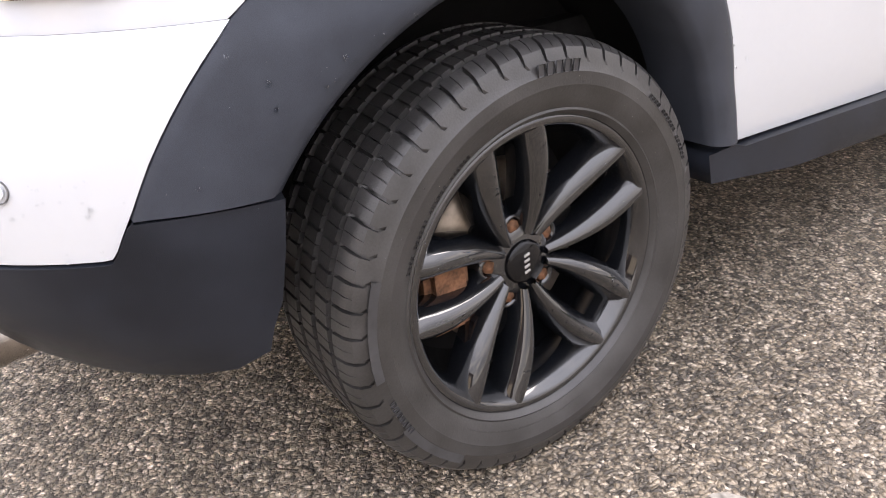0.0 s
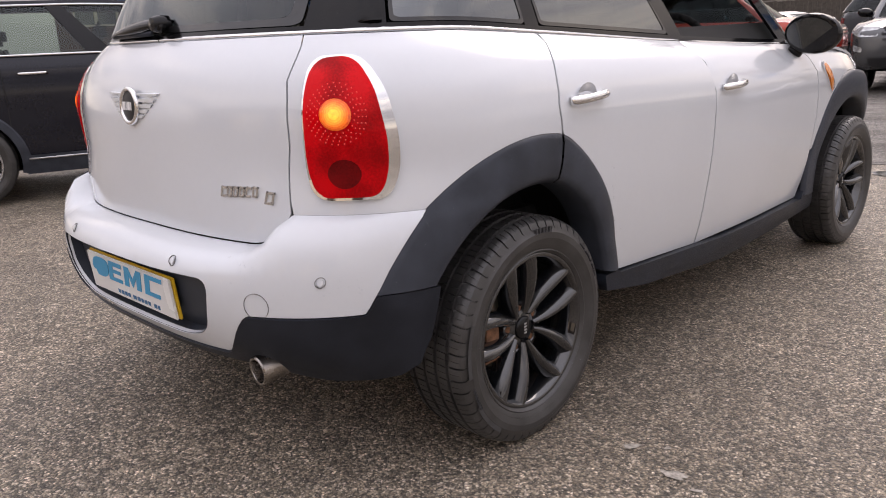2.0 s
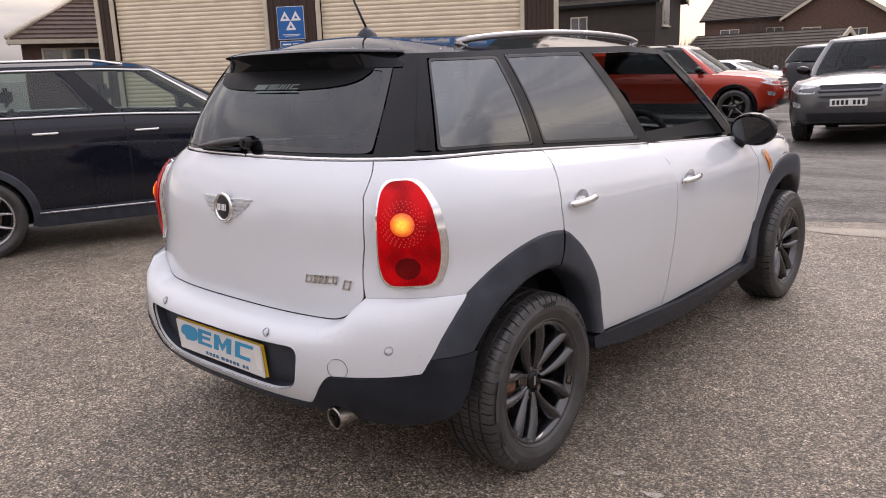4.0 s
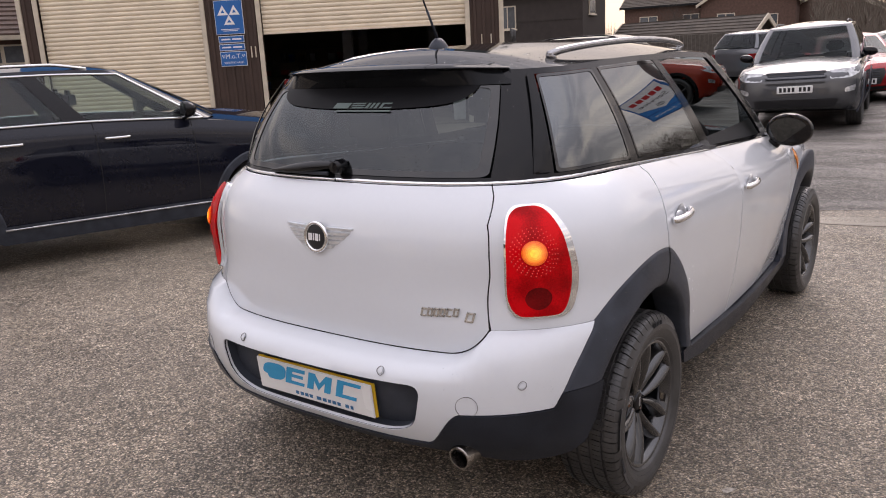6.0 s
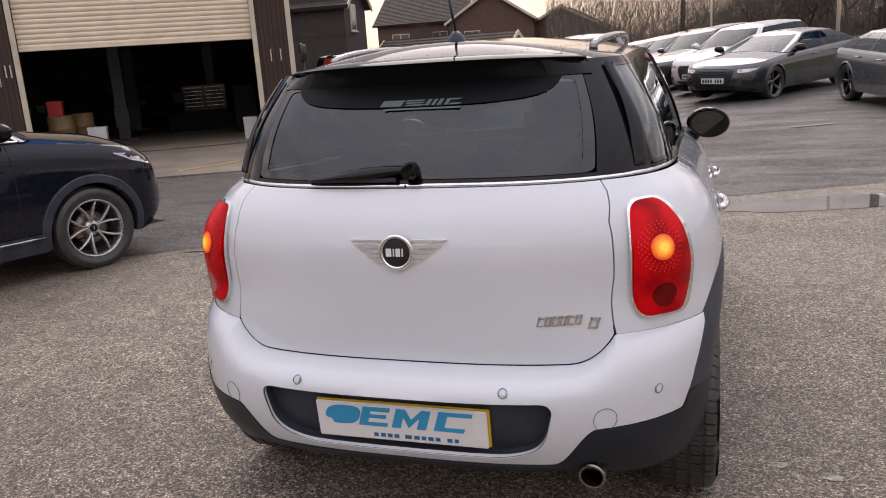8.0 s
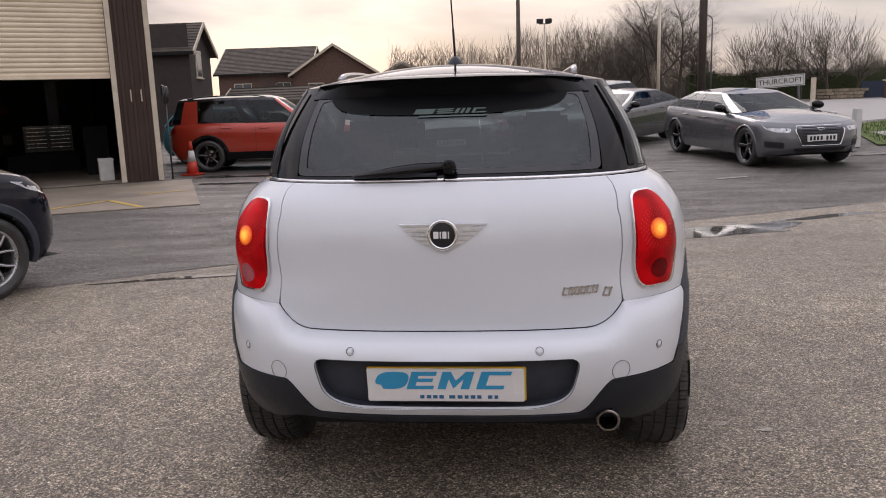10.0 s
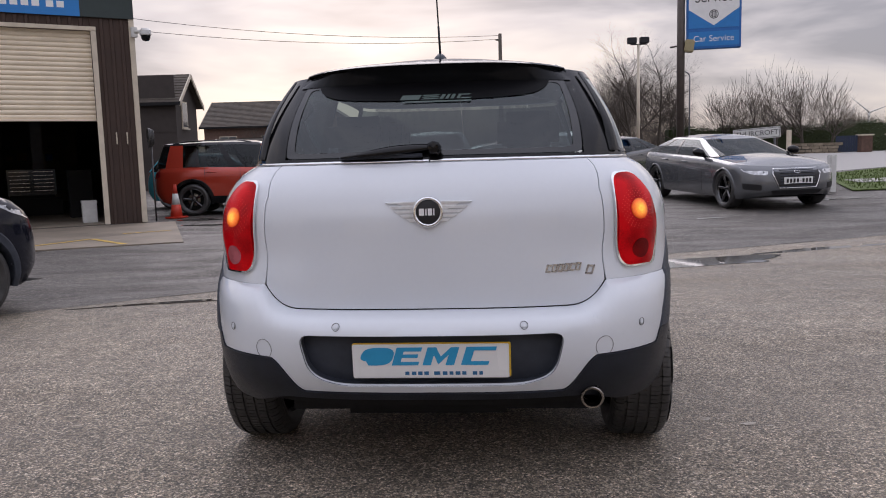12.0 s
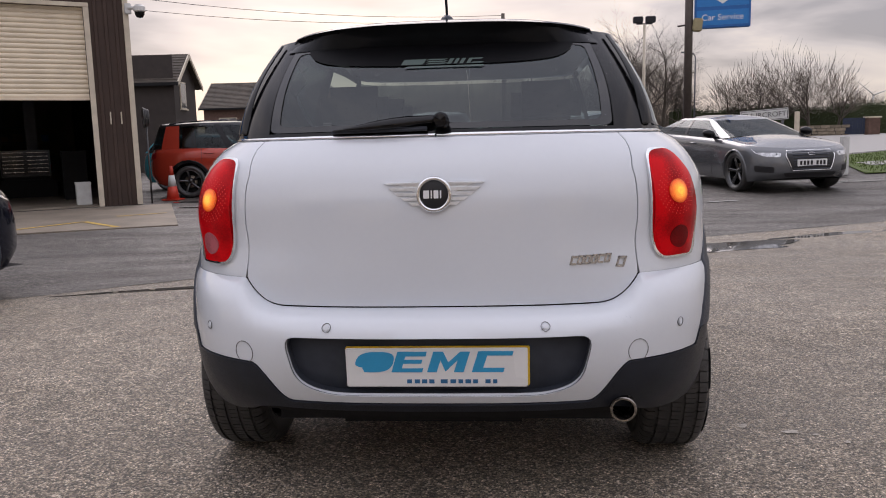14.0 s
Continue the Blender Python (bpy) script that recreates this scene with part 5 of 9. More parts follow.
    for k in range(6):
        p = Vector(body(u_at_x(0.388 + 0.0205 * k), 0.786 + 0.0006 * k))
        o = part("letter_bar", hoop(0.0096, 0.0140, 0.0066, 0.22, k in (0, 4)), CHROME, script, smooth=False)
        o.matrix_local = Matrix.Translation(p + Vector((0, -0.001, 0))) @ pose(0, 0, 0, 0, 2, 11)
    o = part("letter_bar", hoop(0.0140, 0.0165, 0.0072, 0.25), CHROME, script, smooth=False)
    o.matrix_local = Matrix.Translation(Vector(body(u_at_x(0.529), 0.776)) + Vector((0, -0.001, 0))) @ pose(0, 0, 0, 0, 4, 16)
    # parking sensors and towing covers
    def disc(u, v, r, name, lab, w=0.0014, face=None):
        ku = (bumper(u + 0.01, v) - bumper(u - 0.01, v)).length / 0.02
        kv = (bumper(u, v + 0.004) - bumper(u, v - 0.004)).length / 0.008
        ring = lambda q, n=28: ring_outline(u, v, q / ku, q / kv, n)
        part(name, sheet(ring(r), bumper, step=0.02, thick=0.002, lift=0.0012, holes=[ring(r - w)]), SEAM, CAR, lab)
        if face:
            part(name + "_face", sheet(ring(r - w - 0.004, 18), bumper, step=0.01, thick=0.002, lift=0.002), WHITE, CAR)
    def ub(x, z):
        return min(span(0, 1.2, 600), key=lambda q: abs(bumper(q, z).x - x))
    for x, z in ((0.312, 0.6255), (0.715, 0.594)):
        for sx in (1, -1):
            disc(sx * ub(x, z), z, 0.0135, "parking_sensor", "small round parking sensor", face=True)
    for sx in (1, -1):
        disc(sx * ub(0.578, 0.533), 0.533, 0.034, "tow_cover", "round body-coloured towing eye cover", w=0.0014)
    # plates
    plate = part("number_plate", box(bmesh.new(), -0.262, 0.267, -0.004, 0.004, -0.060, 0.0605, 0.003), PLATEY, CAR, "yellow number plate behind a dealer plate", smooth=False)
    plate.matrix_local = Matrix.Translation((0, -0.742, 0.50)) @ pose(0, 0, 0, 5, 0, 0)
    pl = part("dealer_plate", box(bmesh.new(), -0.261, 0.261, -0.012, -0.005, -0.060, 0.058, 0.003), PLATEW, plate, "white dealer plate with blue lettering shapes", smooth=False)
    y = -0.0128
    def flat(polys, m, lab):
        for q in polys:
            bm = bmesh.new()
            bm.faces.new([bm.verts.new((x, y, z)) for x, z in q])
            ret = bmesh.ops.extrude_face_region(bm, geom=bm.faces[:])
            bmesh.ops.translate(bm, vec=(0, -0.0008, 0), verts=[g_ for g_ in ret["geom"] if isinstance(g_, bmesh.types.BMVert)])
            bmesh.ops.recalc_face_normals(bm, faces=bm.faces)
            part("plate_print", bm, m, plate, lab, smooth=False)
    sh = 0.32
    def slant(x0, x1, z0, z1):
        return [(x0 + sh * z0, z0), (x1 + sh * z0, z0), (x1 + sh * z1, z1), (x0 + sh * z1, z1)]
    lean = lambda pts: [(x + sh * z, z) for x, z in pts]
    flat([lean([(-0.183 + 0.055 * math.copysign(abs(math.cos(t)) ** 0.7, math.cos(t)), 0.017 + 0.031 * math.copysign(abs(math.sin(t)) ** 0.7, math.sin(t)) * (1 if math.cos(t) > -0.3 or math.sin(t) > 0 else 0.55)) for t in [2 * math.pi * (i + 0.5) / 26 for i in range(26)]])], LOGO, "light blue rounded logo shape")
    flat([lean([(-0.125, -0.014), (-0.098, -0.014), (-0.098, 0.048), (-0.125, 0.048)])] + [lean([(-0.098, z0), (x1, z0), (x1, z1), (-0.098, z1)]) for x1, z0, z1 in ((-0.040, 0.034, 0.048), (-0.046, 0.012, 0.024), (-0.036, -0.014, -0.002))], LOGO, "light blue logo letter shape")
    flat([slant(-0.022, 0.006, -0.014, 0.048), slant(0.055, 0.083, -0.014, 0.048), lean([(0.006, 0.048), (0.006, 0.022), (0.0305, -0.012), (0.0305, 0.016)]), lean([(0.055, 0.048), (0.0305, 0.016), (0.0305, -0.012), (0.055, 0.022)])], LOGO, "light blue logo letter shape")
    flat([slant(0.106, 0.135, -0.014, 0.049), slant(0.135, 0.206, 0.036, 0.049), slant(0.135, 0.196, -0.014, -0.001)], LOGO, "light blue logo letter shape")
    flat([[(a, -0.048), (a + w, -0.048), (a + w, -0.036), (a, -0.036)] for a, w in zip((-0.085, -0.063, -0.042, -0.021, 0.012, 0.040, 0.063, 0.083, 0.105, 0.140, 0.162), (0.014, 0.015, 0.015, 0.015, 0.020, 0.016, 0.013, 0.016, 0.014, 0.015, 0.012))], LOGO2, "blue bars in place of the small print")
    # exhaust
    bm = bmesh.new()
    lathe(bm, [(0.028, 0.10), (0.030, 0.0), (0.031, -0.003), (0.036, -0.004), (0.039, 0.0), (0.039, 0.012), (0.037, 0.16), (0.034, 0.22)], n=32, axis="y")
    bmesh.ops.transform(bm, matrix=Matrix.Translation((0.538, -0.69, 0.352)) @ pose(0, 0, 0, 4, 0, -3), verts=bm.verts)
    part("exhaust_pipe", bm, STEEL, CAR, "brushed steel exhaust tailpipe")
    bm = box(bmesh.new(), -0.42, 0.30, -0.35, 0.05, 0.17, 0.31, 0.05)
    part("silencer", bm, VOID, CAR)
    bm = cyl(bmesh.new(), (0.538, -0.50, 0.34), (0.30, -0.2, 0.27), 0.03, 0.03, 12)
    part("exhaust_link", bm, RUST, CAR)
    bm = cyl(bmesh.new(), (-0.66, 0, HUBZ - 0.02), (0.66, 0, HUBZ - 0.02), 0.045, 0.045, 12)
    part("axle", bm, VOID, CAR)


SEAM = mat("grey_seam", (0.16, 0.16, 0.165), rough=0.6, vary=0.2)
BADGE = mat("satin_chrome", (0.86, 0.90, 0.95), rough=0.38, metal=1.0, vary=0.05, scale=60)
STICK = mat("sticker_film", (0.10, 0.14, 0.13), rough=0.4, vary=0.1)
RAIL = mat("satin_grey_rail", (0.45, 0.45, 0.46), rough=0.22, metal=0.9, vary=0.1)
LOGO2 = mat("blue_print", (0.03, 0.14, 0.30), rough=0.4, vary=0.05)
compact_rear_details()


def compact_side_details():
    for sx in (1, -1):
        for cy, cz in ((0.235, 0.953), (1.155, 0.915)):
            x = body(u_at_y(cy), cz)[0]
            cup = bmesh.new()
            lathe(cup, [(0.0, -0.006), (0.03, -0.004), (0.042, 0.002)], n=24)
            bmesh.ops.transform(cup, matrix=Matrix.Translation((x, 0, 0)) @ Matrix.Diagonal((1, 1.1, 0.9, 1)), verts=cup.verts)
            bmesh.ops.transform(cup, matrix=Matrix.Diagonal((sx, 1, 1, 1)) @ Matrix.Translation((0.002, cy, cz)), verts=cup.verts)
            part("handle_cup", cup, CUP, CAR, "round handle recess with its shade put into grey paint")
            bm = bmesh.new()
            pts = [(x + 0.006 + 0.024 * math.sin(math.pi * t) ** 0.5, cy - 0.085 + 0.17 * t, cz - 0.006 + 0.008 * t) for t in span(0, 1, 12)]
            tube(bm, [(sx * a[0], a[1], a[2]) for a in pts], 0.0125, 12)
            part("door_handle", bm, CHROME, CAR, "chrome door handle")
        # mirror
        bm = bmesh.new()
        bmesh.ops.create_uvsphere(bm, u_segments=28, v_segments=16, radius=1.0)
        for v in bm.verts:
            v.co = Vector((v.co.x * 0.115, max(v.co.y * 0.085, -0.03), v.co.z * 0.085))
        bmesh.ops.transform(bm, matrix=Matrix.Translation((sx * 0.875, 1.93, 1.065)) @ pose(0, 0, 0, 0, sx * 6, sx * 6), verts=bm.verts)
        mir = part("door_mirror", bm, BLACKTRIM, CAR, "gloss black oval door mirror")
        bm = bmesh.new()
        lathe(bm, [(0.0, 0.0), (1.0, 0.0)], n=32, axis="y")
        bmesh.ops.transform(bm, matrix=Matrix.Translation((sx * 0.875, 1.893, 1.065)) @ pose(0, 0, 0, 9, sx * 6, sx * 14) @ Matrix.Diagonal((0.093, 1, 0.066, 1)), verts=bm.verts)
        bmesh.ops.recalc_face_normals(bm, faces=bm.faces)
        part("mirror_glass", bm, MIRROR, mir, "dark mirror glass")
        bm = bmesh.new()
        cyl(bm, (sx * 0.83, 1.94, 1.03), (sx * 0.775, 1.95, 0.965), 0.030, 0.034, 14)
        part("mirror_foot", bm, BLACKTRIM, mir)
        # side repeater
        def srf(a, b, sx=sx):
            c, s = math.cos(radians(-52)), math.sin(radians(-52))
            y, z = 2.235 + a * c - b * s, 0.865 + a * s + b * c
            p = body(u_at_y(y), z)
            return (sx * p[0], p[1], p[2])
        flip = (lambda vf: vf) if sx > 0 else (lambda vf: (vf[0], [q[::-1] for q in vf[1]]))
        o = rounded([(-0.082, -0.026), (0.082, -0.030), (0.082, 0.030), (-0.082, 0.026)], 0.022)
        i = rounded([(-0.072, -0.018), (0.073, -0.021), (0.073, 0.021), (-0.072, 0.018)], 0.016)
        rep = part("side_repeater", flip(sheet(o, srf, step=0.02, thick=0.006 * sx, lift=0.005 * sx, holes=[i])), CHROME, CAR, "chrome-rimmed amber side repeater")
        part("repeater_lens", flip(sheet(i, bulged(srf, 0, 0, 0.08, 0.03, 0.008 * sx), step=0.015, thick=0.006 * sx, lift=0.005 * sx)), AMBER, rep, "amber lens")


# grey in place of the body's white: the cup's shade is in this colour
CUP = mat("shaded_handle_paint", (0.42, 0.43, 0.45), rough=0.35, vary=0.05, coat=0.6)
MIRROR = mat("mirror_glass", (0.10, 0.11, 0.12), rough=0.04, metal=1.0, vary=0.01, rough_vary=0.01)
compact_side_details()


def car_interior(parent, rows, w, floor, dark, wheel_side=0):
    """Seats, fascia and steering wheel seen through the panes."""
    for y, lift_ in rows:
        xs = (-0.38, 0.38) if lift_ else (-0.36, 0.36)
        for x in xs:
            bm = box(bmesh.new(), x - 0.23, x + 0.23, y - 0.07, y + 0.07, floor + 0.30, floor + 0.86, 0.05, m=Matrix.Translation((0, y, floor + 0.3)) @ pose(0, 0, 0, 14, 0, 0) @ Matrix.Translation((0, -y, -floor - 0.3)))
            seat = part("seat", bm, dark, parent)
            bm = box(bmesh.new(), x - 0.13, x + 0.13, y - 0.20, y - 0.10, floor + 0.88, floor + 1.05, 0.04)
            part("headrest", bm, dark, seat)
            bm = box(bmesh.new(), x - 0.24, x + 0.24, y - 0.05, y + 0.42, floor + 0.18, floor + 0.34, 0.05)
            part("seat_cushion", bm, dark, seat)


car_interior(CAR, ((0.22, 0), (1.18, 1)), 0.7, 0.30, SEAT)
part("fascia", box(bmesh.new(), -0.70, 0.70, 1.75, 2.05, 0.75, 1.02, 0.06), VOID, CAR)
part("load_floor", box(bmesh.new(), -0.55, 0.55, -0.45, 0.3, 0.74, 0.80, 0.02), VOID, CAR, smooth=False)
part("cabin_floor", box(bmesh.new(), -0.70, 0.70, 0.2, 2.0, 0.34, 0.40, 0.02), VOID, CAR, smooth=False)
bm = bmesh.new()
for i in range(28):
    t0, t1 = 2 * math.pi * i / 28, 2 * math.pi * (i + 1) / 28
    cyl(bm, (0.38 + 0.185 * math.cos(t0), 1.62, 0.98 + 0.185 * math.sin(t0)), (0.38 + 0.185 * math.cos(t1), 1.62, 0.98 + 0.185 * math.sin(t1)), 0.016, 0.016, 8)
part("steering_wheel", bm, VOID, CAR)

# ---------------------------------------------------------------- parked cars
def car_paint(name, base, rough=0.25, metal=0.3):
    return mat(name, base, rough=rough, metal=metal, vary=0.05, scale=3, coat=1.0, rough_vary=0.03)


class Shape:
    """Outer form of a parked car: y forward from the rear axle, z up from the ground."""

    def __init__(self, wb, rear, front, width, edge, crown, cabin, sill=0.24, side=None, nose=None, tail=None, corner=(0.55, 0.75), power=(3.2, 2.7)):
        self.wb, self.y0, self.y1, self.w = wb, -rear, wb + front, width / 2
        self.edge = spline(*zip(*edge))                  # height of the shoulder and bonnet edge along the car
        self.crown = spline(*zip(*crown))                # rise of the bonnet and boot towards the middle
        self.sill = sill
        self.inset = spline(*zip(*(side or ((0, 0.055), (0.12, 0.022), (0.3, 0.004), (0.55, 0.0), (0.72, 0.002), (0.80, 0.008), (0.90, 0.022), (1.0, 0.075)))))
        self.nose = spline(*zip(*(nose or ((0, 0.09), (0.2, 0.01), (0.45, 0.0), (0.7, 0.02), (0.88, 0.06), (1.0, 0.16)))))
        self.tail = spline(*zip(*(tail or ((0, 0.10), (0.25, 0.01), (0.5, 0.0), (0.8, 0.03), (1.0, 0.09)))))
        self.dr, self.df = corner
        self.nr, self.nf = power
        self.cabin = cabin                                # base rear, base front, top rear, top front, base half width, top half width, height
        # plan outline of the right side, measured from the front middle
        tt = np.linspace(0, 1, 400)
        pts = []
        for t in np.linspace(3, 0, 1600):
            x, y = self.plan(t, self.w, 0, 0)
            pts.append((x, y))
        self.tline = np.linspace(3, 0, 1600)
        p = np.array(pts)
        self.sline = np.concatenate([[0], np.cumsum(np.hypot(*np.diff(p, axis=0).T))])

    def plan(self, t, w, nose, tail):
        if t <= 1:
            a = t * math.pi / 2
            return w * math.sin(a) ** (2 / self.nr), self.y0 + self.dr - (self.dr - tail) * max(math.cos(a), 0) ** (2 / self.nr)
        if t <= 2:
            return w, self.y0 + self.dr + (t - 1) * (self.y1 - self.df - self.y0 - self.dr)
        a = (3 - t) * math.pi / 2
        return w * max(math.sin(a), 0) ** (2 / self.nf), self.y1 - self.df + (self.df - nose) * max(math.cos(a), 0) ** (2 / self.nf)

    def wall(self, t, q):
        """Right side skin; t: 0 rear middle to 3 front middle, q: 0 sill to 1 shoulder."""
        q = min(max(q, 0), 1)
        x, y = self.plan(t, self.w - self.inset(q), self.nose(q), self.tail(q))
        lift = 0.07 * smooth01(0.45, 0.0, self.y1 - y) + 0.10 * smooth01(0.5, 0.0, y - self.y0)
        z0 = self.sill + lift * (1 - q)
        return Vector((x, y, z0 + (self.edge(y) - z0) * q))

    def front(self, s, z):
        """Skin by metres round the plan from the front middle (plus: right) and height."""
        t = float(np.interp(abs(s), self.sline, self.tline))
        y = self.plan(t, self.w, 0, 0)[1]
        p = self.wall(t, (z - self.sill - 0.035) / max(self.edge(y) - self.sill - 0.035, 0.1))
        return Vector((p.x if s >= 0 else -p.x, p.y, z))

    def back(self, s, z):
        return self.front((self.sline[-1] - abs(s)) * (1 if s >= 0 else -1), z)

    def t_at(self, y):
        return 1 + (y - self.y0 - self.dr) / (self.y1 - self.df - self.y0 - self.dr)

    def side_x(self, y, z):
        y = min(max(y, self.y0 + 0.02), self.y1 - 0.02)
        q = min(max((z - self.sill) / (self.edge(y) - self.sill), 0), 1)
        w, ns, tl = self.w - self.inset(q), self.nose(q), self.tail(q)
        yf, yr = self.y1 - self.df, self.y0 + self.dr
        if y > yf:
            return w * max(0, 1 - ((y - yf) / (self.df - ns)) ** self.nf) ** (1 / self.nf) if y - yf < self.df - ns else 0
        if y < yr:
            return w * max(0, 1 - ((yr - y) / (self.dr - tl)) ** self.nr) ** (1 / self.nr) if yr - y < self.dr - tl else 0
        return w

    def cab(self, t, h):
        """Right side of the glasshouse; t as for wall, h: 0 waist to 1 roof edge."""
        b0, b1, t0, t1, wb, wt, top = self.cabin

        def ring(y0, y1, w, dr, df, n):
            if t <= 1:
                a = t * math.pi / 2
                return w * math.sin(a) ** (2 / n), y0 + dr - dr * max(math.cos(a), 0) ** (2 / n)
            if t <= 2:
                return w, y0 + dr + (t - 1) * (y1 - df - y0 - dr)
            a = (3 - t) * math.pi / 2
            return w * max(math.sin(a), 0) ** (2 / n), y1 - df + df * max(math.cos(a), 0) ** (2 / n)
        xb, yb = ring(b0, b1, wb, 0.22, 0.34, 2.7)
        xt, yt = ring(t0, t1, wt, 0.16, 0.20, 3.0)
        mid = 1 - xb / wb
        zb = self.edge(yb) + self.crown(yb) * (1 - (xb / self.w) ** 2)
        bow = math.sin(math.pi * h) * 0.022
        zt = top - 0.025 * smooth01(0.9, 1.7, yt) - 0.03 * smooth01(0.4, -0.6, yt)
        f = 1 if t < 1 else 0
        return Vector((xb + (xt - xb) * h + bow * min(xb / wb, 1), yb + (yt - yb) * h + (bow if t > 2 else -bow if t < 1 else 0) * mid, zb + (zt - zb) * h))

    def roof(self, t, k):
        p = self.cab(t, 1.0)
        t0, t1 = self.cabin[2], self.cabin[3]
        yc = min(max(p.y, t0 + 0.25), t1 - 0.25)
        return Vector((p.x * (1 - k), p.y + (yc - p.y) * k, p.z + 0.055 * math.sin(k * math.pi / 2)))

    def deck(self, t, k):
        p = self.wall(t, 1.0)
        yc = min(max(p.y, self.y0 + 0.35), self.y1 - 0.45)
        y = p.y + (yc - p.y) * k
        x = p.x * (1 - k)
        return Vector((x, y, self.edge(y) * k + p.z * (1 - k) + self.crown(y) * (1 - (1 - k) ** 2)))


def skin(bm, f, ts, ks, keep=None, fix=None):
    """Both sides of a mirrored skin."""
    for sx in (1, -1):
        grid = []
        for t in ts:
            row = []
            for k in ks:
                p = f(t, k)
                if fix:
                    p = fix(p)
                row.append(bm.verts.new((sx * p.x, p.y, p.z)))
            grid.append(row)
        for i in range(len(ts) - 1):
            for j in range(len(ks) - 1):
                q = [grid[i][j], grid[i + 1][j], grid[i + 1][j + 1], grid[i][j + 1]]
                c = sum((v.co for v in q), Vector()) / 4
                if keep is None or keep(c):
                    bm.faces.new(q if sx > 0 else q[::-1])


def car_plate(car, shape, z, col, y=None, bars=True, rear=False):
    m = pose(0, (shape.back(0, z).y - 0.012) if rear else (shape.front(0, z).y + 0.012), z, 0, 0, 0 if rear else 180)
    pl = part("number_plate", box(bmesh.new(), -0.26, 0.26, -0.006, 0.03, -0.056, 0.056, 0.004), col, car, "number plate with dark bars", smooth=False)
    pl.matrix_local = m
    for k in range(7):
        x = -0.205 + k * 0.062 + (0.04 if k > 3 else 0)
        part("plate_bar", box(bmesh.new(), x - 0.019, x + 0.019, -0.008, -0.005, -0.034, 0.034), INK, pl, smooth=False)


def parked_car(label, shape, paint, at, windows, arch=0.40, arch_mat=None, tyre=0.345, rim=0.235, wheel_style="ten", wheel_mat=None, mirror_mat=None, group="parked cars",
               plate=None, lamps=(), grilles=(), trims=(), tails=(), window_mat=None, detail=False, chrome=False, seats=True, seams=(0.30, 1.10, 2.05), handles=(0.45, 1.30), rails=None,
               cladding=0.0, mirror_y=1.98, solid=0, name="car", lid=None, sills=None, drop=0.11, tail_post=None):
    car = thing(name, label, "car", at, group)
    b0, b1, t0, t1, wb, wt, top = shape.cabin
    ts = [0.5 * (1 - math.cos(math.pi * i / 16)) * 0.6 + 0.4 * i / 16 for i in range(16)] + span(1, 2, 64)[:-1] + [2 + (0.6 * 0.5 * (1 - math.cos(math.pi * i / 18)) + 0.4 * i / 18) for i in range(19)]

    def snap(p):
        for cy in (0, shape.wb):
            d = math.hypot(p.y - cy, p.z - tyre)
            if arch - 0.035 < d < arch + 0.02 and p.z > tyre - 0.2:
                f = arch / d
                return Vector((p.x, cy + (p.y - cy) * f, tyre + (p.z - tyre) * f))
        return p
    bm = bmesh.new()
    skin(bm, shape.wall, ts, span(0, 0.7, 14) + [0.74, 0.78, 0.82, 0.86, 0.90, 0.93, 0.96, 0.98, 1.0], lambda c: all(math.hypot(c.y - cy, c.z - tyre) > arch - 0.004 for cy in (0, shape.wb)), snap)
    skin(bm, shape.deck, ts, [0, 0.015, 0.05, 0.1, 0.2, 0.35, 0.5, 0.65, 0.8, 0.9, 1.0], lambda c: not (abs(c.x) < wb - 0.07 and b0 + 0.06 < c.y < b1 - 0.10))
    bmesh.ops.remove_doubles(bm, verts=bm.verts, dist=0.0008)
    part("body", bm, paint, car, angle=40)
    bm = bmesh.new()
    skin(bm, shape.roof, ts, [0, 0.02, 0.06, 0.14, 0.3, 0.5, 0.7, 0.85, 1.0])
    skin(bm, shape.cab, ts, [0.90, 0.95, 1.0])
    bmesh.ops.remove_doubles(bm, verts=bm.verts, dist=0.0008)
    part("roof", bm, lid or paint, car, angle=40)
    gm = window_mat or CARGLASS
    # panes and pillars; breaks count along the flank from the rear corner to the front one
    breaks = windows
    for sx in (1, -1):
        way = (lambda vf: vf) if sx > 0 else (lambda vf: (vf[0], [q[::-1] for q in vf[1]]))
        for a, b in breaks:
            part("side_window", way(strip(lambda t, h: (sx * shape.cab(t, h).x, shape.cab(t, h).y, shape.cab(t, h).z), span(a, b, 14), span(0.0, 0.91, 6))), gm, car)
        posts = [(0.62, breaks[0][0])] + [(p[1], q[0]) for p, q in zip(breaks, breaks[1:])] + [(breaks[-1][1], 2.42)]
        for k, (a, b) in enumerate(posts):
            m = tail_post if k == 0 and tail_post else paint if k in (0, solid, len(posts) - 1) else BLACKTRIM
            part("pillar", way(strip(lambda t, h: (sx * (shape.cab(t, h).x + 0.005), shape.cab(t, h).y, shape.cab(t, h).z), span(a - 0.006, b + 0.006, 6), span(-0.01, 0.93, 6))), m, car)
        if chrome:
            a, b = breaks[0][0] - 0.01, breaks[-1][1] + 0.02
            pts = [shape.cab(t, 0.0) for t in span(a, b, 50)] + [shape.cab(b + 0.012, h) for h in span(0.03, 0.12, 4)] + [shape.cab(t, 0.915) for t in span(b, a, 50)]
            part("window_strip", tube(bmesh.new(), [(sx * (p.x + 0.007), p.y, p.z) for p in pts], 0.010), CHROME, car, "thin chrome window strip")
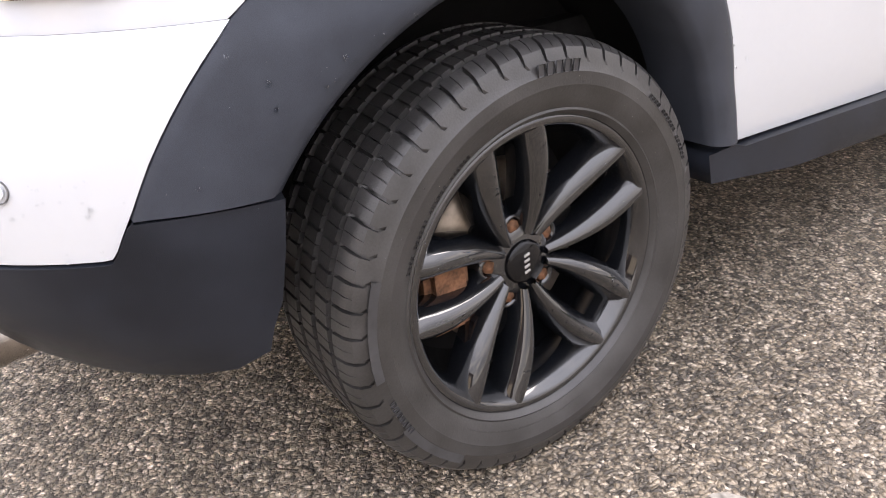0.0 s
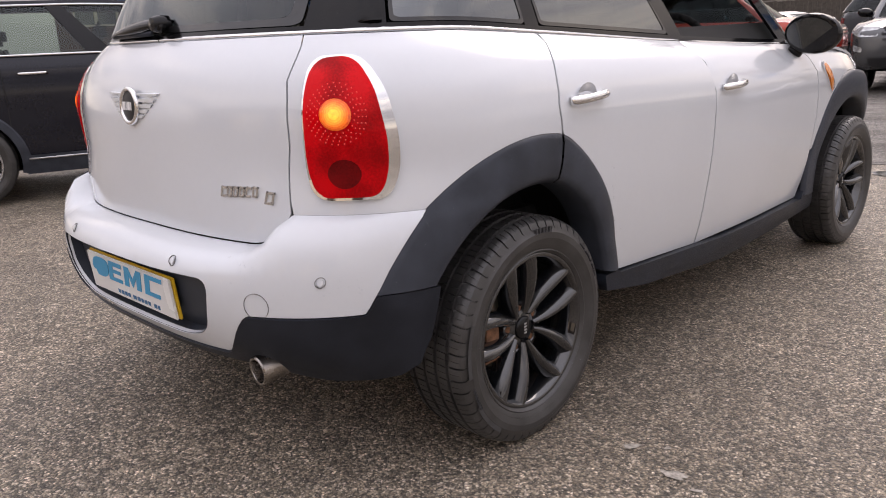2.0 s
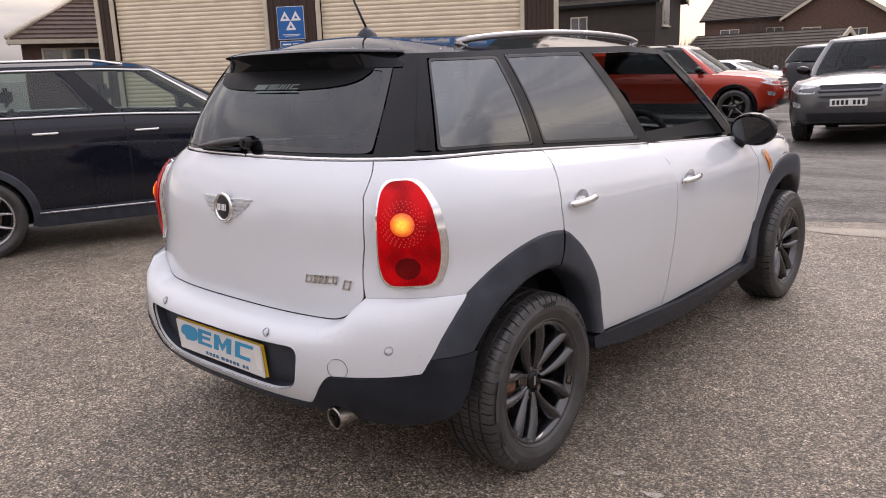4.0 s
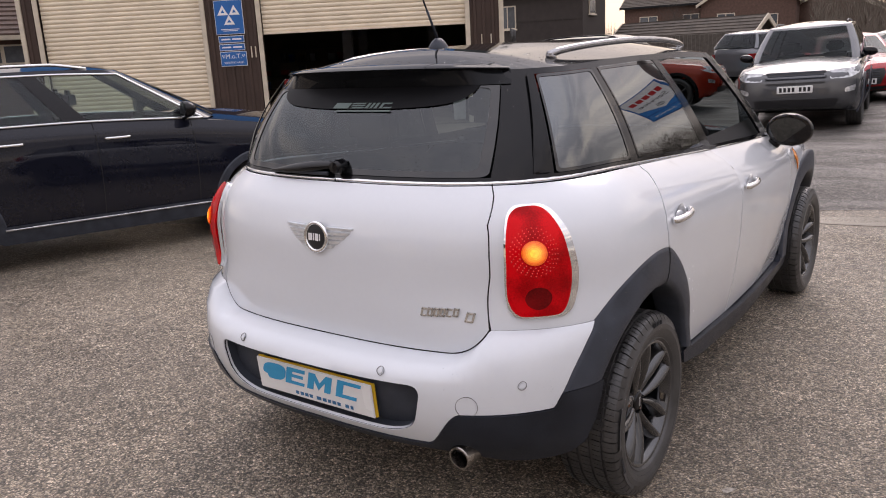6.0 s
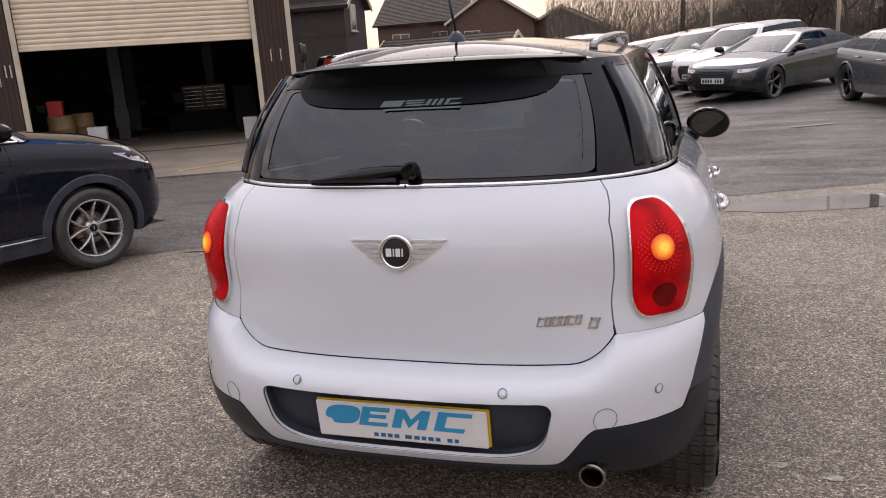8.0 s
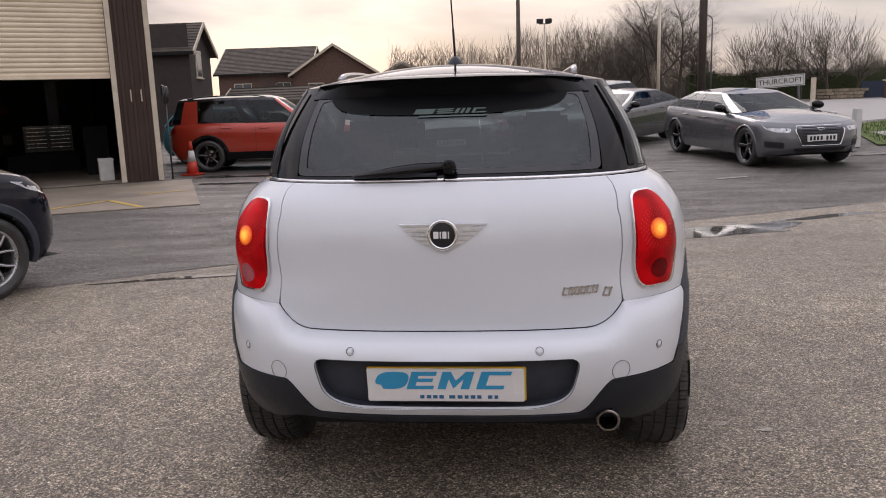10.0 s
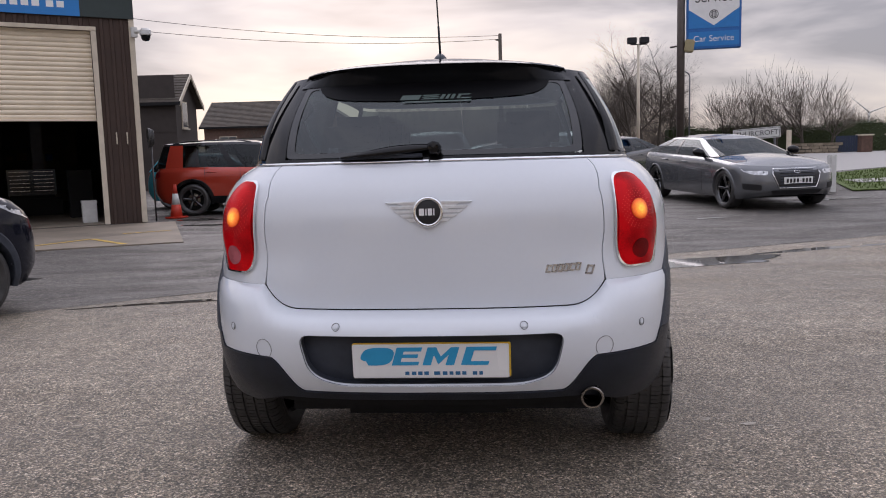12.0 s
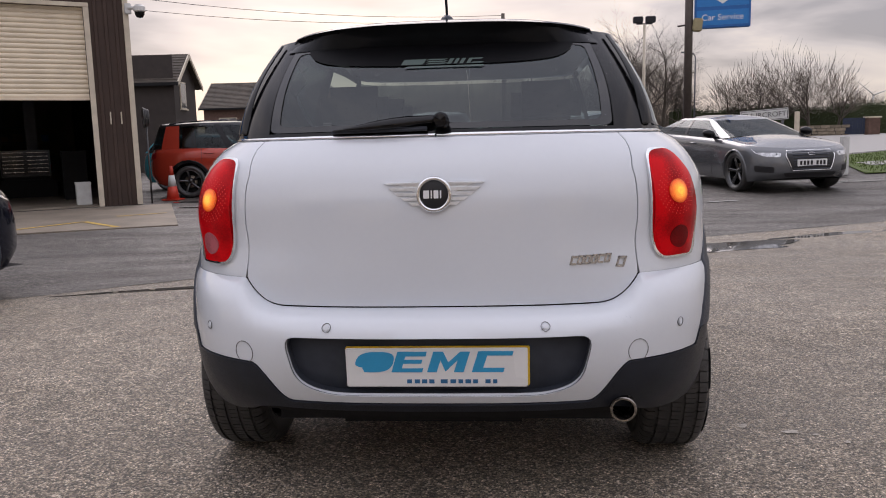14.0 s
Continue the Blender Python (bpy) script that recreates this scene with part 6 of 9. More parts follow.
    for nm, lim, base in (("windscreen", 0.60, 3), ("rear_window", 0.64, 0)):
        f = lambda s, h: (lambda p: (p.x if s >= 0 else -p.x, p.y, p.z))(shape.cab(abs(base - abs(s)), h))
        v, fc = strip(f, span(-lim, lim, 24), span(0.0, 0.92, 8))
        part(nm, (v, [q[::-1] for q in fc] if base else fc), CLEAR if base else gm, car)
    # wells, arches, wheels
    for cy in (0, shape.wb):
        for sx in (1, -1):
            angs = [radians(a) for a in span(-14, 194, 40)]
            bm = bmesh.new()
            wide = 0.062 if arch_mat else 0.012
            rr = [(arch - 0.012, 0.004), (arch - 0.008, 0.010), (arch + wide * 0.8, 0.010 if arch_mat else 0.004), (arch + wide, 0.001)]
            vs = [[bm.verts.new((sx * (shape.side_x(cy + r * math.cos(t), max(tyre + r * math.sin(t), shape.sill)) + o), cy + r * math.cos(t), tyre + r * math.sin(t))) for t in angs] for r, o in rr]
            inner = [bm.verts.new((v.co.x - sx * 0.10, v.co.y, v.co.z)) for v in vs[0]]
            for A, B in zip([inner] + vs, vs):
                for i in range(len(angs) - 1):
                    bm.faces.new((A[i], A[i + 1], B[i + 1], B[i]))
            bmesh.ops.recalc_face_normals(bm, faces=bm.faces)
            part("wheel_arch", bm, arch_mat or paint, car)
            bm = bmesh.new()
            lathe(bm, [(arch, -0.03), (arch - 0.01, -0.30), (0.02, -0.33)], n=28)
            bmesh.ops.transform(bm, matrix=Matrix.Translation((sx * (shape.w - 0.06), cy, tyre)) @ Matrix.Diagonal((sx, 1, 1, 1)), verts=bm.verts)
            bmesh.ops.delete(bm, geom=[v for v in bm.verts if v.co.z < shape.sill], context="VERTS")
            part("wheel_well", bm, VOID, car)
            m = Matrix.Translation((sx * (shape.w - 0.135), cy, tyre)) @ pose(0, 0, 0, 0, 0, 0 if sx > 0 else 180)
            wheel(car, m, R=tyre, rim_r=rim, half=0.115, style=wheel_style, material=wheel_mat or RIM, n=96, detail=detail, tread=False)
    part("underbody", strip(lambda x, y: (x * (shape.w - 0.10), y, shape.sill + 0.02), (-1, 1), span(shape.y0 + 0.15, shape.y1 - 0.2, 12)), VOID, car)
    for sx in (1, -1):
        way = (lambda vf: vf) if sx > 0 else (lambda vf: (vf[0], [q[::-1] for q in vf[1]]))
        ya, yb_ = arch + 0.015, shape.wb - arch - 0.015
        if cladding:
            part("sill", way(strip(lambda y, z: (sx * (shape.side_x(y, z) + 0.012), y, z), span(ya, yb_, 20), (shape.sill - 0.01, shape.sill + 0.06, cladding - 0.01, cladding))), sills or TRIM, car)
            if chrome:
                part("sill_strip", tube(bmesh.new(), [(sx * (shape.side_x(y, cladding - 0.03) + 0.018), y, cladding - 0.03) for y in span(ya + 0.03, yb_ - 0.03, 12)], 0.009), ALLOY, car, "bright metal sill strip")
        x, z = shape.side_x(mirror_y, shape.edge(mirror_y) - 0.02), shape.edge(mirror_y) + 0.09
        bm = bmesh.new()
        bmesh.ops.create_uvsphere(bm, u_segments=20, v_segments=12, radius=1.0)
        for vv in bm.verts:
            vv.co = Vector((vv.co.x * 0.115, max(vv.co.y * 0.09, -0.03), vv.co.z * 0.075 + 0.012 * vv.co.x))
        bmesh.ops.transform(bm, matrix=Matrix.Translation((sx * (x + 0.09), mirror_y, z)), verts=bm.verts)
        mir = part("door_mirror", bm, mirror_mat or BLACKTRIM, car)
        part("mirror_foot", cyl(bmesh.new(), (sx * (x - 0.05), mirror_y, z - 0.085), (sx * (x + 0.05), mirror_y, z - 0.03), 0.028, 0.03, 10), BLACKTRIM, mir)
        for ys_ in seams:
            near = min((0, shape.wb), key=lambda cy: abs(ys_ - cy))
            gap = (arch + 0.02) ** 2 - (ys_ - near) ** 2
            z0 = max(max(cladding, shape.sill + 0.05), tyre + math.sqrt(gap) if gap > 0 else 0)
            part("door_joint", way(strip(lambda d, z: (sx * (shape.side_x(ys_ + d + 0.06 * (z - 0.8) * (1 if ys_ < 1.8 else 0), z) + 0.0012), ys_ + d - 0.10 * (z - 0.8) ** 2, z), (-0.004, 0.004), span(z0, shape.edge(ys_) - 0.004, 14))), VOID, car)
        for ys_ in handles:
            z = shape.edge(ys_) - drop
            x = shape.side_x(ys_, z)
            pts = [(sx * (x + 0.030 * math.sin(math.pi * t) ** 0.4), ys_ - 0.11 + 0.22 * t, z) for t in span(0, 1, 12)]
            part("door_handle", tube(bmesh.new(), pts, 0.012, 8), CHROME if chrome else paint, car)
        if rails:
            tt_ = span(1.05, 1.95, 16)
            pts = [shape.roof(t, 0.12) + Vector((0, 0, 0.035 * min(1, 6 * min(i, 16 - i) / 16))) for i, t in enumerate(tt_)]
            part("roof_rail", tube(bmesh.new(), [(sx * p.x, p.y, p.z) for p in pts], 0.014), rails, car, "slim roof rail")
        # lamps on both sides: outlines in metres round the nose or tail, and height
        for nm, srf, outline, m, lab in [("headlamp", shape.front, *q) for q in lamps] + [("tail_lamp", shape.back, *q) for q in tails]:
            sg = sx if srf == shape.front else -sx
            vf = sheet(rounded([(sx * a, b) for a, b in outline], 0.03, 4), srf, step=0.05, thick=0.0, lift=0.004)
            ob = part(nm, vf, m, car, lab)
            # stand proud of the skin whichever way the outline turns
            for vtx in ob.data.vertices:
                vtx.co.x *= 1.006
                vtx.co.y += 0.006 if srf == shape.front else -0.006
    for nm, outline, m, lab in grilles:
        full = outline + [(-a, b) for a, b in outline[::-1]]
        ob = part(nm, sheet(rounded(full, 0.025, 4), shape.front, step=0.05, thick=0.0), m, car, lab)
        for vtx in ob.data.vertices:
            vtx.co.y += 0.007
        zs = [b for _, b in outline]
        if nm == "grille":
            n = max(3, int((max(zs) - min(zs)) / 0.045))
            for k in range(n):
                z = min(zs) + (max(zs) - min(zs)) * (k + 0.5) / n
                hw = min(a for a, b in outline) * 0.94
                part("grille_bar", tube(bmesh.new(), [shape.front(s, z) + Vector((0, 0.010, 0)) for s in span(-hw, hw, 12)], 0.008, 6), TRIM, ob)
    for nm, outline, r, m, lab in trims:
        full = outline + [(-a, b) for a, b in outline[::-1]]
        part(nm, tube(bmesh.new(), [shape.front(a, b) + Vector((0, 0.012, 0)) for a, b in densify(full, 0.06) + [full[0]]], r, 6), m, car, lab)
    if seats:
        car_interior(car, ((0.45, 0), (1.30, 1)), 0.7, shape.edge(1.2) - 0.78, SEAT)
        part("fascia", box(bmesh.new(), -shape.w * 0.75, shape.w * 0.75, 1.85, 2.12, shape.edge(1) - 0.33, shape.edge(1) - 0.02, 0.05), VOID, car)
        part("cabin_floor", box(bmesh.new(), -shape.w * 0.8, shape.w * 0.8, b0 + 0.2, b1 - 0.2, shape.sill + 0.10, shape.sill + 0.14, 0.01), VOID, car, smooth=False)
    if plate:
        car_plate(car, shape, *plate)
    return car


CARGLASS = glass("car_glass", (0.22, 0.24, 0.24), reflect=0.55, ior=1.6)
GREENGLASS = glass("green_tinted_glass", (0.60, 0.68, 0.64), reflect=0.9, ior=1.55)
LAMPGLASS = mat("headlamp_glass", (0.50, 0.51, 0.52), rough=0.08, vary=0.5, scale=16, coat=1.0, metal=0.4)
NAVY = mat("dark_navy_paint", (0.008, 0.009, 0.016), rough=0.06, vary=0.05, scale=3, rough_vary=0.02, ior=1.43)
GREYP = car_paint("grey_paint", (0.135, 0.140, 0.150), metal=0.4)
DGREYP = car_paint("dark_grey_paint", (0.05, 0.052, 0.056), metal=0.5)
ORANGE = car_paint("orange_red_paint", (0.42, 0.036, 0.014))
SUVGREY = car_paint("slate_grey_paint", (0.075, 0.078, 0.084), metal=0.4)
REDP = car_paint("red_paint", (0.35, 0.012, 0.015))
SILVERW = car_paint("white_car_paint", (0.62, 0.63, 0.65), metal=0.0)
BLACKP = car_paint("black_paint", (0.012, 0.012, 0.014))
CYAN = car_paint("light_blue_paint", (0.03, 0.38, 0.50), metal=0.1)
ALLOY = mat("machined_alloy", (0.52, 0.52, 0.53), rough=0.28, metal=0.9, vary=0.1)
TAILRED = lens_red("parked_tail_lens", (0.22, 0.006, 0.008))


def heading(x, y, hx, hy, dz=0.0):
    """Pose of a car whose rear axle middle is at x, y and which points along hx, hy."""
    f, r = Vector((hx, hy, 0)).normalized(), Vector((hy, -hx, 0)).normalized()
    rise = lambda v, d: (ground_z(x + v.x * d, y + v.y * d) - ground_z(x, y)) / d
    f, r = (f + Vector((0, 0, rise(f, 2.7)))).normalized(), (r + Vector((0, 0, 0.5 * (rise(r, 0.8) - rise(-r, 0.8))))).normalized()
    u = r.cross(f).normalized()
    r = f.cross(u)
    m = Matrix((r, f, u)).transposed().to_4x4()
    return Matrix.Translation((x, y, ground_z(x, y) + dz)) @ m


low_suv = Shape(2.67, 0.90, 0.90, 1.855, [(-0.95, 1.14), (0.0, 1.195), (1.0, 1.19), (2.0, 1.145), (2.4, 1.10), (2.7, 1.06), (3.0, 1.015), (3.3, 0.94), (3.5, 0.86), (3.6, 0.80)],
            [(-1, 0.05), (1.5, 0.05), (2.3, 0.10), (2.9, 0.10), (3.4, 0.07), (3.6, 0.02)], (-0.80, 2.42, -0.50, 1.60, 0.850, 0.615, 1.635), sill=0.25)
parked_car("dark navy sport utility car with chrome window strips and machined wheels", low_suv, NAVY, heading(-5.862, 0.505, 0.367, 0.930), [(0.80, 1.22), (1.26, 1.61), (1.67, 2.12)], arch=0.40, arch_mat=TRIM, tyre=0.352, rim=0.245,
           wheel_style="split", wheel_mat=ALLOY, lamps=[([(0.42, 0.76), (0.46, 0.84), (0.85, 0.92), (1.30, 0.965), (1.12, 0.88), (0.8, 0.80)], LAMPGLASS, "clear swept headlamp")],
           grilles=[("grille", [(0.36, 0.58), (0.40, 0.72)], INK, "black front grille"), ("air_intake", [(0.55, 0.32), (0.50, 0.46)], INK, "black lower air intake")], detail=True, chrome=True, cladding=0.40, rails=CHROME, window_mat=GREENGLASS, seams=(0.36, 1.25, 2.08), handles=(0.58, 1.42), drop=0.135, mirror_y=2.02)
tall_suv = Shape(2.74, 0.95, 0.90, 1.90, [(-1, 1.08), (0, 1.10), (1.0, 1.08), (2.2, 1.05), (2.9, 1.00), (3.4, 0.93), (3.7, 0.88)],
              [(-1, 0.04), (1.5, 0.04), (2.3, 0.08), (3.0, 0.09), (3.5, 0.07), (3.7, 0.03)], (-0.90, 2.40, -0.72, 1.62, 0.865, 0.66, 1.665), sill=0.28,
              nose=((0, 0.10), (0.15, 0.02), (0.45, 0.0), (0.75, 0.015), (0.92, 0.05), (1.0, 0.10)), power=(3.6, 3.0))
tall_suv_kit = dict(windows=[(0.72, 1.04), (1.17, 1.56), (1.61, 2.14)], solid=1, arch=0.42, tyre=0.36, rim=0.25, cladding=0.44, wheel_style="five",
                 lamps=[([(0.50, 0.80), (0.52, 0.93), (0.85, 0.945), (1.12, 0.95), (1.02, 0.86), (0.80, 0.80)], LAMPGLASS, "clear headlamp"), ([(0.72, 0.58), (0.72, 0.65), (0.92, 0.69), (0.90, 0.60)], LAMPGLASS, "small fog lamp")],
                 grilles=[("grille", [(0.46, 0.81), (0.48, 0.93)], INK, "black mesh front grille"), ("air_intake", [(0.60, 0.38), (0.64, 0.50)], INK, "black lower air intake"), ("bumper_slot", [(0.42, 0.735), (0.44, 0.765)], INK, "dark slot below the grille")],
                 tails=[([(0.62, 0.82), (0.60, 1.00), (0.98, 1.02), (1.0, 0.90)], TAILRED, "dark tail lamp")])
parked_car("slate grey sport utility car facing the yard", tall_suv, SUVGREY, heading(-1.33, 14.65, 0.10, -0.995), arch_mat=TRIM, plate=(0.66, PLATEW), rails=TRIM, **tall_suv_kit)
parked_car("orange-red sport utility car beside the garage", tall_suv, ORANGE, heading(-6.99, 15.13, 0.99, 0.15), arch_mat=BLACKTRIM, lid=BLACKP, rails=BLACKTRIM, sills=BLACKTRIM, tail_post=BLACKTRIM, **tall_suv_kit)
coupe = Shape(2.81, 0.86, 0.82, 1.854, [(-0.95, 0.90), (-0.5, 0.945), (0.4, 0.92), (1.5, 0.89), (2.2, 0.868), (2.9, 0.812), (3.3, 0.765), (3.7, 0.71)],
              [(-0.95, 0.03), (0, 0.05), (1.5, 0.06), (2.3, 0.085), (3.0, 0.085), (3.5, 0.06), (3.8, 0.02)], (-0.74, 2.40, 0.08, 1.36, 0.845, 0.585, 1.235), sill=0.19)
coupe_kit = dict(windows=[(0.86, 1.17), (1.20, 1.50), (1.54, 2.16)], arch=0.365, tyre=0.338, rim=0.248, wheel_style="five",
                 lamps=[([(0.52, 0.60), (0.50, 0.69), (0.85, 0.735), (1.02, 0.74), (0.92, 0.66), (0.75, 0.61)], LAMPGLASS, "clear slanted headlamp"), ([(0.62, 0.34), (0.62, 0.44), (0.95, 0.46), (0.93, 0.36)], INK, "black side air intake")],
                 grilles=[("grille", [(0.34, 0.38), (0.44, 0.62), (0.41, 0.70)], INK, "black front grille"), ("air_intake", [(0.44, 0.27), (0.48, 0.34)], INK, "black lower air intake")])
parked_car("mid grey four-door coupe with black wheels", coupe, GREYP, heading(4.36, 13.9, 0.232, -0.973), plate=(0.50, PLATEW),
           trims=[("grille_frame", [(0.34, 0.38), (0.44, 0.62), (0.41, 0.70)], 0.008, CHROME, "thin bright grille frame"), ("grille_ring", [(0.05, 0.625), (0.05, 0.665)], 0.006, CHROME, "bright emblem shape")], **coupe_kit)
row_specs = [("dark grey four-door coupe parked in the row", DGREYP, BLACKTRIM), ("white hatchback parked in the row", SILVERW, SILVERW), ("black hatchback parked in the row", BLACKP, BLACKP), ("red hatchback parked in the row", REDP, REDP),
             ("white hatchback parked in the row", SILVERW, SILVERW), ("silver-white saloon parked in the row", SILVERW, SILVERW), ("white hatchback parked in the row", SILVERW, SILVERW)]
hatch = Shape(2.62, 0.75, 0.84, 1.79, [(-1, 0.98), (0, 1.0), (1.0, 0.97), (2.2, 0.94), (2.9, 0.86), (3.4, 0.78), (3.6, 0.74)],
              [(-1, 0.04), (1.5, 0.05), (2.3, 0.09), (3.0, 0.09), (3.6, 0.04)], (-0.68, 2.34, -0.35, 1.50, 0.82, 0.59, 1.42), sill=0.20)
for k, (lab, col, mcol) in enumerate(row_specs):
    x, y = 3.28 - 0.75 * k + (0.25 if k == 1 else 0.10 if k == 2 else 0), 17.65 + 2.55 * k - (0.25 if k == 1 else 0)
    parked_car(lab, coupe if k == 0 else hatch, col, heading(x, y, -0.58, -0.81), mirror_mat=mcol, plate=(0.45, PLATEW), seats=k < 3, **coupe_kit)

parked_car("red hatchback behind the grey utility car", hatch, REDP, heading(-1.7, 19.3, 0.29, -0.957), mirror_mat=REDP, plate=(0.45, PLATEW), **coupe_kit)
parked_car("silver saloon before the timber fence", coupe, SILVERW, heading(-9.4, 25.9, 0.95, -0.30), mirror_mat=SILVERW, seats=False, **coupe_kit)
parked_car("grey sport utility car with red tail lamps", low_suv, GREYP, heading(-4.9, 23.4, 0.40, 0.917), **{**tall_suv_kit, "windows": [(0.80, 1.22), (1.26, 1.61), (1.67, 2.12)], "lamps": [], "grilles": []})
parked_car("light blue hatchback behind the orange-red car", hatch, CYAN, heading(-8.75, 18.0, 0.99, 0.15), seats=False, **coupe_kit)

# ---------------------------------------------------------------- yard surfaces
def flat_patch(name, outline, material, label, category, lift, kind="structure", step=0.4):
    """A thin sheet of another surface lying on the yard."""
    v, f = sheet(outline, lambda x, y: (x, y, ground_z(x, y)), step=step, thick=0.02, lift=lift)
    ob = mesh_object(name, v, f, material)
    return tagged(ob, label, category, kind=kind)


APRON = [(-4.6, 8.2), (-6.55, 12.45), (-15.95, 6.75), (-13.3, 4.4)]
flat_patch("pavement", APRON, CONCRETE, "worn stained concrete apron in front of the garage", "pavement", 0.012)


def line_strip(pts, w, material, label, lift=0.018, name="painted_line"):
    for (x0, y0), (x1, y1) in zip(pts, pts[1:]):
        d = Vector((x1 - x0, y1 - y0)).normalized()
        n = Vector((-d.y, d.x)) * w / 2
        o = [(x0 + n.x, y0 + n.y), (x0 - n.x, y0 - n.y), (x1 - n.x, y1 - n.y), (x1 + n.x, y1 + n.y)]
        v, f = sheet(o, lambda x, y: (x, y, ground_z(x, y)), step=0.3, thick=0.0, lift=lift)
        tagged(mesh_object(name, v, f, material), label, "line", kind="structure")


line_strip([(-6.9, 7.75), (-6.4, 8.85), (-5.4, 7.95)], 0.09, YLINE, "worn yellow line on the concrete apron")
line_strip([(-6.3, 9.7), (-5.65, 10.2)], 0.08, YLINE, "worn yellow line on the concrete apron")
line_strip([(-8.6, 6.6), (-7.9, 8.0)], 0.08, YLINE, "worn yellow line on the concrete apron")
WLINE = mat("worn_white_line", (0.26, 0.255, 0.24), rough=0.7, vary=0.6, scale=30)
for a, b in (((2.2, 10.3), (2.9, 10.55)), ((3.3, 9.35), (3.8, 9.52)), ((5.9, 12.0), (6.4, 12.08))):
    line_strip([a, b], 0.09, WLINE, "worn white parking line", lift=0.004)
WATER = mat("puddle_water", (0.09, 0.085, 0.075), rough=0.03, vary=0.25, scale=3, rough_vary=0.02, bump=0.00012, bump_scale=9, ior=1.5)
DAMP = asphalt("wet_dark_tarmac", (0.085, 0.078, 0.07), 140, 0.20, gap=0.6)


def puddle(cx, cy, rx, ry, turn, seed, material=None, lift=0.004, label="shallow rain puddle on the tarmac"):
    rnd = random.Random(seed)
    ph = [rnd.uniform(0, 6.28) for _ in range(4)]
    c, s = math.cos(radians(turn)), math.sin(radians(turn))
    o = []
    for i in range(48):
        t = 2 * math.pi * i / 48
        r = 1 + 0.16 * math.sin(2 * t + ph[0]) + 0.14 * math.sin(3 * t + ph[1]) + 0.10 * math.sin(5 * t + ph[2]) + 0.05 * math.sin(9 * t + ph[3])
        a, b = rx * r * math.cos(t), ry * r * math.sin(t)
        o.append((cx + a * c - b * s, cy + a * s + b * c))
    v, f = sheet(o, lambda x, y: (x, y, ground_z(x, y)), step=0.2, thick=0.0, lift=lift)
    return tagged(mesh_object("puddle", v, f, material or WATER), label, "puddle", kind="structure")


puddle(1.95, 4.98, 1.25, 0.32, 14, 1)
puddle(-2.6, 3.22, 0.75, 0.05, 6, 3)
puddle(3.9, 6.0, 0.9, 0.10, 24, 11)
puddle(-5.4, 11.4, 0.55, 0.12, 0, 4)
puddle(-5.1, 12.9, 0.7, 0.13, 5, 5)
puddle(-6.2, 12.9, 0.4, 0.3, 15, 12)
puddle(6.6, 12.3, 0.9, 0.10, 8, 6)
line_strip([(-7.0, joint_y(-7.0)), (-1.0, joint_y(-1.0)), (6.0, joint_y(6.0))], 0.045, DAMP, "dark open joint in the tarmac", lift=0.003, name="tarmac_joint")
# pale scuffs on the tarmac
SCUFF = mat("pale_scuff", (0.34, 0.31, 0.27), rough=0.75, vary=0.45, scale=60, bump=0.002, bump_scale=150)
for k, (x, y, r) in enumerate(((1.28, 0.05, 0.035), (1.36, 0.02, 0.014), (1.12, 0.11, 0.026), (1.45, -0.05, 0.016), (1.20, 0.16, 0.012))):
    puddle(x, y, r, r * 0.5, 20 * k, 20 + k, SCUFF, 0.003, "pale scuff on the tarmac")

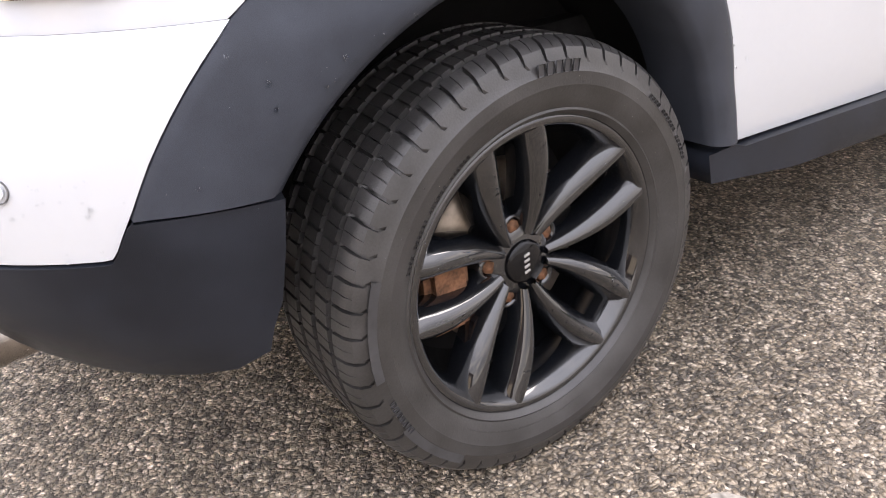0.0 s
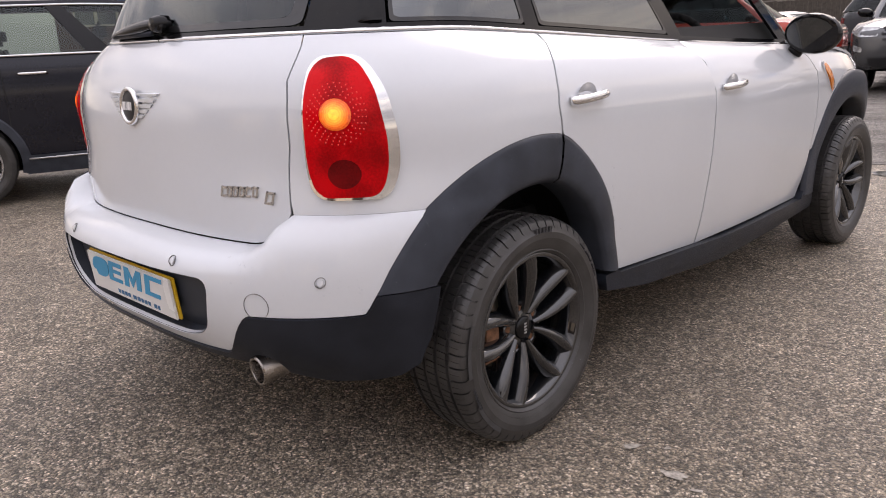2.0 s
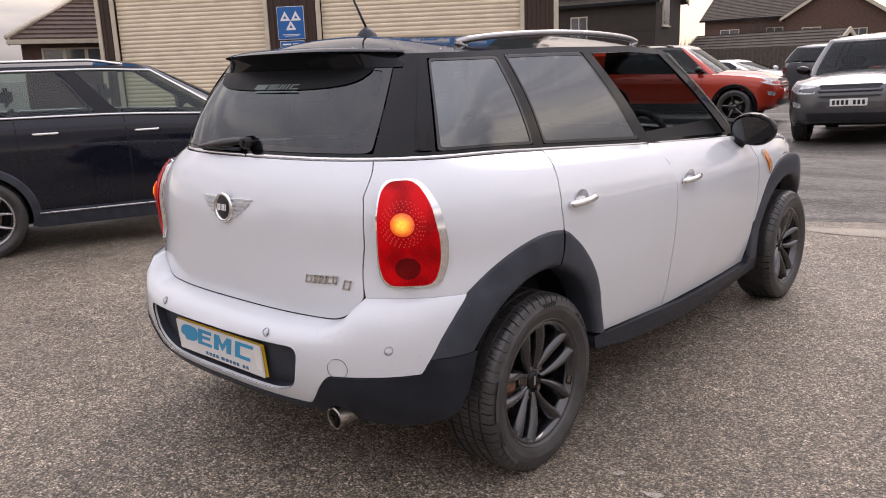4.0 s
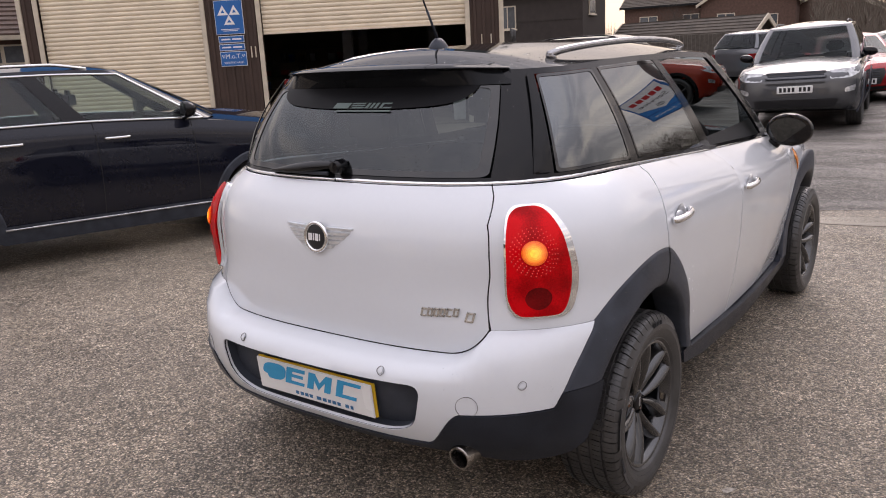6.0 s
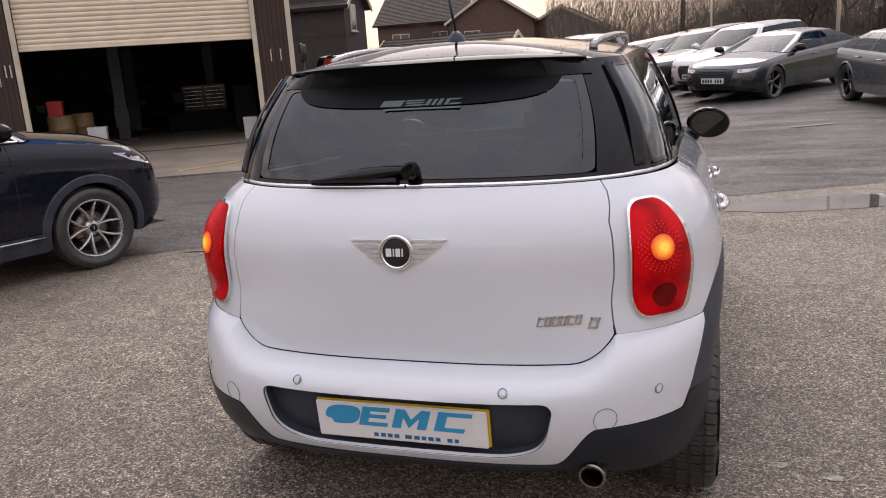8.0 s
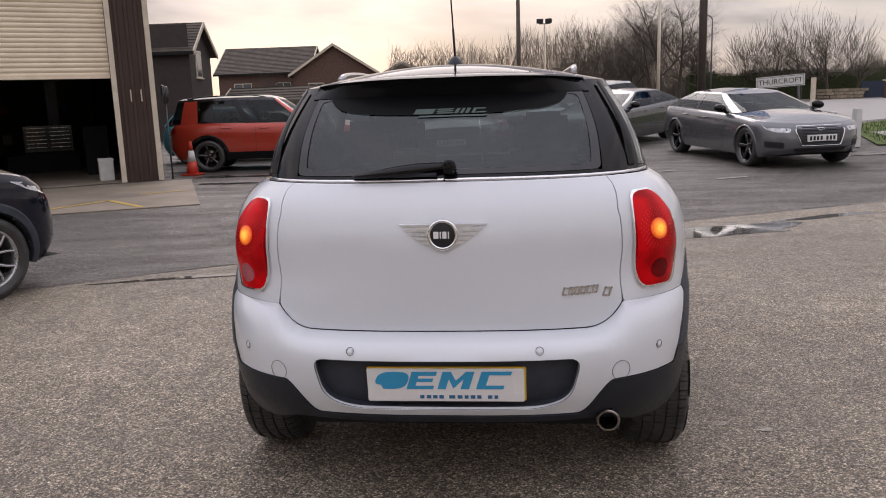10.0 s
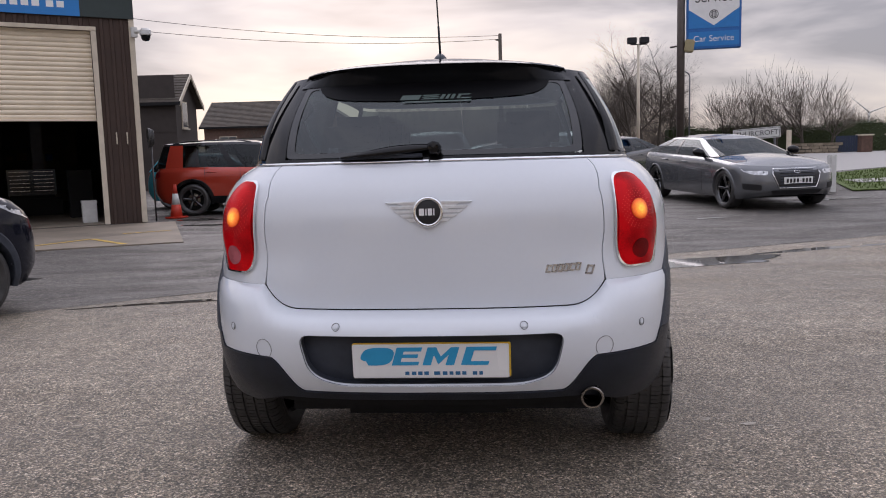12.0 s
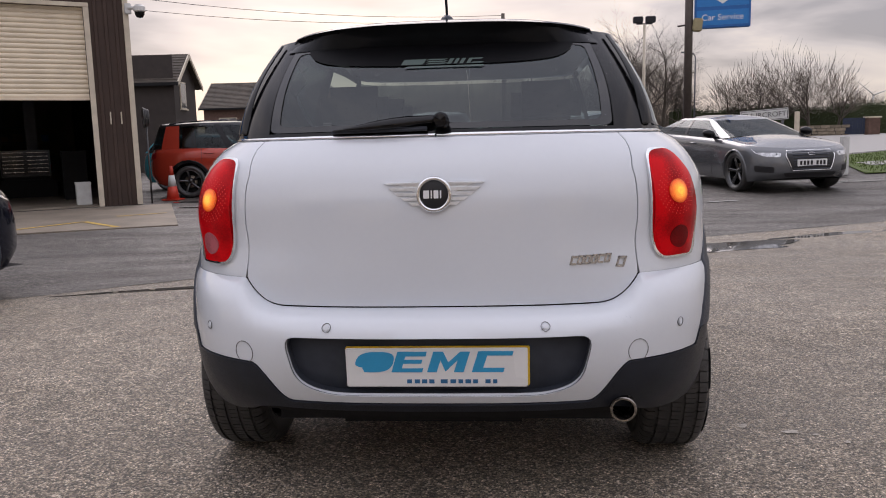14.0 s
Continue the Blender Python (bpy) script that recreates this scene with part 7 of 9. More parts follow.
# loose and proud stone chips where the walk passes nearest
def stone_chips():
    rng = np.random.default_rng(5)
    n = 40000
    x, y = rng.uniform(0.15, 2.6, n), rng.uniform(-1.5, 1.7, n)
    keep = rng.random(n) < np.clip(1.25 - 0.45 * np.hypot(x - 1.0, y - 0.1), 0.15, 1.0)
    x, y = x[keep], y[keep]
    n = len(x)
    r = rng.uniform(0.0015, 0.0036, n)
    tip = np.array([(1, 0, 0.1), (0.2, 1, -0.05), (-1, 0.15, 0.05), (-0.1, -1, 0.1), (0.05, 0.1, 0.85), (0, 0, -0.7)])
    turn = rng.uniform(0, 2 * np.pi, n)
    squash = rng.uniform(0.55, 1.0, (n, 3))
    p = tip[None] * squash[:, None] + rng.uniform(-0.16, 0.16, (n, 6, 3))
    c, s_ = np.cos(turn)[:, None], np.sin(turn)[:, None]
    q = np.stack([p[..., 0] * c - p[..., 1] * s_, p[..., 0] * s_ + p[..., 1] * c, p[..., 2]], -1) * r[:, None, None]
    q += np.stack([x, y, r * 0.15], -1)[:, None]
    f = np.array([(0, 1, 4), (1, 2, 4), (2, 3, 4), (3, 0, 4), (1, 0, 5), (2, 1, 5), (3, 2, 5), (0, 3, 5)])
    faces = (np.arange(n)[:, None, None] * 6 + f[None]).reshape(-1, 3)
    me = bpy.data.meshes.new("stone_chips")
    me.from_pydata(q.reshape(-1, 3).tolist(), [], faces.tolist())
    m = mat("stone_chip", (0.34, 0.295, 0.235), rough=0.42, vary=0.15, scale=90)
    t = m.node_tree
    geo, ramp, mul = t.nodes.new("ShaderNodeNewGeometry"), t.nodes.new("ShaderNodeMapRange"), t.nodes.new("ShaderNodeVectorMath")
    ramp.inputs[3].default_value, ramp.inputs[4].default_value = 0.45, 1.6
    mul.operation = "SCALE"
    b = t.nodes["Principled BSDF"]
    src = b.inputs["Base Color"].links[0].from_socket
    t.links.new(geo.outputs["Random Per Island"], ramp.inputs[0])
    t.links.new(src, mul.inputs[0])
    t.links.new(ramp.outputs[0], mul.inputs["Scale"])
    t.links.new(mul.outputs[0], b.inputs["Base Color"])
    me.materials.append(m)
    tagged(new("stone_chips", me), "tan and grey stone chips bedded in the tarmac", "gravel", kind="stuff")


stone_chips()

# ---------------------------------------------------------------- things on and in the garage
SIGNBLUE = mat("sign_blue", (0.015, 0.13, 0.42), rough=0.35, vary=0.04)
FASCIA = mat("fascia_blue", (0.02, 0.20, 0.55), rough=0.35, vary=0.04)
DARKGREEN = mat("dark_fascia", (0.03, 0.045, 0.045), rough=0.5, vary=0.1)
GREYMETAL = mat("grey_painted_metal", (0.10, 0.10, 0.11), rough=0.5, vary=0.2, scale=4)
WHITEPL = mat("white_plastic", (0.62, 0.62, 0.60), rough=0.4, vary=0.08)
CONE = mat("cone_red", (0.55, 0.05, 0.025), rough=0.45, vary=0.15, scale=9)
YELLOWDRUM = mat("drum_ochre", (0.20, 0.13, 0.06), rough=0.5, vary=0.2)
REDBOX = mat("red_crate", (0.35, 0.03, 0.03), rough=0.5, vary=0.1)
CARD = mat("cardboard", (0.32, 0.22, 0.13), rough=0.8, vary=0.15)


def flat_text(word, size, m, material, parent, name="lettering"):
    bm = text_mesh(word, size, 0.001)
    ob = part(name, bm, material, parent, smooth=False)
    ob.matrix_local = m
    return ob


def board(name, label, x0, x1, z0, z1, y, material, border=None):
    b = thing(name, label, "sign", GAR)
    part("panel", box(bmesh.new(), x0, x1, y - 0.012, y, z0, z1, 0.003), border or material, b, smooth=False)
    e = 0.011
    if border:
        part("face", box(bmesh.new(), x0 + e, x1 - e, y - 0.015, y - 0.012, z0 + e, z1 - e), material, b, smooth=False)
    return b


def mot_signs():
    cx, y = -5.885, -0.034
    b = board("test_sign", "blue vehicle test sign with three white triangles", cx - 0.31, cx + 0.31, 2.13, 2.84, y, SIGNBLUE, WHITEINK)
    for tx, tz in ((-0.125, 2.60), (0.125, 2.60), (0.0, 2.40)):
        bm = bmesh.new()
        r0, r1 = 0.138, 0.046
        ang = [90, 210, 330]
        vo = [bm.verts.new((cx + tx + r0 * math.cos(radians(a)), y - 0.017, tz + r0 * math.sin(radians(a)))) for a in ang]
        vi = [bm.verts.new((cx + tx + r1 * math.cos(radians(a)), y - 0.017, tz + r1 * math.sin(radians(a)))) for a in ang]
        for i in range(3):
            bm.faces.new((vo[i], vo[(i + 1) % 3], vi[(i + 1) % 3], vi[i]))
        part("triangle", bm, WHITEINK, b, smooth=False)
    for z, w in ((2.235, 0.20), (2.205, 0.16)):
        part("print_bar", box(bmesh.new(), cx - w, cx + w, y - 0.0165, y - 0.015, z - 0.007, z + 0.007), WHITEINK, b, smooth=False)
    for z0, z1 in ((1.955, 2.10), (1.79, 1.93)):
        s = board("test_sign", "narrow blue sign with a white line of small print", cx - 0.28, cx + 0.28, z0, z1, y, SIGNBLUE, WHITEINK)
        zc = (z0 + z1) / 2
        for k in range(2):
            xa = cx - 0.22 + k * 0.24
            part("print_bar", box(bmesh.new(), xa, xa + 0.20, y - 0.0165, y - 0.015, zc - 0.016, zc + 0.016), WHITEINK, s, smooth=False)
    s = board("test_sign", "blue vehicle test viewing sign with white lettering", cx - 0.28, cx + 0.30, 1.46, 1.77, y, SIGNBLUE, WHITEINK)
    flat_text("M.o.T.", 0.14, Matrix.Translation((cx + 0.01, y - 0.017, 1.665)), WHITEINK, s)
    flat_text("VIEWING AREA", 0.062, Matrix.Translation((cx + 0.01, y - 0.017, 1.535)), WHITEINK, s)
    for x in (-0.21, 0.23):
        for k, (dx, dz) in enumerate(((-0.02, 0.02), (0.02, 0.02), (0, -0.015))):
            bm = bmesh.new()
            bm.faces.new([bm.verts.new((cx + x + dx + 0.02 * math.cos(radians(a)), y - 0.017, 1.665 + dz + 0.02 * math.sin(radians(a)))) for a in (90, 210, 330)])
            part("triangle", bm, WHITEINK, s, smooth=False)


mot_signs()


def fascia():
    f = board("fascia_sign", "long blue fascia board with pale logo shapes", -10.6, -0.98, 4.12, 5.35, -0.05, FASCIA)
    part("end_panel", box(bmesh.new(), -0.98, 0.01, -0.062, -0.05, 4.12, 5.35, 0.003), DARKGREEN, f, "dark green-grey end panel", smooth=False)
    y = -0.064
    def slant(x0, x1, z0, z1, k=0.30):
        bm = bmesh.new()
        bm.faces.new([bm.verts.new((x + k * (z - 4.5), y, z)) for x, z in ((x0, z0), (x1, z0), (x1, z1), (x0, z1))])
        part("logo_bar", bm, WHITEINK, f, smooth=False)
    for x0, x1, z0, z1 in ((-3.9, -3.2, 4.5, 4.62), (-3.9, -3.25, 4.72, 4.82), (-3.9, -3.65, 4.5, 5.05), (-3.0, -2.75, 4.5, 5.05), (-2.35, -2.1, 4.5, 5.05), (-2.75, -2.35, 4.75, 5.05), (-1.95, -1.7, 4.5, 5.05), (-1.95, -1.2, 4.5, 4.62), (-1.95, -1.25, 4.93, 5.05)):
        slant(x0, x1, z0, z1)
    for k in range(11):
        x = -3.35 + k * 0.185 + (0.06 if k > 3 else 0) + (0.06 if k > 8 else 0)
        part("print_bar", box(bmesh.new(), x, x + 0.13, y - 0.001, y, 4.27, 4.39), WHITEINK, f, smooth=False)


fascia()


def cctv(m, label):
    c = thing("security_camera", label, "camera", m)
    part("bracket", box(bmesh.new(), -0.06, 0.06, -0.10, 0.0, -0.10, 0.10, 0.01), WHITEPL, c, smooth=False)
    bm = cyl(bmesh.new(), (0, -0.08, 0), (0.17, -0.16, 0.02), 0.035, 0.035, 12)
    part("arm", bm, WHITEPL, c)
    bm = bmesh.new()
    lathe(bm, [(0.0, 0.10), (0.07, 0.09), (0.11, 0.05), (0.115, -0.03), (0.10, -0.05)], n=24, axis="z")
    bmesh.ops.transform(bm, matrix=Matrix.Translation((0.20, -0.17, -0.02)), verts=bm.verts)
    part("housing", bm, WHITEPL, c)
    bm = bmesh.new()
    lathe(bm, [(0.095, 0.0), (0.09, -0.05), (0.06, -0.10), (0.0, -0.115)], n=24, axis="z")
    bmesh.ops.transform(bm, matrix=Matrix.Translation((0.20, -0.17, -0.07)), verts=bm.verts)
    part("dome", bm, BLACKTRIM, c, "smoked dome")


cctv(GAR @ pose(0.0, -0.03, 3.86), "white dome security camera on the garage corner")
cctv(GAR @ pose(0.0, -0.03, 4.72), "white dome security camera on the garage corner")
# steel handles on the piers
for x in (-0.47, -0.27, -5.47, -5.38):
    h = thing("pull_handle", "short pale steel strip on the cladding", "handle", GAR)
    part("strip", box(bmesh.new(), x - 0.012, x + 0.012, -0.055, -0.033, 1.62, 1.86, 0.004), PALE, h, smooth=False)


def drum(at, r, h, material, label):
    d = thing("drum", label, "drum", at)
    bm = bmesh.new()
    prof = [(0, 0), (r, 0), (r, 0.02)]
    for k in (0.33, 0.66):
        prof += [(r, h * k - 0.02), (r + 0.012, h * k), (r, h * k + 0.02)]
    prof += [(r, h - 0.02), (r + 0.008, h), (r - 0.01, h), (r - 0.01, h - 0.02), (0, h - 0.02)]
    lathe(bm, prof, n=32, axis="z")
    part("shell", bm, material, d)


def crate(at, sx, sy, sz, material, label, name="box", category="box"):
    c = thing(name, label, category, at)
    part("carton", box(bmesh.new(), -sx / 2, sx / 2, -sy / 2, sy / 2, 0, sz, 0.01), material, c, smooth=False)
    part("lid", box(bmesh.new(), -sx / 2 - 0.008, sx / 2 + 0.008, -sy / 2 - 0.008, sy / 2 + 0.008, sz - 0.05, sz + 0.004, 0.006), material, c, smooth=False)


drum(GAR @ pose(-4.85, 1.0, 0.012), 0.25, 0.78, YELLOWDRUM, "ochre steel oil drum inside the workshop door")
drum(GAR @ pose(-4.55, 1.7, 0.012), 0.25, 0.78, YELLOWDRUM, "ochre steel oil drum inside the workshop door")
crate(GAR @ pose(-4.90, 1.0, 0.793), 0.28, 0.26, 0.30, REDBOX, "red plastic box standing on a drum")
crate(GAR @ pose(-4.15, 0.9, 0.012), 0.36, 0.30, 0.50, WHITEPL, "white plastic container on the workshop floor", "container", "container")
crate(GAR @ pose(-1.02, 0.75, 0.012), 0.28, 0.26, 0.46, WHITEPL, "white plastic container by the workshop door", "container", "container")
crate(GAR @ pose(-1.0, 3.0, 0.012), 0.5, 0.5, 1.1, VOID, "dark grey metal workshop cabinet", "cabinet", "cabinet")


def tool_chest(at):
    c = thing("tool_chest", "black tool chest with bright drawer strips", "tool chest", at)
    part("body", box(bmesh.new(), -0.75, 0.75, 0, 0.5, 0.12, 1.0, 0.01), BLACKTRIM, c, smooth=False)
    for s in (-0.37, 0.37):
        for k in range(6):
            d = part("drawer", box(bmesh.new(), s - 0.33, s + 0.33, -0.02, 0.0, 0.18 + k * 0.13, 0.29 + k * 0.13, 0.004), BLACKTRIM, c, smooth=False)
            part("drawer_pull", box(bmesh.new(), s - 0.31, s + 0.31, -0.035, -0.02, 0.265 + k * 0.13, 0.285 + k * 0.13, 0.003), STEEL, d, smooth=False)
    part("stand", box(bmesh.new(), -0.7, 0.7, 0.05, 0.45, 0.0, 0.12), VOID, c, smooth=False)


tool_chest(GAR @ pose(-1.95, 4.6, 0.432) @ Matrix.Scale(0.72, 4))
crate(GAR @ pose(-2.1, 4.85, 0.012), 1.6, 0.5, 0.42, VOID, "dark low bench under the tool chest", "bench", "bench")
for x, y in ((-3.9, 3.6), (-1.75, 5.6), (-3.9, 6.8), (-7.2, 3.6), (-9.0, 3.6)):
    l = thing("lift_post", "grey steel vehicle lift post", "lift", GAR @ pose(x, y, 0.012))
    part("column", box(bmesh.new(), -0.13, 0.13, -0.10, 0.10, 0.02, 2.9, 0.01), GREYMETAL, l, smooth=False)
    part("foot", box(bmesh.new(), -0.3, 0.3, -0.3, 0.3, 0.0, 0.03), GREYMETAL, l, smooth=False)
    part("carriage", box(bmesh.new(), -0.16, 0.16, -0.16, 0.0, 0.3, 0.75, 0.01), GREYMETAL, l, smooth=False)
for k in range(5):
    sh = thing("shelf", "dark shelf with workshop clutter", "shelf", GAR @ pose(-9.2 + 1.9 * k, 13.6, 0.012))
    for z in (0.4, 0.9, 1.4, 1.9):
        part("board", box(bmesh.new(), -0.85, 0.85, 0, 0.35, z, z + 0.03), GREYMETAL, sh, smooth=False)
    rnd = random.Random(40 + k)
    for z in (0.43, 0.93, 1.43):
        for j in range(4):
            x = -0.75 + 0.4 * j + rnd.uniform(0, 0.1)
            crate(GAR @ pose(-9.2 + 1.9 * k + x, 13.75, z + 0.012), rnd.uniform(0.15, 0.3), 0.2, rnd.uniform(0.12, 0.35), rnd.choice((CARD, GREYMETAL, REDBOX, WHITEPL, SIGNBLUE)), "small box on a workshop shelf")


def cone(x, y):
    c = thing("traffic_cone", "red traffic cone with a white band", "cone", pose(x, y, ground_z(x, y)))
    part("base", box(bmesh.new(), -0.19, 0.19, -0.19, 0.19, 0, 0.035, 0.01), CONE, c, smooth=False)
    for name, r0, r1, z0, z1, m in (("lower_cone", 0.135, 0.095, 0.03, 0.30, CONE), ("band", 0.095, 0.058, 0.30, 0.54, WHITEPL), ("tip", 0.058, 0.028, 0.54, 0.74, CONE)):
        part(name, cyl(bmesh.new(), (0, 0, z0), (0, 0, z1), r0, r1, 24), m, c)


cone(-6.98, 13.55)
hose = thing("hose_reel", "black hoses hung on the garage corner", "hose", GAR @ pose(0.16, 0.10, 0))
for k in range(4):
    bm = bmesh.new()
    r = 0.19 - 0.012 * k
    tube(bm, [(0.03 * k + 0.002 * i / 24, r * 0.6 * math.cos(2 * math.pi * i / 24), 1.75 + r * math.sin(2 * math.pi * i / 24)) for i in range(25)], 0.016, 6)
    part("coil", bm, RUBBER, hose)
part("hose_end", cyl(bmesh.new(), (0.05, 0, 0.0), (0.05, 0.02, 1.6), 0.018, 0.018, 8), RUBBER, hose)

# ---------------------------------------------------------------- sign pole, lamps and posts
C11 = Vector((0.24, -3.29, 0))


def out(dx, dy, dist):
    """A place on the yard dist metres out along a bearing from where the walk ends."""
    p = C11 + Vector((dx, dy, 0)).normalized() * dist
    return p.x, p.y, ground_z(p.x, p.y)


BROWNPOLE = mat("brown_steel_pole", (0.075, 0.06, 0.052), rough=0.5, vary=0.15)
TIMBER = mat("weathered_timber", (0.10, 0.085, 0.07), rough=0.85, vary=0.3, scale=9, bump=0.002, bump_scale=40)
BEIGE = mat("beige_floodlight", (0.35, 0.30, 0.17), rough=0.5, vary=0.1)
SIGNRED = mat("sign_red", (0.50, 0.015, 0.02), rough=0.4, vary=0.05)


def service_sign():
    x, y, z = out(0.214, 0.973, 24)
    s = thing("sign_pole", "tall brown pole with a blue and white service sign", "sign", pose(x, y, 0, 0, 0, -8))
    part("pole", cyl(bmesh.new(), (0, 0, z), (0, 0, 7.6), 0.115, 0.105, 20), BROWNPOLE, s)
    b = part("cabinet", box(bmesh.new(), 0.14, 1.62, -0.10, 0.10, 4.02, 6.45, 0.02), SIGNBLUE, s, "blue sign cabinet", smooth=False)
    part("band", box(bmesh.new(), 0.20, 1.56, -0.108, -0.10, 4.10, 4.50), FASCIA, b, smooth=False)
    part("panel", box(bmesh.new(), 0.20, 1.56, -0.106, -0.10, 4.60, 6.38), FASCIA, b, smooth=False)
    bm = bmesh.new()
    bm.faces.new([bm.verts.new((q, -0.110, w)) for q, w in ((0.20, 5.12), (0.88, 4.66), (1.56, 5.12), (1.56, 6.38), (0.20, 6.38))])
    part("shield", bm, WHITEINK, b, smooth=False)
    flat_text("Service", 0.36, Matrix.Translation((0.88, -0.113, 5.42)), INK, b)
    flat_text("Car Service", 0.235, Matrix.Translation((0.88, -0.111, 4.30)), WHITEINK, b)
    bm = bmesh.new()
    lathe(bm, [(0.125, -0.113), (0.105, -0.113)], n=28, axis="y")
    lathe(bm, [(0.085, -0.113), (0.07, -0.113)], n=28, axis="y")
    for q in (-0.03, 0.03):
        box(bm, q - 0.012, q + 0.012, -0.114, -0.112, -0.10, 0.10)
    bmesh.ops.transform(bm, matrix=Matrix.Translation((0.88, 0, 4.97)), verts=bm.verts)
    part("roundel", bm, INK, b, smooth=False)
    for k in range(5):
        part("red_bar", box(bmesh.new(), 0.30 + k * 0.235, 0.49 + k * 0.235, -0.113, -0.111, 5.72, 6.02), SIGNRED, b, smooth=False)
    bm = cyl(bmesh.new(), (-0.10, 0, 4.15), (-0.30, -0.05, 4.12), 0.025, 0.025, 8)
    part("arm", bm, BROWNPOLE, s)
    part("floodlight", box(bmesh.new(), -0.48, -0.22, -0.16, 0.12, 3.95, 4.30, 0.03, m=pose(0, 0, 0, 0, 8, 0)), BEIGE, s, "beige floodlight", smooth=False)


service_sign()


def lamp_post(dx, dy, dist, top, label, heads=2, r=0.055, material=None):
    x, y, z = out(dx, dy, dist)
    s = thing("lamp_post", label, "lamp", pose(x, y, 0))
    part("post", cyl(bmesh.new(), (0, 0, z), (0, 0, top), r * 1.2, r * 0.8, 12), material or PALE, s)
    part("cross_arm", cyl(bmesh.new(), (-0.28, 0, top), (0.28, 0, top), 0.025, 0.025, 8), GREYMETAL, s)
    for k in range(heads):
        q = -0.24 + 0.44 * k
        h = part("floodlight", box(bmesh.new(), q - 0.17, q + 0.17, -0.16, 0.04, top + 0.02, top + 0.24, 0.02, m=Matrix.Translation((0, 0, 0)) @ pose(0, 0, 0, 0, 0, 0)), INK, s, "black floodlight head", smooth=False)


lamp_post(0.1649, 0.9779, 30, 5.05, "white lamp post with two black floodlights")
lamp_post(0.0313, 0.9951, 42, 5.15, "distant white lamp post with floodlights")
sx_, sy_, sz_ = out(0.224, 0.9707, 45)
st = thing("street_lamp", "thin grey street lamp with a bent arm", "lamp", pose(sx_, sy_, 0))
bm = cyl(bmesh.new(), (0, 0, sz_), (0, 0, 5.1), 0.05, 0.035, 10)
for i in range(6):
    a0, a1 = math.pi * i / 12, math.pi * (i + 1) / 12
    cyl(bm, (-0.35 + 0.35 * math.cos(a0), 0, 5.1 + 0.3 * math.sin(a0)), (-0.35 + 0.35 * math.cos(a1), 0, 5.1 + 0.3 * math.sin(a1)), 0.03, 0.03, 8)
part("post", bm, GREYMETAL, st)
part("lantern", box(bmesh.new(), -0.75, -0.33, -0.07, 0.07, 5.36, 5.44, 0.02), GREYMETAL, st, smooth=False)
px_, py_, pz_ = out(-0.0006, 0.9892, 46)
tp = thing("telegraph_pole", "brown timber telegraph pole", "pole", pose(px_, py_, 0))
part("pole", cyl(bmesh.new(), (0, 0, pz_), (0, 0, 8.1), 0.15, 0.10, 12), TIMBER, tp)
part("cap", cyl(bmesh.new(), (-0.25, 0, 7.75), (0.1, 0, 7.75), 0.04, 0.04, 8), TIMBER, tp)
for k, (a, b, sag) in enumerate((((px_, py_, 8.0), (-26, 30, 9.5), 0.9), ((px_, py_, 7.8), (-26, 31, 8.9), 0.9))):
    w = thing("overhead_cable", "thin dark overhead telephone cable", "cable", pose(0, 0, 0))
    bm = bmesh.new()
    pts = [Vector(a).lerp(Vector(b), t) - Vector((0, 0, sag * 4 * t * (1 - t))) for t in span(0, 1, 14)]
    tube(bm, pts, 0.012, 4)
    part("wire", bm, VOID, w)

# ---------------------------------------------------------------- buildings behind
TILE = mat("mossy_roof_tile", (0.075, 0.062, 0.050), rough=0.8, vary=0.35, scale=2.5, bump=0.01, bump_scale=18)
DARKCLAD = mat("dark_brown_boarding", (0.045, 0.036, 0.032), rough=0.7, vary=0.2, scale=3)
BRICK = mat("red_brick", (0.12, 0.072, 0.055), rough=0.85, vary=0.25, scale=6, bump=0.003, bump_scale=30)
WINDOWG = mat("window_pane", (0.10, 0.11, 0.12), rough=0.06, vary=0.2, coat=1.0)


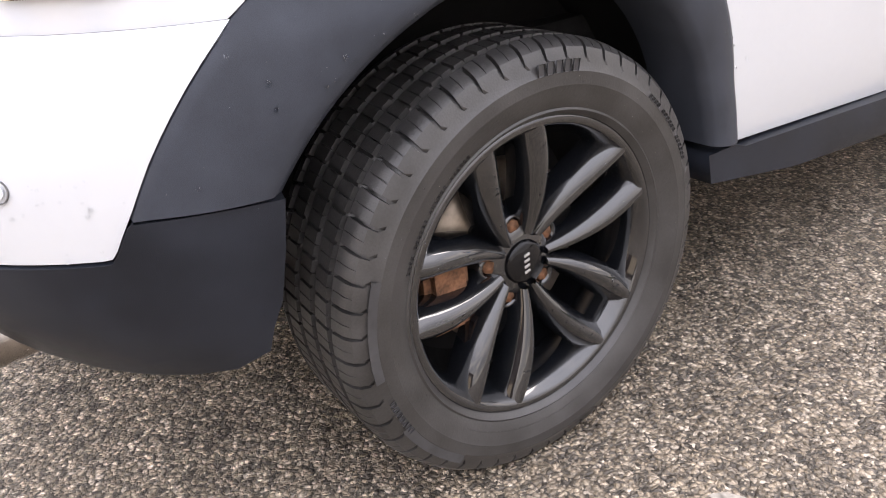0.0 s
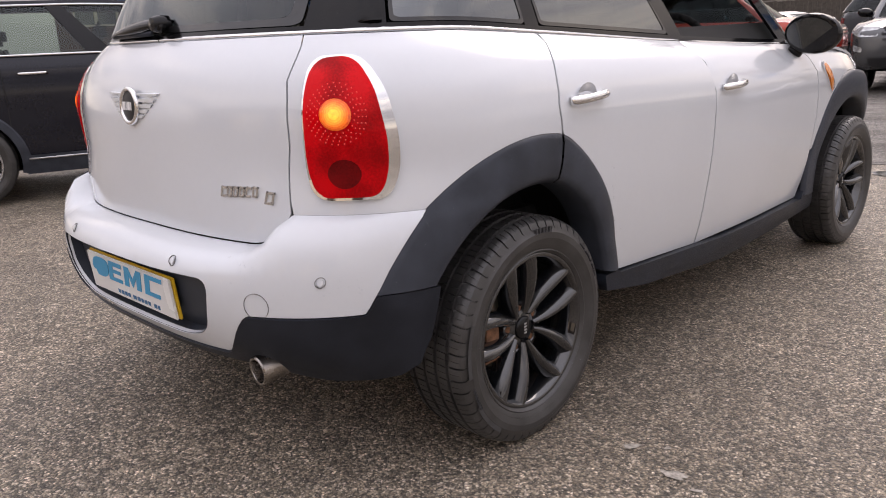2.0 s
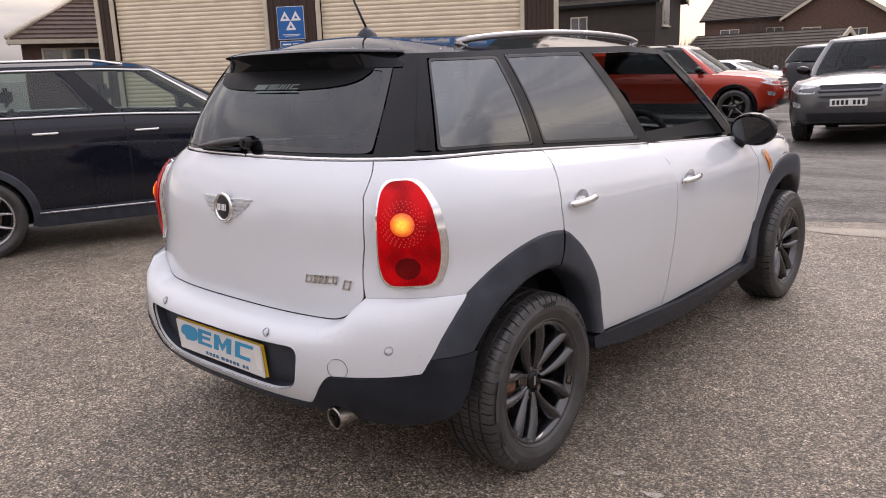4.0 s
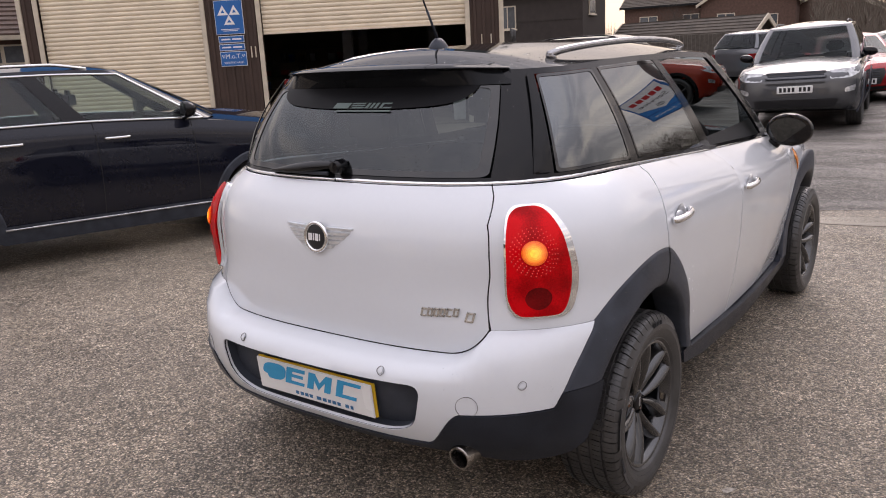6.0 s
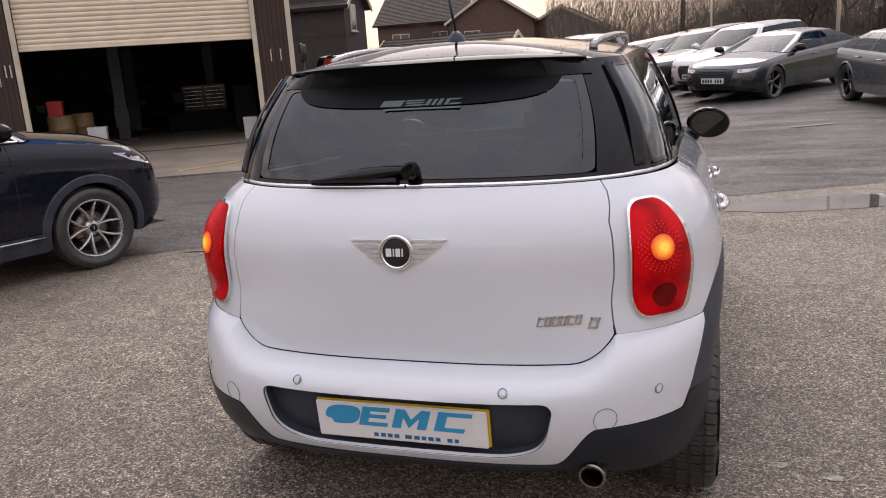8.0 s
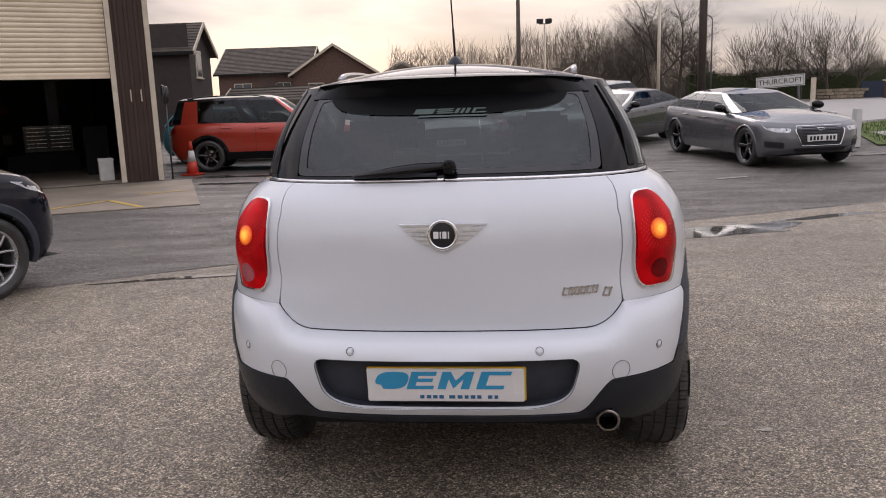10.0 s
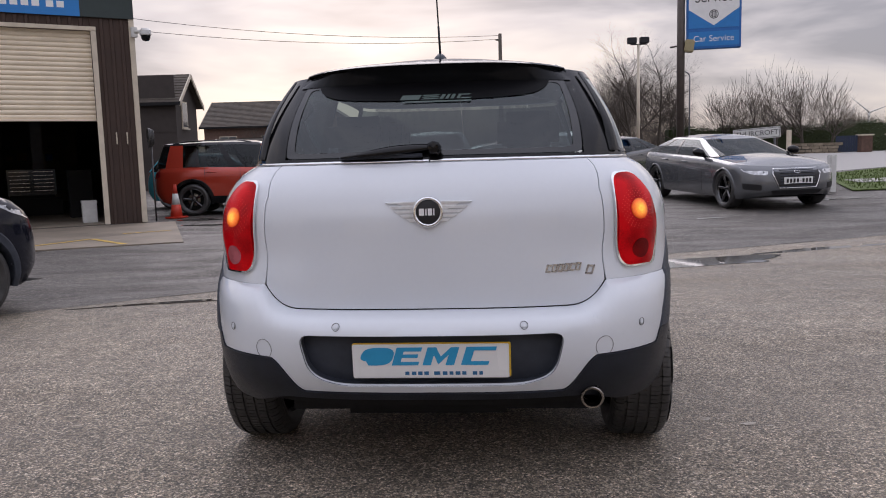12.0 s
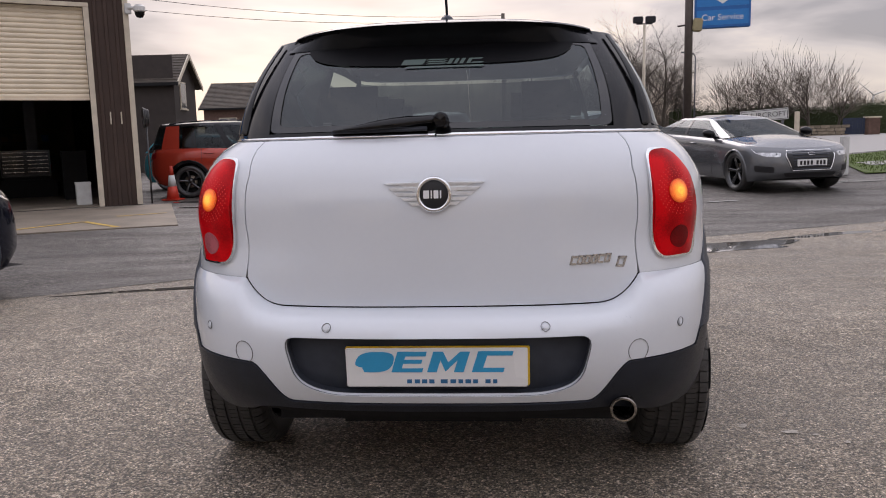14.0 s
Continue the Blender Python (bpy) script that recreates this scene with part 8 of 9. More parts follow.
def house_block(name, label, at, w, d, eave, ridge, walls, roof_m, axis="x", windows=(), overhang=0.3, boards=0.0, fascia_m=None):
    """A building w wide (x) and d deep (y) with a pitched roof whose ridge runs along axis."""
    h = thing(name, label, "house", at)
    body_ = bmesh.new()
    vs = [body_.verts.new(p) for p in ((-w / 2, 0, -1), (w / 2, 0, -1), (w / 2, d, -1), (-w / 2, d, -1), (-w / 2, 0, eave), (w / 2, 0, eave), (w / 2, d, eave), (-w / 2, d, eave))]
    for q in ((0, 1, 5, 4), (1, 2, 6, 5), (2, 3, 7, 6), (3, 0, 4, 7)):
        body_.faces.new([vs[i] for i in q])
    if axis == "x":
        for x in (-w / 2, w / 2):
            body_.faces.new([body_.verts.new(p) for p in ((x, 0, eave), (x, d, eave), (x, d / 2, ridge))])
    else:
        for y in (0, d):
            body_.faces.new([body_.verts.new(p) for p in ((-w / 2, y, eave), (w / 2, y, eave), (0, y, ridge))])
    part("wall", body_, walls, h, smooth=False)
    o, t = overhang, 0.10
    if axis == "x":
        sl = (ridge - eave) / (d / 2)
        sides = [((-w / 2 - o, -o, eave - o * sl), (w / 2 + o, -o, eave - o * sl), (w / 2 + o, d / 2, ridge), (-w / 2 - o, d / 2, ridge)), ((-w / 2 - o, d / 2, ridge), (w / 2 + o, d / 2, ridge), (w / 2 + o, d + o, eave - o * sl), (-w / 2 - o, d + o, eave - o * sl))]
    else:
        sl = (ridge - eave) / (w / 2)
        sides = [((0, -o, ridge), (0, d + o, ridge), (-w / 2 - o, d + o, eave - o * sl), (-w / 2 - o, -o, eave - o * sl)), ((0, -o, ridge), (w / 2 + o, -o, eave - o * sl), (w / 2 + o, d + o, eave - o * sl), (0, d + o, ridge))]
    for sd in sides:
        a, b, c, e = (Vector(p) for p in sd)
        slope_up = (e - a) if axis == "x" else (b - a)
        courses = max(6, int((c - b).length / 0.22)) if axis == "x" else max(6, int((c - b).length / 0.22))
        bm = bmesh.new()
        lo0, lo1, hi0, hi1 = (a, b, e, c) if axis == "x" else ((e, c, a, b) if sd is sides[0] else (b, c, a, e))
        if axis != "x" and sd is sides[1]:
            lo0, lo1, hi0, hi1 = b, c, a, e
        for k in range(courses):
            t0, t1 = k / courses, (k + 1) / courses
            p0, p1 = lo0.lerp(hi0, t0), lo1.lerp(hi1, t0)
            q0, q1 = lo0.lerp(hi0, t1), lo1.lerp(hi1, t1)
            up = Vector((0, 0, 0.035))
            v = [bm.verts.new(p) for p in (p0 + up, p1 + up, q1, q0, p0, p1)]
            bm.faces.new((v[0], v[1], v[2], v[3]))
            bm.faces.new((v[4], v[5], v[1], v[0]))
        v = [bm.verts.new(p) for p in (lo0, lo1, hi1, hi0)] + [bm.verts.new(p - Vector((0, 0, 0.09))) for p in (lo0, lo1, hi1, hi0)]
        bm.faces.new(v[4:][::-1])
        for i in range(4):
            bm.faces.new((v[i], v[4 + i], v[4 + (i + 1) % 4], v[(i + 1) % 4]))
        bmesh.ops.remove_doubles(bm, verts=bm.verts, dist=0.001)
        part("roof", bm, roof_m, h, "dark tiled roof slope", smooth=False)
    fm = fascia_m or PALE
    if axis == "x":
        part("gutter", box(bmesh.new(), -w / 2 - o, w / 2 + o, -o - 0.06, -o + 0.02, eave - o * sl - 0.12, eave - o * sl + 0.02), VOID, h, smooth=False)
        for x in (-w / 2 - o, w / 2 + o):
            for y0, z0, y1, z1 in ((-o, eave - o * sl, d / 2, ridge), (d + o, eave - o * sl, d / 2, ridge)):
                bm = bmesh.new()
                vv = [bm.verts.new((x + dx, y, z)) for dx in (-0.03, 0.03) for y, z in ((y0, z0 - 0.16), (y1, z1 - 0.16), (y1, z1 + 0.05), (y0, z0 + 0.05))]
                for q in ((0, 1, 2, 3), (4, 7, 6, 5), (0, 4, 5, 1), (3, 2, 6, 7)):
                    bm.faces.new([vv[i] for i in q])
                part("bargeboard", bm, fm, h, "pale bargeboard", smooth=False)
    else:
        for y in (-o,):
            for x0, x1 in ((-w / 2 - o, 0), (w / 2 + o, 0)):
                bm = bmesh.new()
                z0 = eave - o * sl
                vv = [bm.verts.new((x, y + dy, z)) for dy in (-0.04, 0.02) for x, z in ((x0, z0 - 0.16), (x1, ridge - 0.16), (x1, ridge + 0.05), (x0, z0 + 0.05))]
                for q in ((0, 1, 2, 3), (4, 7, 6, 5), (0, 4, 5, 1), (3, 2, 6, 7)):
                    bm.faces.new([vv[i] for i in q])
                part("bargeboard", bm, fm, h, "pale bargeboard", smooth=False)
    for side, a, z0, ww, hh in windows:
        if side == "front":
            m = Matrix.Translation((a, 0, z0))
        elif side == "right":
            m = Matrix.Translation((w / 2, a, z0)) @ pose(0, 0, 0, 0, 0, 90)
        else:
            m = Matrix.Translation((-w / 2, a, z0)) @ pose(0, 0, 0, 0, 0, -90)
        fr = part("window", box(bmesh.new(), -ww / 2, ww / 2, -0.05, 0.05, 0, hh), PALE, h, "white framed window", smooth=False)
        fr.matrix_local = m
        k = 2 if ww > 0.8 else 1
        for i in range(k):
            x0 = -ww / 2 + 0.06 + i * (ww - 0.06) / k
            part("pane", box(bmesh.new(), x0, x0 + (ww - 0.06) / k - 0.06, -0.056, -0.05, 0.06, hh - 0.06), WINDOWG, fr, smooth=False)
        part("sill", box(bmesh.new(), -ww / 2 - 0.06, ww / 2 + 0.06, -0.12, 0.0, -0.06, 0.0), PALE, fr, smooth=False)
    if boards:
        z = 0.0
        while z < eave:
            part("board", box(bmesh.new(), -w / 2 - 0.012, w / 2 + 0.012, -0.02, 0.0, z, z + boards * 0.9), walls, h, smooth=False)
            z += boards
    return h


house_block("house", "dark boarded two-storey house with a mossy tiled roof", pose(-18.65, 32.1, 0, 0, 0, 5), 7.7, 3.2, 4.25, 5.45, DARKCLAD, TILE, "x", (("right", 1.2, 2.9, 0.8, 1.25), ("front", 0.0, 2.4, 0.9, 1.1)), boards=1.35)
house_block("house", "low outbuilding with a long mossy tiled roof", pose(-10.9, 31.9, -1.4, 0, 0, -14), 6.8, 4.6, 2.15, 3.75, DARKCLAD, TILE, "x", (("front", -1.5, 0.9, 1.2, 0.9), ("right", 2.2, 1.1, 0.8, 1.0)))
house_block("house", "brown brick outbuilding wall beside the boarded house", pose(-21.5, 33.0, 0, 0, 0, 30), 4.4, 4.0, 5.2, 6.4, BRICK, TILE, "x")
house_block("house", "red brick house with white windows", pose(-13.6, 56.0, 0, 0, 0, 8), 6.2, 8.0, 3.9, 5.9, BRICK, TILE, "y", (("front", -1.4, 1.9, 1.2, 1.2), ("front", 1.5, 1.9, 1.0, 1.0)))
house_block("house", "red brick house with a brown tiled roof", pose(-19.8, 58.0, 0, 0, 0, 4), 7.0, 7.0, 4.2, 6.2, BRICK, TILE, "x", (("front", -1.6, 2.2, 1.4, 1.1), ("front", 1.6, 2.2, 1.2, 1.1)))
house_block("house", "distant bungalow with a low brown gable", pose(-9.0, 60.0, 0, 0, 0, 0), 8.0, 6.0, 2.6, 4.6, BRICK, TILE, "y")
def hipped_house(at, w, d, eave, rise, inset):
    """A single-storey brick building under a hipped roof of lapped tiles, with a strip window in front."""
    h = thing("house", "small brick building with a dark hipped tile roof", "house", at)
    part("wall", box(bmesh.new(), -w / 2, w / 2, 0.0, d, -0.2, eave), BRICK, h, smooth=False)
    o = 0.35
    base = [Vector((-w / 2 - o, -o, eave)), Vector((w / 2 + o, -o, eave)), Vector((w / 2 + o, d + o, eave)), Vector((-w / 2 - o, d + o, eave))]
    r0, r1 = Vector((-w / 2 + inset, d / 2, eave + rise)), Vector((w / 2 - inset, d / 2, eave + rise))
    n = 9
    for a, b, c, e in ((base[0], base[1], r1, r0), (base[2], base[3], r0, r1), (base[3], base[0], r0, r0), (base[1], base[2], r1, r1)):
        bm = bmesh.new()
        for k in range(n):
            t0, t1 = k / n, (k + 1) / n
            lift_ = Vector((0, 0, 0.045))
            lo, hi = (a.lerp(e, t0), b.lerp(c, t0)), (b.lerp(c, t1), a.lerp(e, t1))
            v = [bm.verts.new(p) for p in (lo[0] + lift_, lo[1] + lift_, *hi, lo[0], lo[1])]
            bm.faces.new(v[:4])
            bm.faces.new((v[4], v[5], v[1], v[0]))
        bmesh.ops.remove_doubles(bm, verts=bm.verts[:], dist=0.001)
        part("roof", bm, ROOFTILE, h, "brown roof slope of lapped tiles", smooth=False)
    for p, q in ((base[0], r0), (base[3], r0), (base[1], r1), (base[2], r1), (r0, r1)):
        part("hip_tile", cyl(bmesh.new(), p + Vector((0, 0, 0.05)), q + Vector((0, 0, 0.05)), 0.085, 0.085, 8), PALE, h, "pale mortared hip tiles")
    part("gutter", box(bmesh.new(), -w / 2 - o, w / 2 + o, -o - 0.05, -o + 0.04, eave - 0.14, eave - 0.01, 0.01), PALE, h, "pale gutter board", smooth=False)
    fr = part("window", box(bmesh.new(), -w / 2 + 0.5, w / 2 - 0.5, -0.04, 0.04, eave - 0.80, eave - 0.25), PALE, h, "white framed strip window", smooth=False)
    k = 5
    pw = (w - 1.0) / k
    for i in range(k):
        x0 = -w / 2 + 0.5 + i * pw
        part("pane", box(bmesh.new(), x0 + 0.05, x0 + pw - 0.05, -0.05, -0.04, eave - 0.75, eave - 0.30), WINDOWG, fr, smooth=False)


ROOFTILE = mat("brown_roof_tile", (0.085, 0.055, 0.042), rough=0.7, vary=0.3, scale=4, bump=0.006, bump_scale=25)
hipped_house(pose(-21.48, 9.31, 0, 0, 0, 68.8), 4.0, 3.14, 2.6, 1.23, 1.58)
# timber fence in front of the low outbuilding
fen_ = thing("fence", "weathered brown timber board fence", "fence", pose(-13.5, 28.2, 0, 0, 0, -6))
for k in range(60):
    part("fence_board", box(bmesh.new(), k * 0.16, k * 0.16 + 0.145, 0, 0.02, 0, 1.65 + 0.01 * (k % 3)), TIMBER, fen_, smooth=False)

# ---------------------------------------------------------------- verge, lane, walls and trees
GRASS = mat("verge_grass", (0.075, 0.11, 0.022), rough=0.9, vary=0.35, scale=9, bump=0.01, bump_scale=70)
STONE = mat("sandstone_wall", (0.23, 0.19, 0.14), rough=0.85, vary=0.3, scale=6, bump=0.004, bump_scale=40, per_object=0.25)
LANE = mat("pale_wet_lane", (0.30, 0.29, 0.28), rough=0.38, vary=0.15, scale=0.6, bump=0.001, bump_scale=60)
HEDGE = mat("hedge_leaf", (0.030, 0.042, 0.012), rough=0.8, vary=0.4, scale=30)
BARK = mat("winter_bark", (0.075, 0.062, 0.050), rough=0.9, vary=0.3, scale=6)
IVY = mat("ivy_leaf", (0.030, 0.045, 0.014), rough=0.7, vary=0.4, scale=25)
flat_patch("road", [(9.0, 20.5), (14.5, 24.5), (60, 45), (60, 80), (34, 62), (17.5, 42.0), (10.5, 30.0)], LANE, "pale wet lane beyond the yard", "road", 0.004, step=2.0)
flat_patch("ground", [(7.6, 13.9), (9.2, 14.2), (30, 20.5), (60, 30), (60, 44), (14.6, 24.3), (9.1, 19.6)], GRASS, "green grass verge beside the lane", "grass", 0.03, step=1.2)
flat_patch("pavement", [(8.6, 15.9), (20, 19.6), (45, 28), (45, 29.4), (20, 20.8), (8.7, 16.9)], LANE, "narrow grey footpath through the verge", "path", 0.045, step=1.2)


def grass_tufts():
    rnd = random.Random(5)
    verts, faces = [], []
    poly = [(7.7, 14.0), (9.2, 14.3), (22, 18.4), (22, 26), (14.6, 23.9), (9.2, 19.4)]
    while len(faces) < 9000:
        x, y = rnd.uniform(7.6, 22), rnd.uniform(13.9, 26)
        if not inside(poly, x, y):
            continue
        z, a, h = ground_z(x, y) + 0.03, rnd.uniform(0, 6.28), rnd.uniform(0.03, 0.10)
        dx, dy = 0.012 * math.cos(a), 0.012 * math.sin(a)
        k = len(verts)
        verts += [(x - dx, y - dy, z), (x + dx, y + dy, z), (x + rnd.uniform(-0.03, 0.03), y + rnd.uniform(-0.03, 0.03), z + h)]
        faces.append((k, k + 1, k + 2))
    tagged(mesh_object("grass", verts, faces, GRASS, False), "short green grass blades of the verge", "grass", kind="stuff")


grass_tufts()


def bollard(x, y, h, lean=0.0):
    b = thing("bollard", "white timber bollard at the verge's edge", "bollard", pose(x, y, ground_z(x, y), 0, lean, 12), "verge bollards")
    part("post", box(bmesh.new(), -0.07, 0.07, -0.07, 0.07, 0, h, 0.012), WHITEPL, b, smooth=False)
    part("brace", box(bmesh.new(), -0.05, 0.05, 0.07, 0.55, h * 0.55, h * 0.72, 0.01), WHITEPL, b, smooth=False)


bollard(7.10, 13.75, 0.78)
bollard(6.88, 14.3, 0.70, -6)


def place_sign():
    x, y, z = out(0.300, 0.954, 31)
    s = thing("place_sign", "white village name plate on two grey posts", "sign", pose(x, y, z, 0, -3.5, -14))
    part("plate", box(bmesh.new(), -0.80, 0.80, -0.02, 0.02, 0.95, 1.35, 0.01), WHITEPL, s, smooth=False)
    part("border", box(bmesh.new(), -0.77, 0.77, -0.024, -0.02, 0.975, 1.325), INK, s, smooth=False)
    part("face", box(bmesh.new(), -0.755, 0.755, -0.027, -0.024, 0.99, 1.31), WHITEPL, s, smooth=False)
    flat_text("THURCROFT", 0.25, Matrix.Translation((0, -0.030, 1.15)), INK, s)
    for q in (-0.6, 0.6):
        part("post", cyl(bmesh.new(), (q, 0.04, -0.2), (q, 0.04, 1.3), 0.04, 0.04, 10), GREYMETAL, s)


place_sign()
x, y, z = out(0.3309, 0.9436, 31)
pst = thing("post", "short pale concrete marker post", "post", pose(x, y, z))
part("shaft", box(bmesh.new(), -0.07, 0.07, -0.07, 0.07, 0, 1.25, 0.01), PALE, pst, smooth=False)


def stone_wall(name, label, a, b, h, material, course=0.16, length=0.36, thick=0.35, kind_="stone"):
    """A coursed wall from a to b, each stone proud of its joints."""
    a, b = Vector((*a, 0)), Vector((*b, 0))
    d = (b - a)
    L = d.length
    w = thing(name, label, "wall", Matrix.Translation(a) @ pose(0, 0, 0, 0, 0, math.degrees(math.atan2(d.y, d.x))), kind="structure")
    zb = ground_z(a.x, a.y)
    part("core", box(bmesh.new(), 0, L, 0.02, thick - 0.02, -0.4 + zb, h + zb - 0.02), VOID, w, smooth=False)
    rnd = random.Random(7)
    shapes = []
    for k in range(6):
        bm = box(bmesh.new(), 0, length * (0.7 + 0.1 * k), 0, thick, 0, course - 0.015, 0.012)
        me = bpy.data.meshes.new(kind_)
        bm.to_mesh(me)
        bm.free()
        me.materials.append(material)
        shapes.append((length * (0.7 + 0.1 * k), me))
    z = zb - 0.1
    while z < h + zb:
        x = -rnd.uniform(0, 0.2)
        while x < L:
            ln, me = rnd.choice(shapes)
            o = new(kind_, me)
            o.parent = w
            o.location = (x, rnd.uniform(-0.02, 0.02), z)
            x += ln + 0.014
        z += course
    return w


stone_wall("wall_stone", "low coursed sandstone garden wall", (15.85, 40.6), (17.8, 39.85), 0.50, STONE, 0.165, 0.42)
stone_wall("wall_stone", "low coursed sandstone garden wall", (20.9, 38.9), (26.0, 36.6), 0.50, STONE, 0.165, 0.42)
for q, (x, y) in enumerate(((19.1, 39.55), (20.4, 39.15))):
    pr = thing("brick_pillar", "red brick gate pillar with a flat cap", "pillar", pose(x, y, ground_z(x, y)))
    part("shaft", box(bmesh.new(), -0.28, 0.28, -0.28, 0.28, -0.3, 0.85, 0.01), BRICK, pr, smooth=False)
    part("cap", box(bmesh.new(), -0.34, 0.34, -0.34, 0.34, 0.85, 0.93, 0.02), PALE, pr, smooth=False)
gt = thing("gate", "dark blue timber gate between wall and pillar", "gate", pose(17.8, 39.95, ground_z(18, 40), 0, 0, -20))
for k in range(9):
    part("board", box(bmesh.new(), k * 0.115, k * 0.115 + 0.107, 0, 0.04, 0.03, 0.88), mat("dark_blue_gate", (0.02, 0.03, 0.06), rough=0.6) if k == 0 else bpy.data.materials["dark_blue_gate"], gt, smooth=False)


def leaf_mass(name, label, category, boxes, material, count, size, seed, kind="stuff"):
    """Clumps of small leaves filling boxes (x0, x1, y0, y1, z0, z1), densest at the skin."""
    rnd = random.Random(seed)
    verts, faces = [], []
    for bx in boxes:
        for _ in range(count):
            p = [rnd.uniform(bx[2 * i], bx[2 * i + 1]) for i in range(3)]
            ax = rnd.randrange(4)
            if ax == 0:
                p[2] = bx[5] + rnd.uniform(-0.12, 0.06)
            elif ax == 1:
                p[1] = bx[2] + rnd.uniform(-0.06, 0.15)
            a, e, s = rnd.uniform(0, 6.28), rnd.uniform(-0.8, 0.8), size * rnd.uniform(0.6, 1.4)
            u = Vector((math.cos(a), math.sin(a), e)).normalized() * s
            v = u.orthogonal().normalized() * s * 0.6
            k, c = len(verts), Vector(p)
            verts += [c - u, c + v, c + u, c - v]
            faces.append((k, k + 1, k + 2, k + 3))
    return tagged(mesh_object(name, verts, faces, material, False), label, category, kind=kind)


def hedge_run(x0, y0, x1, y1, h, th, seed):
    n = max(2, int(math.hypot(x1 - x0, y1 - y0) / 1.6))
    cores = bmesh.new()
    boxes = []
    for k in range(n):
        a, b = k / n, (k + 1) / n
        xa, ya, xb, yb = x0 + (x1 - x0) * a, y0 + (y1 - y0) * a, x0 + (x1 - x0) * b, y0 + (y1 - y0) * b
        z = ground_z((xa + xb) / 2, (ya + yb) / 2)
        hh = h + 0.12 * math.sin(k * 1.7 + seed)
        box(cores, min(xa, xb), max(xa, xb), min(ya, yb) + 0.1, max(ya, yb) + th, z - 0.3, z + hh - 0.12)
        boxes.append((min(xa, xb), max(xa, xb), min(ya, yb), max(ya, yb) + th, z, z + hh))
    h_ = leaf_mass("hedge", "clipped dark green hedge along the lane", "hedge", boxes, HEDGE, 420, 0.07, seed)
    part("hedge_core", cores, HEDGE, h_, smooth=False)


hedge_run(10.5, 46.5, 30.0, 47.5, 1.75, 1.2, 3)
hedge_run(30.0, 46.0, 60.0, 52.0, 1.7, 1.2, 4)


def bare_tree(x, y, h, seed, spread=0.5, label="bare winter tree with fine grey twigs", trunk=0.16, ivy=False, levels=6, lean=0.0):
    """Tapered trunk dividing into ever finer bare twigs."""
    rnd = random.Random(seed)
    verts, faces, tips = [], [], []

    def seg(p, q, r0, r1, n):
        d = (q - p).normalized()
        a = d.orthogonal().normalized()
        b = d.cross(a)
        k = len(verts)
        for c, r in ((p, r0), (q, r1)):
            for i in range(n):
                t = 2 * math.pi * i / n
                verts.append(c + r * (math.cos(t) * a + math.sin(t) * b))
        for i in range(n):
            faces.append((k + i, k + (i + 1) % n, k + n + (i + 1) % n, k + n + i))

    def grow(p, d, r, ln, level):
        steps = 3 if level < 3 else 2
        for s in range(steps):
            d = (d + Vector((rnd.uniform(-1, 1), rnd.uniform(-1, 1), rnd.uniform(-0.5, 0.5))) * (0.13 + 0.035 * level)).normalized()
            q = p + d * ln / steps
            r1 = r * (0.86 if steps == 3 else 0.78)
            seg(p, q, r, r1, 7 if level < 2 else (4 if level < 4 else 3))
            p, r = q, r1
            if level < levels and (s > 0 or level > 0):
                for _ in range(rnd.choice((1, 2)) if level < 2 else rnd.choice((1, 1, 1, 2))):
                    side = Vector((rnd.uniform(-1, 1), rnd.uniform(-1, 1), rnd.uniform(-0.1, 0.5))).normalized()
                    grow(p, (d * (1 - spread) + side * spread).normalized(), r * rnd.uniform(0.5, 0.68), ln * rnd.uniform(0.55, 0.78), level + 1)
        if level < levels:
            grow(p, d, r * 0.8, ln * 0.72, level + 1)
    z = ground_z(x, y) - 0.2
    t = thing("tree", label, "tree", pose(x, y, 0), "bare trees")
    grow(Vector((0, 0, z)), Vector((lean, 0, 1)).normalized(), trunk, h * 0.34, 0)
    part("trunk", (verts, faces), BARK, t)
    if ivy:
        leaves = leaf_mass("ivy", "", "", [(-0.35, 0.35, -0.35, 0.35, z + 0.3, z + h * 0.6)], IVY, 700, 0.10, seed)
        leaves.parent = t
        del leaves["kind"]


TWIG = mat("winter_twig", (0.15, 0.125, 0.10), rough=0.9, vary=0.4, scale=3)


